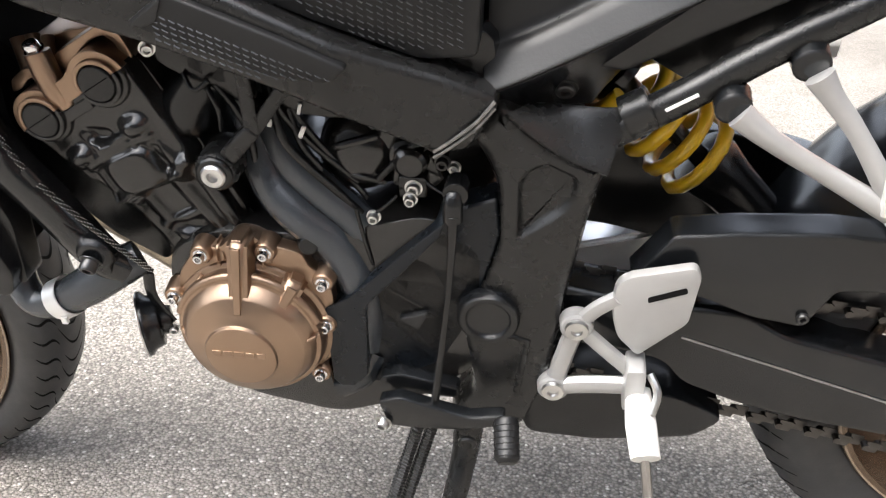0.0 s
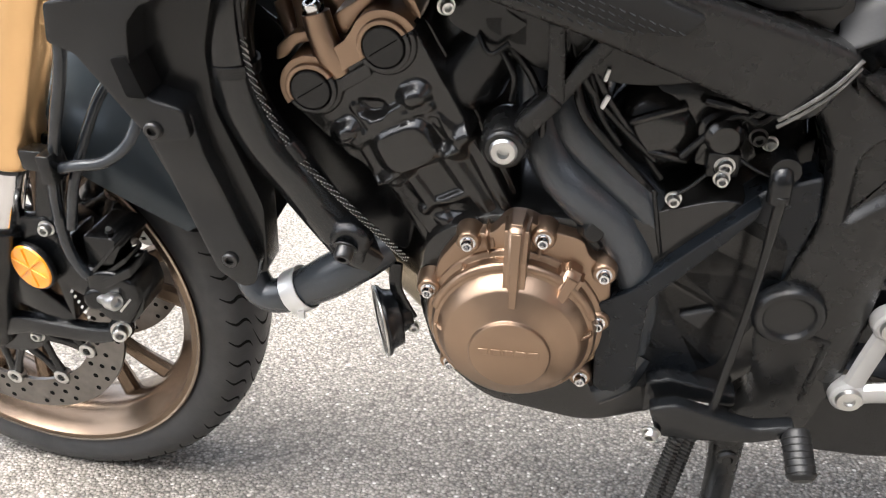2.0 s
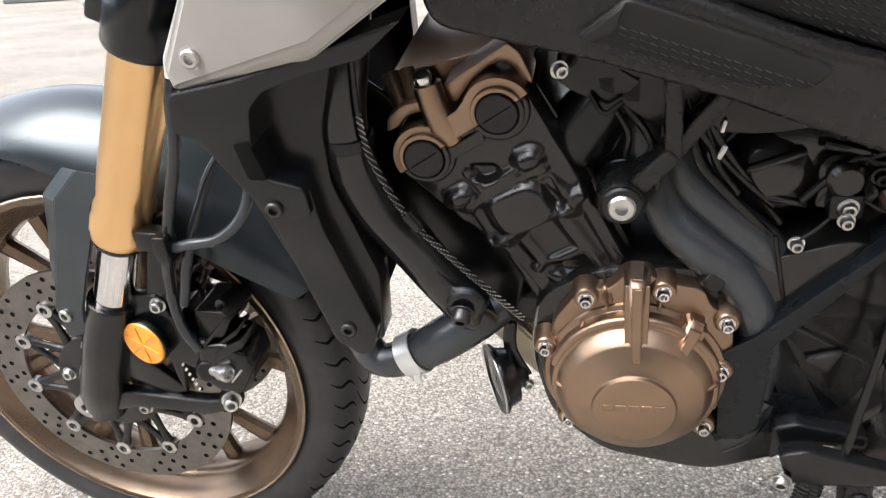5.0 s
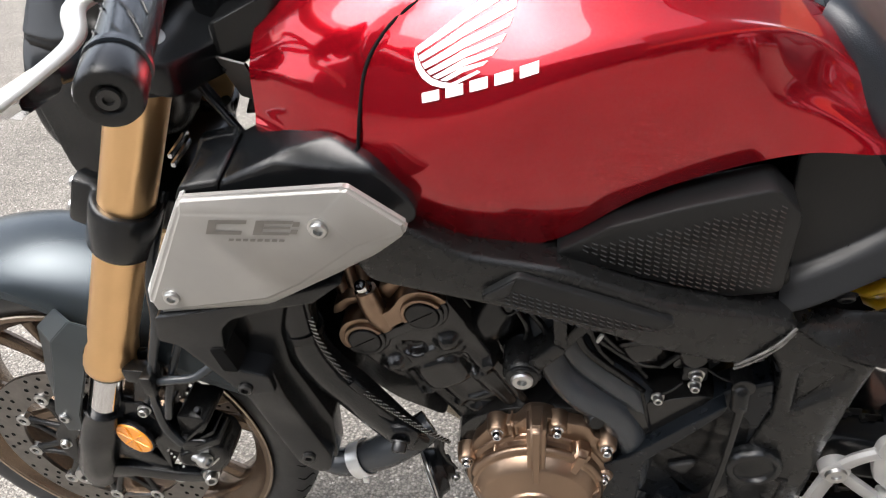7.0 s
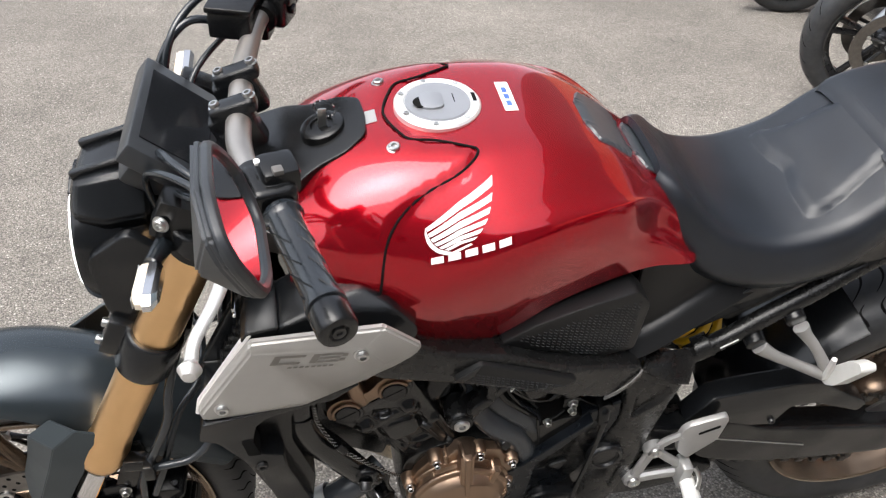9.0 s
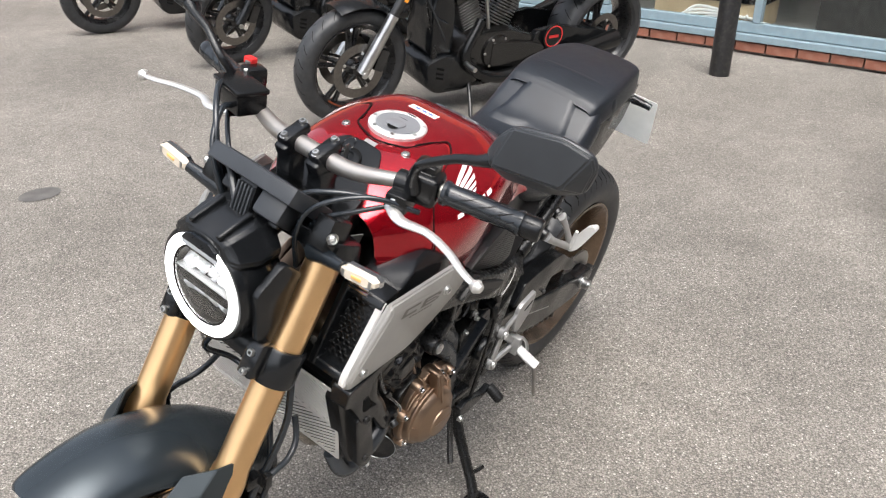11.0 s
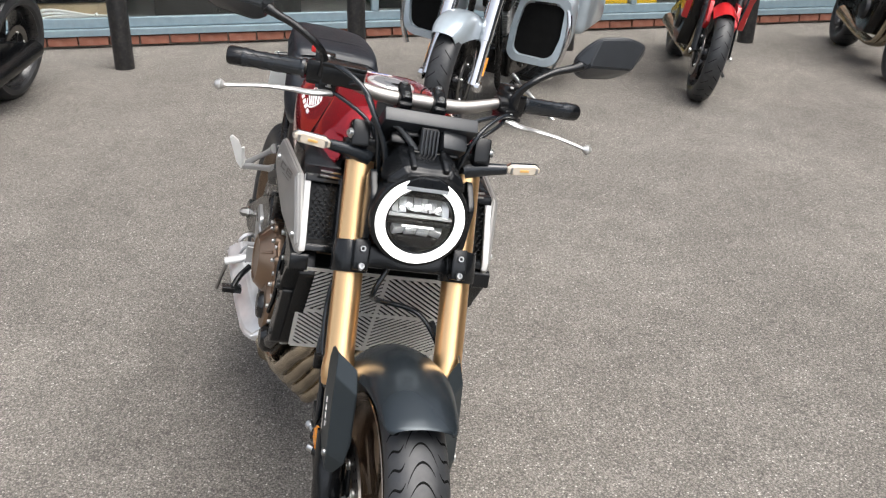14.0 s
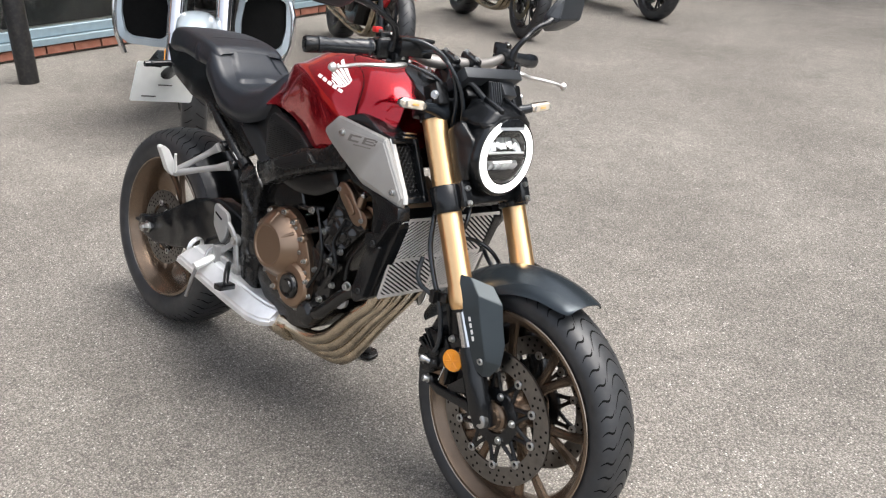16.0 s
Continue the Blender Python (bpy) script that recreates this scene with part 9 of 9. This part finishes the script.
def v_twin(e, ox, oz, m_fin):
    core = part("engine", prism([(ox - 0.20, oz - 0.16), (ox - 0.22, oz), (ox - 0.12, oz + 0.08), (ox + 0.14, oz + 0.08), (ox + 0.34, oz + 0.02), (ox + 0.36, oz - 0.12), (ox + 0.2, oz - 0.18)], -0.15, 0.15, 0.02, 0.03, 2, both=True), ENGINE, e, "black V-twin engine with finned cylinders")
    for ang, bx in ((-24, ox - 0.06), (24, ox + 0.10)):
        for k in range(11):
            m = Matrix.Translation((bx, 0, oz + 0.06)) @ Matrix.Rotation(radians(ang), 4, "Y") @ Matrix.Translation((0, 0, 0.02 + k * 0.017))
            part("cooling_fin", box((0.135, 0.15, 0.007), m, 0.002, 1), m_fin if k % 1 == 0 else ENGINE, core)
        m = Matrix.Translation((bx, 0, oz + 0.06)) @ Matrix.Rotation(radians(ang), 4, "Y") @ Matrix.Translation((0, 0, 0.24))
        part("rocker_box", box((0.15, 0.17, 0.07), m, 0.015), ENGINE, core)
        m = Matrix.Translation((bx, 0, oz + 0.06)) @ Matrix.Rotation(radians(ang), 4, "Y") @ Matrix.Translation((0, 0, 0.11))
        part("cylinder", lathe([(-0.11, 0), (-0.11, 0.058), (0.1, 0.058), (0.1, 0)], m.translation, m.to_3x3() @ Vector((0, 0, 1)), 20), ENGINE, core)
    for s in (-1, 1):
        part("case_cover", lathe([(0.148, 0), (0.148, 0.10), (0.165, 0.095), (0.172, 0.07), (0.174, 0)], (ox + 0.05, 0, oz - 0.04), (0, 1, 0), 36), ENGINE, core, side=s)
        part("primary_cover", prism([(ox, oz - 0.12), (ox, oz + 0.03), (ox + 0.28, oz + 0.0), (ox + 0.40, oz - 0.03), (ox + 0.40, oz - 0.12), (ox + 0.28, oz - 0.15)], 0.148, 0.18, 0.012, 0.03), ENGINE, core, side=s)
        part("push_rod_tube", tube([(ox + 0.02, 0.10, oz + 0.05), (ox - 0.04, 0.10, oz + 0.28)], 0.010, 8, 1), STEEL, core, side=s)
        for k in range(6):
            a = 2 * math.pi * k / 6
            part("case_bolt", lathe([(0, 0.008), (0.006, 0.007), (0.006, 0)], (ox + 0.05 + 0.088 * math.cos(a), 0.164, oz - 0.04 + 0.088 * math.sin(a)), (0, 1, 0), 8), STEEL, core, side=s)
    return core


def cruiser(name, x, y, heading, label, accent=ORANGEPAINT, wb=1.70, fr=0.325, rr=0.34, fhalf=0.062, wheel_m=WHEELBLACK, full=True):
    e = place_bike(name, x, y, heading, 11, label)
    ax = Vector((0, 0, fr))
    w = plain_wheel(e, "front_wheel", ax, fr, fhalf, fr - 0.082, 5, wheel_m, 0.15, True, 0, 0.013, "grey-black worn front tyre")
    if full:
        g = bmesh.new()
        for a0 in (232, 241, 250):
            a = radians(a0)
            for s in (-1, 1):
                ctr = Vector(((fr - 0.105) * math.cos(a), s * fhalf * 0.62, (fr - 0.105) * math.sin(a)))
                t = Vector((-math.sin(a), 0, math.cos(a))) * 0.016
                n = Vector((math.cos(a), 0, math.sin(a))) * 0.005
                f = [g.verts.new(ctr + p + Vector((0, s * 0.006, 0))) for p in (-t - n, t - n, t + n, -t + n)]
                g.faces.new(f if s < 0 else f[::-1])
        tagged(part("rim_mark", g, accent, w), kind="stuff")
    for s in (L, R):
        caliper_and_leg(e, (0, 0, fr), (0.34, 0, fr + 0.62), 0.115, STEEL if full else PLASTIC, DARKMETAL if full else PLASTIC, s, 0.029)
        part("reflector_strip", box((0.022, 0.004, 0.13), Matrix.Translation((0.235, 0.150, fr + 0.43)) @ Matrix.Rotation(radians(29), 4, "Y"), 0.002), ORANGE, e, "orange fork reflector", s)
    rows = [[ax + Vector((math.cos(a) * (fr + 0.030 - 0.02 * f * f) * 1, f * 0.085, math.sin(a) * (fr + 0.030 - 0.02 * f * f))) for f in (-1, -0.5, 0, 0.5, 1)] for a in (radians(d) for d in (112, 95, 78, 60, 45))]
    part("front_fender", sheet(patch(rows, 3, 3), 0.004), PLASTIC, e)
    plain_wheel(e, "rear_wheel", (wb, 0, rr), rr, 0.11, rr - 0.095, 5, wheel_m, 0.13, True, 0, 0.014)
    v_twin(e, 0.80, 0.40, FINMETAL)
    part("radiator_cowl", prism([(0.42, 0.36), (0.40, 0.62), (0.44, 0.80), (0.50, 0.80), (0.55, 0.60), (0.56, 0.36)], -0.13, 0.13, 0.03, 0.03, 2, both=True), PLASTIC, e, "black radiator cowl")
    bp = part("belly_pan", prism([(0.40, 0.20), (0.38, 0.34), (0.50, 0.38), (0.72, 0.34), (0.76, 0.20), (0.66, 0.15), (0.46, 0.15)], -0.16, 0.16, 0.03, 0.03, 2, both=True), PLASTIC, e, "black vented belly pan")
    for k in range(3):
        # near-black patches on the pan paint the shade of its slots
        part("pan_slot", box((0.05, 0.006, 0.012), Matrix.Translation((0.47, 0.1605, 0.25 + 0.028 * k)) @ Matrix.Rotation(radians(15), 4, "Y")), RECESS_BLACK, bp, side=L)
    for s in (L, R):
        part("frame_tube", tube([(0.36, 0.05, 0.88), (0.42, 0.10, 0.55), (0.52, 0.13, 0.22), (1.0, 0.14, 0.20), (1.25, 0.13, 0.36)], 0.019, 12, 5), FRAME, e, side=s)
        part("swingarm", prism([(1.10, 0.33), (1.12, 0.45), (1.30, 0.47), (1.70, 0.40), (1.78, 0.35), (1.70, 0.30), (1.30, 0.31)], 0.125, 0.165, 0.014, 0.02), PLASTIC, e, side=s)
        part("axle_nut", lathe([(0, 0.03), (0.02, 0.026), (0.022, 0.018), (0.022, 0)], (wb, 0.165, rr), (0, 1, 0), 16), CHROME, e, side=s)
        part("foot_control", tube([(0.62, 0.17, 0.34), (0.60, 0.24, 0.34), (0.60, 0.30, 0.34)], 0.014, 10, 2), STEEL, e, side=s)
    ck = lathe([(0.18, 0.0), (0.18, 0.075), (0.19, 0.075), (0.192, 0.068), (0.192, 0.058), (0.188, 0.056), (0.188, 0)], (1.24, 0, 0.42), (0, 1, 0), 36)
    cv = part("round_cover", ck, PLASTIC_DARK, e, side=L)
    if full:
        part("accent_ring", lathe([(0.1922, 0.066), (0.194, 0.064), (0.194, 0.060), (0.1922, 0.058)], (1.24, 0, 0.42), (0, 1, 0), 36), REDPLASTIC, cv, "thin red ring", L)
        part("accent_mark", box((0.07, 0.003, 0.016), Matrix.Translation((1.24, 0.190, 0.42))), REDPLASTIC, cv, side=L)
    part("exhaust", tube([(0.72, -0.14, 0.55), (0.62, -0.18, 0.35), (0.85, -0.19, 0.22), (1.30, -0.20, 0.28), (1.75, -0.20, 0.36)], [0.028, 0.028, 0.035, 0.055, 0.055], 16, 5), PLASTIC_DARK, e)
    part("exhaust", tube([(0.92, 0.14, 0.55), (1.02, 0.19, 0.36), (1.20, 0.20, 0.34), (1.60, 0.215, 0.44), (1.80, 0.215, 0.50)], [0.026, 0.028, 0.035, 0.05, 0.05], 16, 5), PLASTIC_DARK, e)
    rows = []
    for xx, z0, hw in ((0.42, 0.95, 0.06), (0.52, 1.02, 0.13), (0.68, 1.03, 0.15), (0.86, 0.97, 0.13), (0.98, 0.88, 0.08)):
        rows.append([Vector((xx, -hw, z0 - 0.17)), Vector((xx, -hw * 0.95, z0 - 0.07)), Vector((xx, -hw * 0.5, z0 - 0.01)), Vector((xx, 0, z0)), Vector((xx, hw * 0.5, z0 - 0.01)), Vector((xx, hw * 0.95, z0 - 0.07)), Vector((xx, hw, z0 - 0.17))])
    part("fuel_tank", sheet(patch(rows, 4, 3), 0.01), DARKPAINT, e, "black fuel tank")
    part("seat", prism([(0.95, 0.80), (0.98, 0.86), (1.20, 0.78), (1.40, 0.84), (1.70, 0.86), (1.72, 0.80), (1.40, 0.74), (1.15, 0.70)], -0.12, 0.12, 0.03, 0.03, 3, both=True), SEAT, e)
    part("air_cleaner", box((0.24, 0.10, 0.20), Matrix.Translation((0.93, 0.13, 0.70)), 0.03, 3), GREYPLASTIC, e, "grey air cleaner cover")
    part("rear_fender", sheet(patch([[Vector((wb, 0, rr)) + Vector((math.cos(a) * (rr + 0.04 - 0.02 * f * f), f * 0.12, math.sin(a) * (rr + 0.04 - 0.02 * f * f))) for f in (-1, -0.5, 0, 0.5, 1)] for a in (radians(d) for d in (140, 115, 90, 65, 40))], 3, 3), 0.005), PLASTIC, e)
    part("handlebar", tube([(0.46, -0.42, 1.10), (0.36, -0.2, 1.08), (0.36, 0, 1.06), (0.36, 0.2, 1.08), (0.46, 0.42, 1.10)], 0.014, 12, 5), PLASTIC, e)
    part("headlight", lathe([(-0.10, 0), (-0.10, 0.06), (-0.03, 0.09), (0.02, 0.09), (0.03, 0.08), (0.03, 0)], (0.20, 0, 0.93), (-1, 0, 0), 28), PLASTIC, e)
    part("side_stand", tube([(0.70, -0.12, 0.22), (0.66, -0.22, 0.12), (0.62, -0.30, 0.05), (0.58, -0.31, 0.055)], 0.012, 10, 3), DARKMETAL, e)
    for k in range(2):
        part("cable", tube([(0.36, -0.1 - 0.05 * k, 1.05), (0.30, -0.12, 0.85), (0.40, -0.13, 0.62), (0.50, -0.13, 0.45 + 0.1 * k)], 0.007, 8, 5), HOSE, e)
    return e


cruiser("cruiser_motorcycle", 2.91, 1.93, -20, "matt black muscle cruiser with orange marks on its rims", wb=1.76)
cruiser("cruiser_motorcycle", 3.40, 3.40, -13, "black cruiser motorcycle parked beside another one", wb=1.62, fr=0.31, full=False)
cruiser("cruiser_motorcycle", 3.46, 4.86, -20, "black motorcycle with thin spokes at the end of the row", wb=1.55, fr=0.30, fhalf=0.055, full=False)


def tourer(x, y, heading):
    e = place_bike("touring_motorcycle", x, y, heading, 8, "pale silver-blue touring motorcycle with leg fairings on its stand")
    fr = 0.33
    ax = Vector((0, 0, fr))
    plain_wheel(e, "front_wheel", ax, fr, 0.066, fr - 0.085, 7, WHEELBLACK, 0.15, True, 6, 0.010, "black front tyre with chevron tread")
    rows = []
    for d, hw, dr in ((128, 0.062, 0.07), (115, 0.085, 0.10), (100, 0.092, 0.12), (80, 0.095, 0.13), (60, 0.095, 0.13), (42, 0.09, 0.12), (25, 0.08, 0.09)):
        a = radians(d)
        rows.append([ax + Vector((math.cos(a) * (fr + 0.04 - k * dr), f * hw, math.sin(a) * (fr + 0.04 - k * dr))) for f, k in ((-1, 1), (-0.98, 0.5), (-0.8, 0.15), (-0.4, 0.02), (0, 0), (0.4, 0.02), (0.8, 0.15), (0.98, 0.5), (1, 1))])
    part("front_fender", sheet(patch(rows, 4, 4), 0.004), SILVERBLUE, e, "deep silver-blue front fender")
    for s in (L, R):
        leg = part("fork_leg", tube([(0.0, 0.128, fr), (0.10, 0.126, fr + 0.22)], [0.040, 0.036], 18, 1), CHROME, e, "chromed fork leg", s)
        part("fork_cover", tube([(0.10, 0.126, fr + 0.22), (0.28, 0.122, fr + 0.62)], [0.042, 0.048], 20, 1), CHROME, leg, side=s)
        part("axle_cover", lathe([(0, 0.032), (0.025, 0.03), (0.03, 0.02), (0.03, 0)], (0, 0.15, fr), (0, 1, 0), 20), CHROME, leg, side=s)
        part("caliper", box((0.06, 0.05, 0.12), Matrix.Translation((0.12, 0.11, fr + 0.06)) @ Matrix.Rotation(radians(20), 4, "Y"), 0.012), STEEL, leg, side=s)
        part("leg_reflector", box((0.012, 0.006, 0.10), Matrix.Translation((0.055, 0.168, fr + 0.10)) @ Matrix.Rotation(radians(24), 4, "Y")), ORANGE, leg, side=s)
        ind = part("indicator", lathe([(-0.03, 0.0), (-0.03, 0.03), (0.015, 0.042), (0.02, 0.042)], (0.20, 0.215, 0.90), (-1, 0, 0), 24), CHROME, e, "orange indicator in a chrome cup", s)
        part("lens", lathe([(0.018, 0.040), (0.034, 0.032), (0.040, 0)], (0.20, 0.215, 0.90), (-1, 0, 0), 24), ORANGE, ind, side=s)
        part("indicator_stem", tube([(0.24, 0.12, 0.92), (0.22, 0.20, 0.90)], 0.012, 8, 1), CHROME, ind, side=s)
        # leg fairing: a hollow pod, its speaker mouth closed by a near-black sheet
        ring_o = [(0.165, 0.45), (0.160, 0.60), (0.185, 0.76), (0.22, 0.80), (0.44, 0.82), (0.490, 0.78), (0.500, 0.58), (0.47, 0.45), (0.42, 0.415), (0.21, 0.41)]
        ring_o = fillet(ring_o, 0.03, 3)
        def ringx(xx, f, cx=0.315, cz=0.60):
            return [Vector((xx + (0.10 if zz > 0.70 else 0.10 * (zz - 0.32) / 0.38) * 0.6, cx + (yy - cx) * f, cz + (zz - cz) * f)) for yy, zz in ring_o]
        pod = loft([ringx(0.62, 0.80), ringx(0.52, 0.97), ringx(0.40, 1.0), ringx(0.362, 0.96), ringx(0.362, 0.76), ringx(0.385, 0.74)], caps=False)
        pod_ob = part("leg_fairing", pod, SILVERBLUE, e, "silver-blue leg fairing with a dark opening", s, 50)
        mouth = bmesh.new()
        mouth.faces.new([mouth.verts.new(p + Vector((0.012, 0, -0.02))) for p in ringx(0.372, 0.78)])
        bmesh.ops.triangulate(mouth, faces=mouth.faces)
        part("speaker_mouth", mouth, RECESS_BLACK, pod_ob, side=s)
        part("chrome_guard", tube([(0.40, 0.44, 0.36), (0.40, 0.485, 0.50), (0.42, 0.49, 0.66), (0.45, 0.44, 0.80)], 0.016, 12, 5), CHROME, e, "chrome engine guard bar", s)
        part("saddlebag", box((0.60, 0.21, 0.34), Matrix.Translation((1.52, 0.31, 0.62)), 0.05, 3), SILVERBLUE, e, "silver-blue saddlebag", s)
        part("lower_frame", tube([(0.36, 0.05, 0.9), (0.45, 0.10, 0.5), (0.55, 0.13, 0.18), (1.1, 0.14, 0.18)], 0.02, 10, 4), FRAME, e, side=s)
        part("floorboard", box((0.34, 0.10, 0.02), Matrix.Translation((0.72, 0.29, 0.28)), 0.006), PLASTIC, e, side=s)
    plain_wheel(e, "rear_wheel", (1.62, 0, 0.32), 0.32, 0.09, 0.215, 7, WHEELBLACK, 0.13, True)
    v_twin(e, 0.82, 0.40, STEEL)
    part("headlight_nacelle", join(lathe([(-0.16, 0), (-0.16, 0.10), (-0.02, 0.15), (0.06, 0.13), (0.07, 0.10), (0.07, 0)], (0.20, 0, 1.02), (-1, 0, 0), 32)), CHROME, e, "chrome headlight nacelle")
    part("fork_yoke", box((0.10, 0.30, 0.05), Matrix.Translation((0.26, 0, 0.90)), 0.012), CHROME, e)
    part("yoke_bar", tube([(0.22, -0.12, 0.83), (0.21, 0, 0.82), (0.22, 0.12, 0.83)], 0.018, 12, 3), CHROME, e)
    part("fork_fairing", loft([[Vector((xx, yy * wv, zz)) for yy, zz in ((-0.42, 0.98), (-0.46, 1.10), (-0.3, 1.32), (0.3, 1.32), (0.46, 1.10), (0.42, 0.98))] for xx, wv in ((0.05, 0.6), (0.16, 0.95), (0.36, 1.0))]), SILVERBLUE, e, "silver-blue front fairing")
    part("fuel_tank", sheet(patch([[Vector((xx, f * hw, z0 - 0.16 * f * f)) for f in (-1, -0.6, 0, 0.6, 1)] for xx, z0, hw in ((0.44, 0.96, 0.08), (0.6, 1.03, 0.16), (0.85, 1.0, 0.15), (1.0, 0.88, 0.09))], 3, 3), 0.01), SILVERBLUE, e)
    part("seat", prism([(0.98, 0.72), (1.0, 0.84), (1.2, 0.76), (1.5, 0.86), (1.85, 0.90), (1.85, 0.78), (1.4, 0.70)], -0.17, 0.17, 0.04, 0.03, 3, both=True), SEAT, e)
    part("rear_fender", sheet(patch([[Vector((1.62, 0, 0.32)) + Vector((math.cos(a) * (0.37 - 0.05 * f * f), f * 0.13, math.sin(a) * (0.37 - 0.05 * f * f))) for f in (-1, -0.5, 0, 0.5, 1)] for a in (radians(d) for d in (120, 90, 60, 30, 5))], 3, 3), 0.005), SILVERBLUE, e)
    part("side_stand", tube([(0.66, -0.16, 0.26), (0.64, -0.34, 0.14), (0.62, -0.50, 0.045), (0.60, -0.56, 0.03), (0.58, -0.60, 0.055)], [0.014, 0.012, 0.011, 0.012, 0.010], 10, 3), STEEL, e, "steel side stand folded out")
    return e


tourer(3.19, -1.10, -38)


def sport(x, y, heading, paint, label, wb=1.42, fairing=True, steer=0, spoked=False):
    e = place_bike("street_motorcycle", x, y, heading, 11, label)
    fr = 0.30
    ax = Vector((0, 0, fr))
    plain_wheel(e, "front_wheel", ax, fr, 0.06, 0.222, 12 if spoked else 6, WHEELBLACK, 0.15, not spoked, steer, 0.005 if spoked else 0.009)
    plain_wheel(e, "rear_wheel", (wb, 0, 0.315), 0.315, 0.085, 0.222, 6, WHEELBLACK, 0.11, True)
    for s in (L, R):
        caliper_and_leg(e, (0, 0, fr), (0.26, 0, fr + 0.58), 0.10, PLASTIC, DARKMETAL, s)
        part("swingarm", prism([(0.95, 0.36), (0.95, 0.46), (1.20, 0.44), (1.48, 0.34), (1.46, 0.29), (1.2, 0.31)], 0.09, 0.13, 0.012, 0.015), PLASTIC, e, side=s)
        part("frame_spar", prism([(0.36, 0.88), (0.42, 0.93), (0.80, 0.78), (0.95, 0.62), (0.98, 0.35), (0.86, 0.33), (0.82, 0.60), (0.45, 0.76)], 0.12, 0.16, 0.012, 0.02), FRAME, e, side=s)
        if fairing:
            part("side_fairing", prism([(0.10, 0.78), (0.20, 0.96), (0.46, 0.92), (0.56, 0.70), (0.44, 0.50), (0.30, 0.44), (0.26, 0.62)], 0.17, 0.21, 0.02, 0.02), paint, e, side=s)
            part("fender_side", prism([(-0.03, 0.50), (0.03, 0.62), (0.14, 0.63), (0.13, 0.50), (0.07, 0.42)], 0.075, 0.10, 0.01, 0.01), paint, e, side=s)
    rows = [[ax + Vector((math.cos(a) * (0.33 - 0.06 * f * f), f * 0.075, math.sin(a) * (0.33 - 0.06 * f * f))) for f in (-1, -0.5, 0, 0.5, 1)] for a in (radians(d) for d in (120, 100, 80, 55, 35))]
    part("front_fender", sheet(patch(rows, 3, 3), 0.003), paint, e)
    part("engine", prism([(0.42, 0.50), (0.50, 0.66), (0.62, 0.62), (0.86, 0.54), (0.86, 0.32), (0.70, 0.22), (0.52, 0.24), (0.46, 0.36)], -0.16, 0.16, 0.02, 0.03, 2, both=True), ENGINE, e)
    for s in (L, R):
        part("engine_cover", lathe([(0.16, 0), (0.16, 0.085), (0.185, 0.075), (0.19, 0.05), (0.19, 0)], (0.66, 0, 0.40), (0, 1, 0), 32), DARKMETAL, e, side=s)
    part("radiator", box((0.04, 0.30, 0.22), Matrix.Translation((0.37, 0, 0.56)), 0.006), PLASTIC_DARK, e)
    for k in range(3):
        part("exhaust_pipe", tube([(0.42, -0.06 + 0.06 * k, 0.52), (0.38, -0.06 + 0.06 * k, 0.40), (0.50, -0.02 + 0.04 * k, 0.20), (0.80, 0.05, 0.18), (1.15, 0.17, 0.30)], [0.02, 0.02, 0.02, 0.035, 0.05], 12, 4), EXHAUST, e)
    rows = [[Vector((xx, f * hw, z0 - 0.18 * f * f)) for f in (-1, -0.6, 0, 0.6, 1)] for xx, z0, hw in ((0.38, 0.94, 0.10), (0.50, 1.0, 0.17), (0.68, 0.98, 0.17), (0.84, 0.88, 0.11))]
    part("fuel_tank", sheet(patch(rows, 4, 3), 0.008), paint, e)
    part("seat", prism([(0.82, 0.78), (0.84, 0.84), (1.0, 0.82), (1.2, 0.90), (1.5, 0.95), (1.48, 0.88), (1.1, 0.76)], -0.11, 0.11, 0.03, 0.02, 3, both=True), SEAT, e)
    part("handlebar", tube([(0.42, -0.36, 1.02), (0.34, -0.15, 1.0), (0.34, 0.15, 1.0), (0.42, 0.36, 1.02)], 0.012, 10, 4), PLASTIC, e)
    part("headlight", lathe([(-0.10, 0), (-0.10, 0.05), (-0.02, 0.09), (0.02, 0.09), (0.02, 0)], (0.12, 0, 0.86), (-1, 0, 0), 28), PLASTIC, e)
    part("side_stand", tube([(0.74, -0.10, 0.26), (0.70, -0.20, 0.14), (0.66, -0.27, 0.06)], 0.012, 8, 3), DARKMETAL, e)
    part("brake_line", tube([(0.26, -0.10, 0.92), (0.16, -0.15, 0.74), (0.13, -0.13, 0.52), (0.10, -0.12, 0.38)], 0.007, 8, 4), HOSE, e)
    return e


sport(3.63, -2.96, -25, REDPAINT, "red and black street motorcycle with a red front fender")
sport(3.73, -4.62, -25, DARKPAINT, "black street motorcycle with thin wheel spokes", fairing=False, spoked=True)
sport(3.40, -6.15, -25, DARKPAINT, "black street motorcycle at the far end of the row", fairing=False)
# ---- brick course along the foot of the shop front ----
brick_bm = box((0.10, 0.215, 0.066), None, 0.004, 1)
brick_me = None
for k in range(56):
    yb = 4.5 - k * 0.2255
    if brick_me is None:
        ob = part("brick", brick_bm, BRICK, wall)
        brick_me = ob.data
    else:
        ob = new("brick", brick_me)
        ob.parent = wall
    ob.location = (WX + 0.05 - 0.040 + 0.004 * math.sin(k * 2.3), yb, 0.036 + 0.002 * math.sin(k * 1.7))
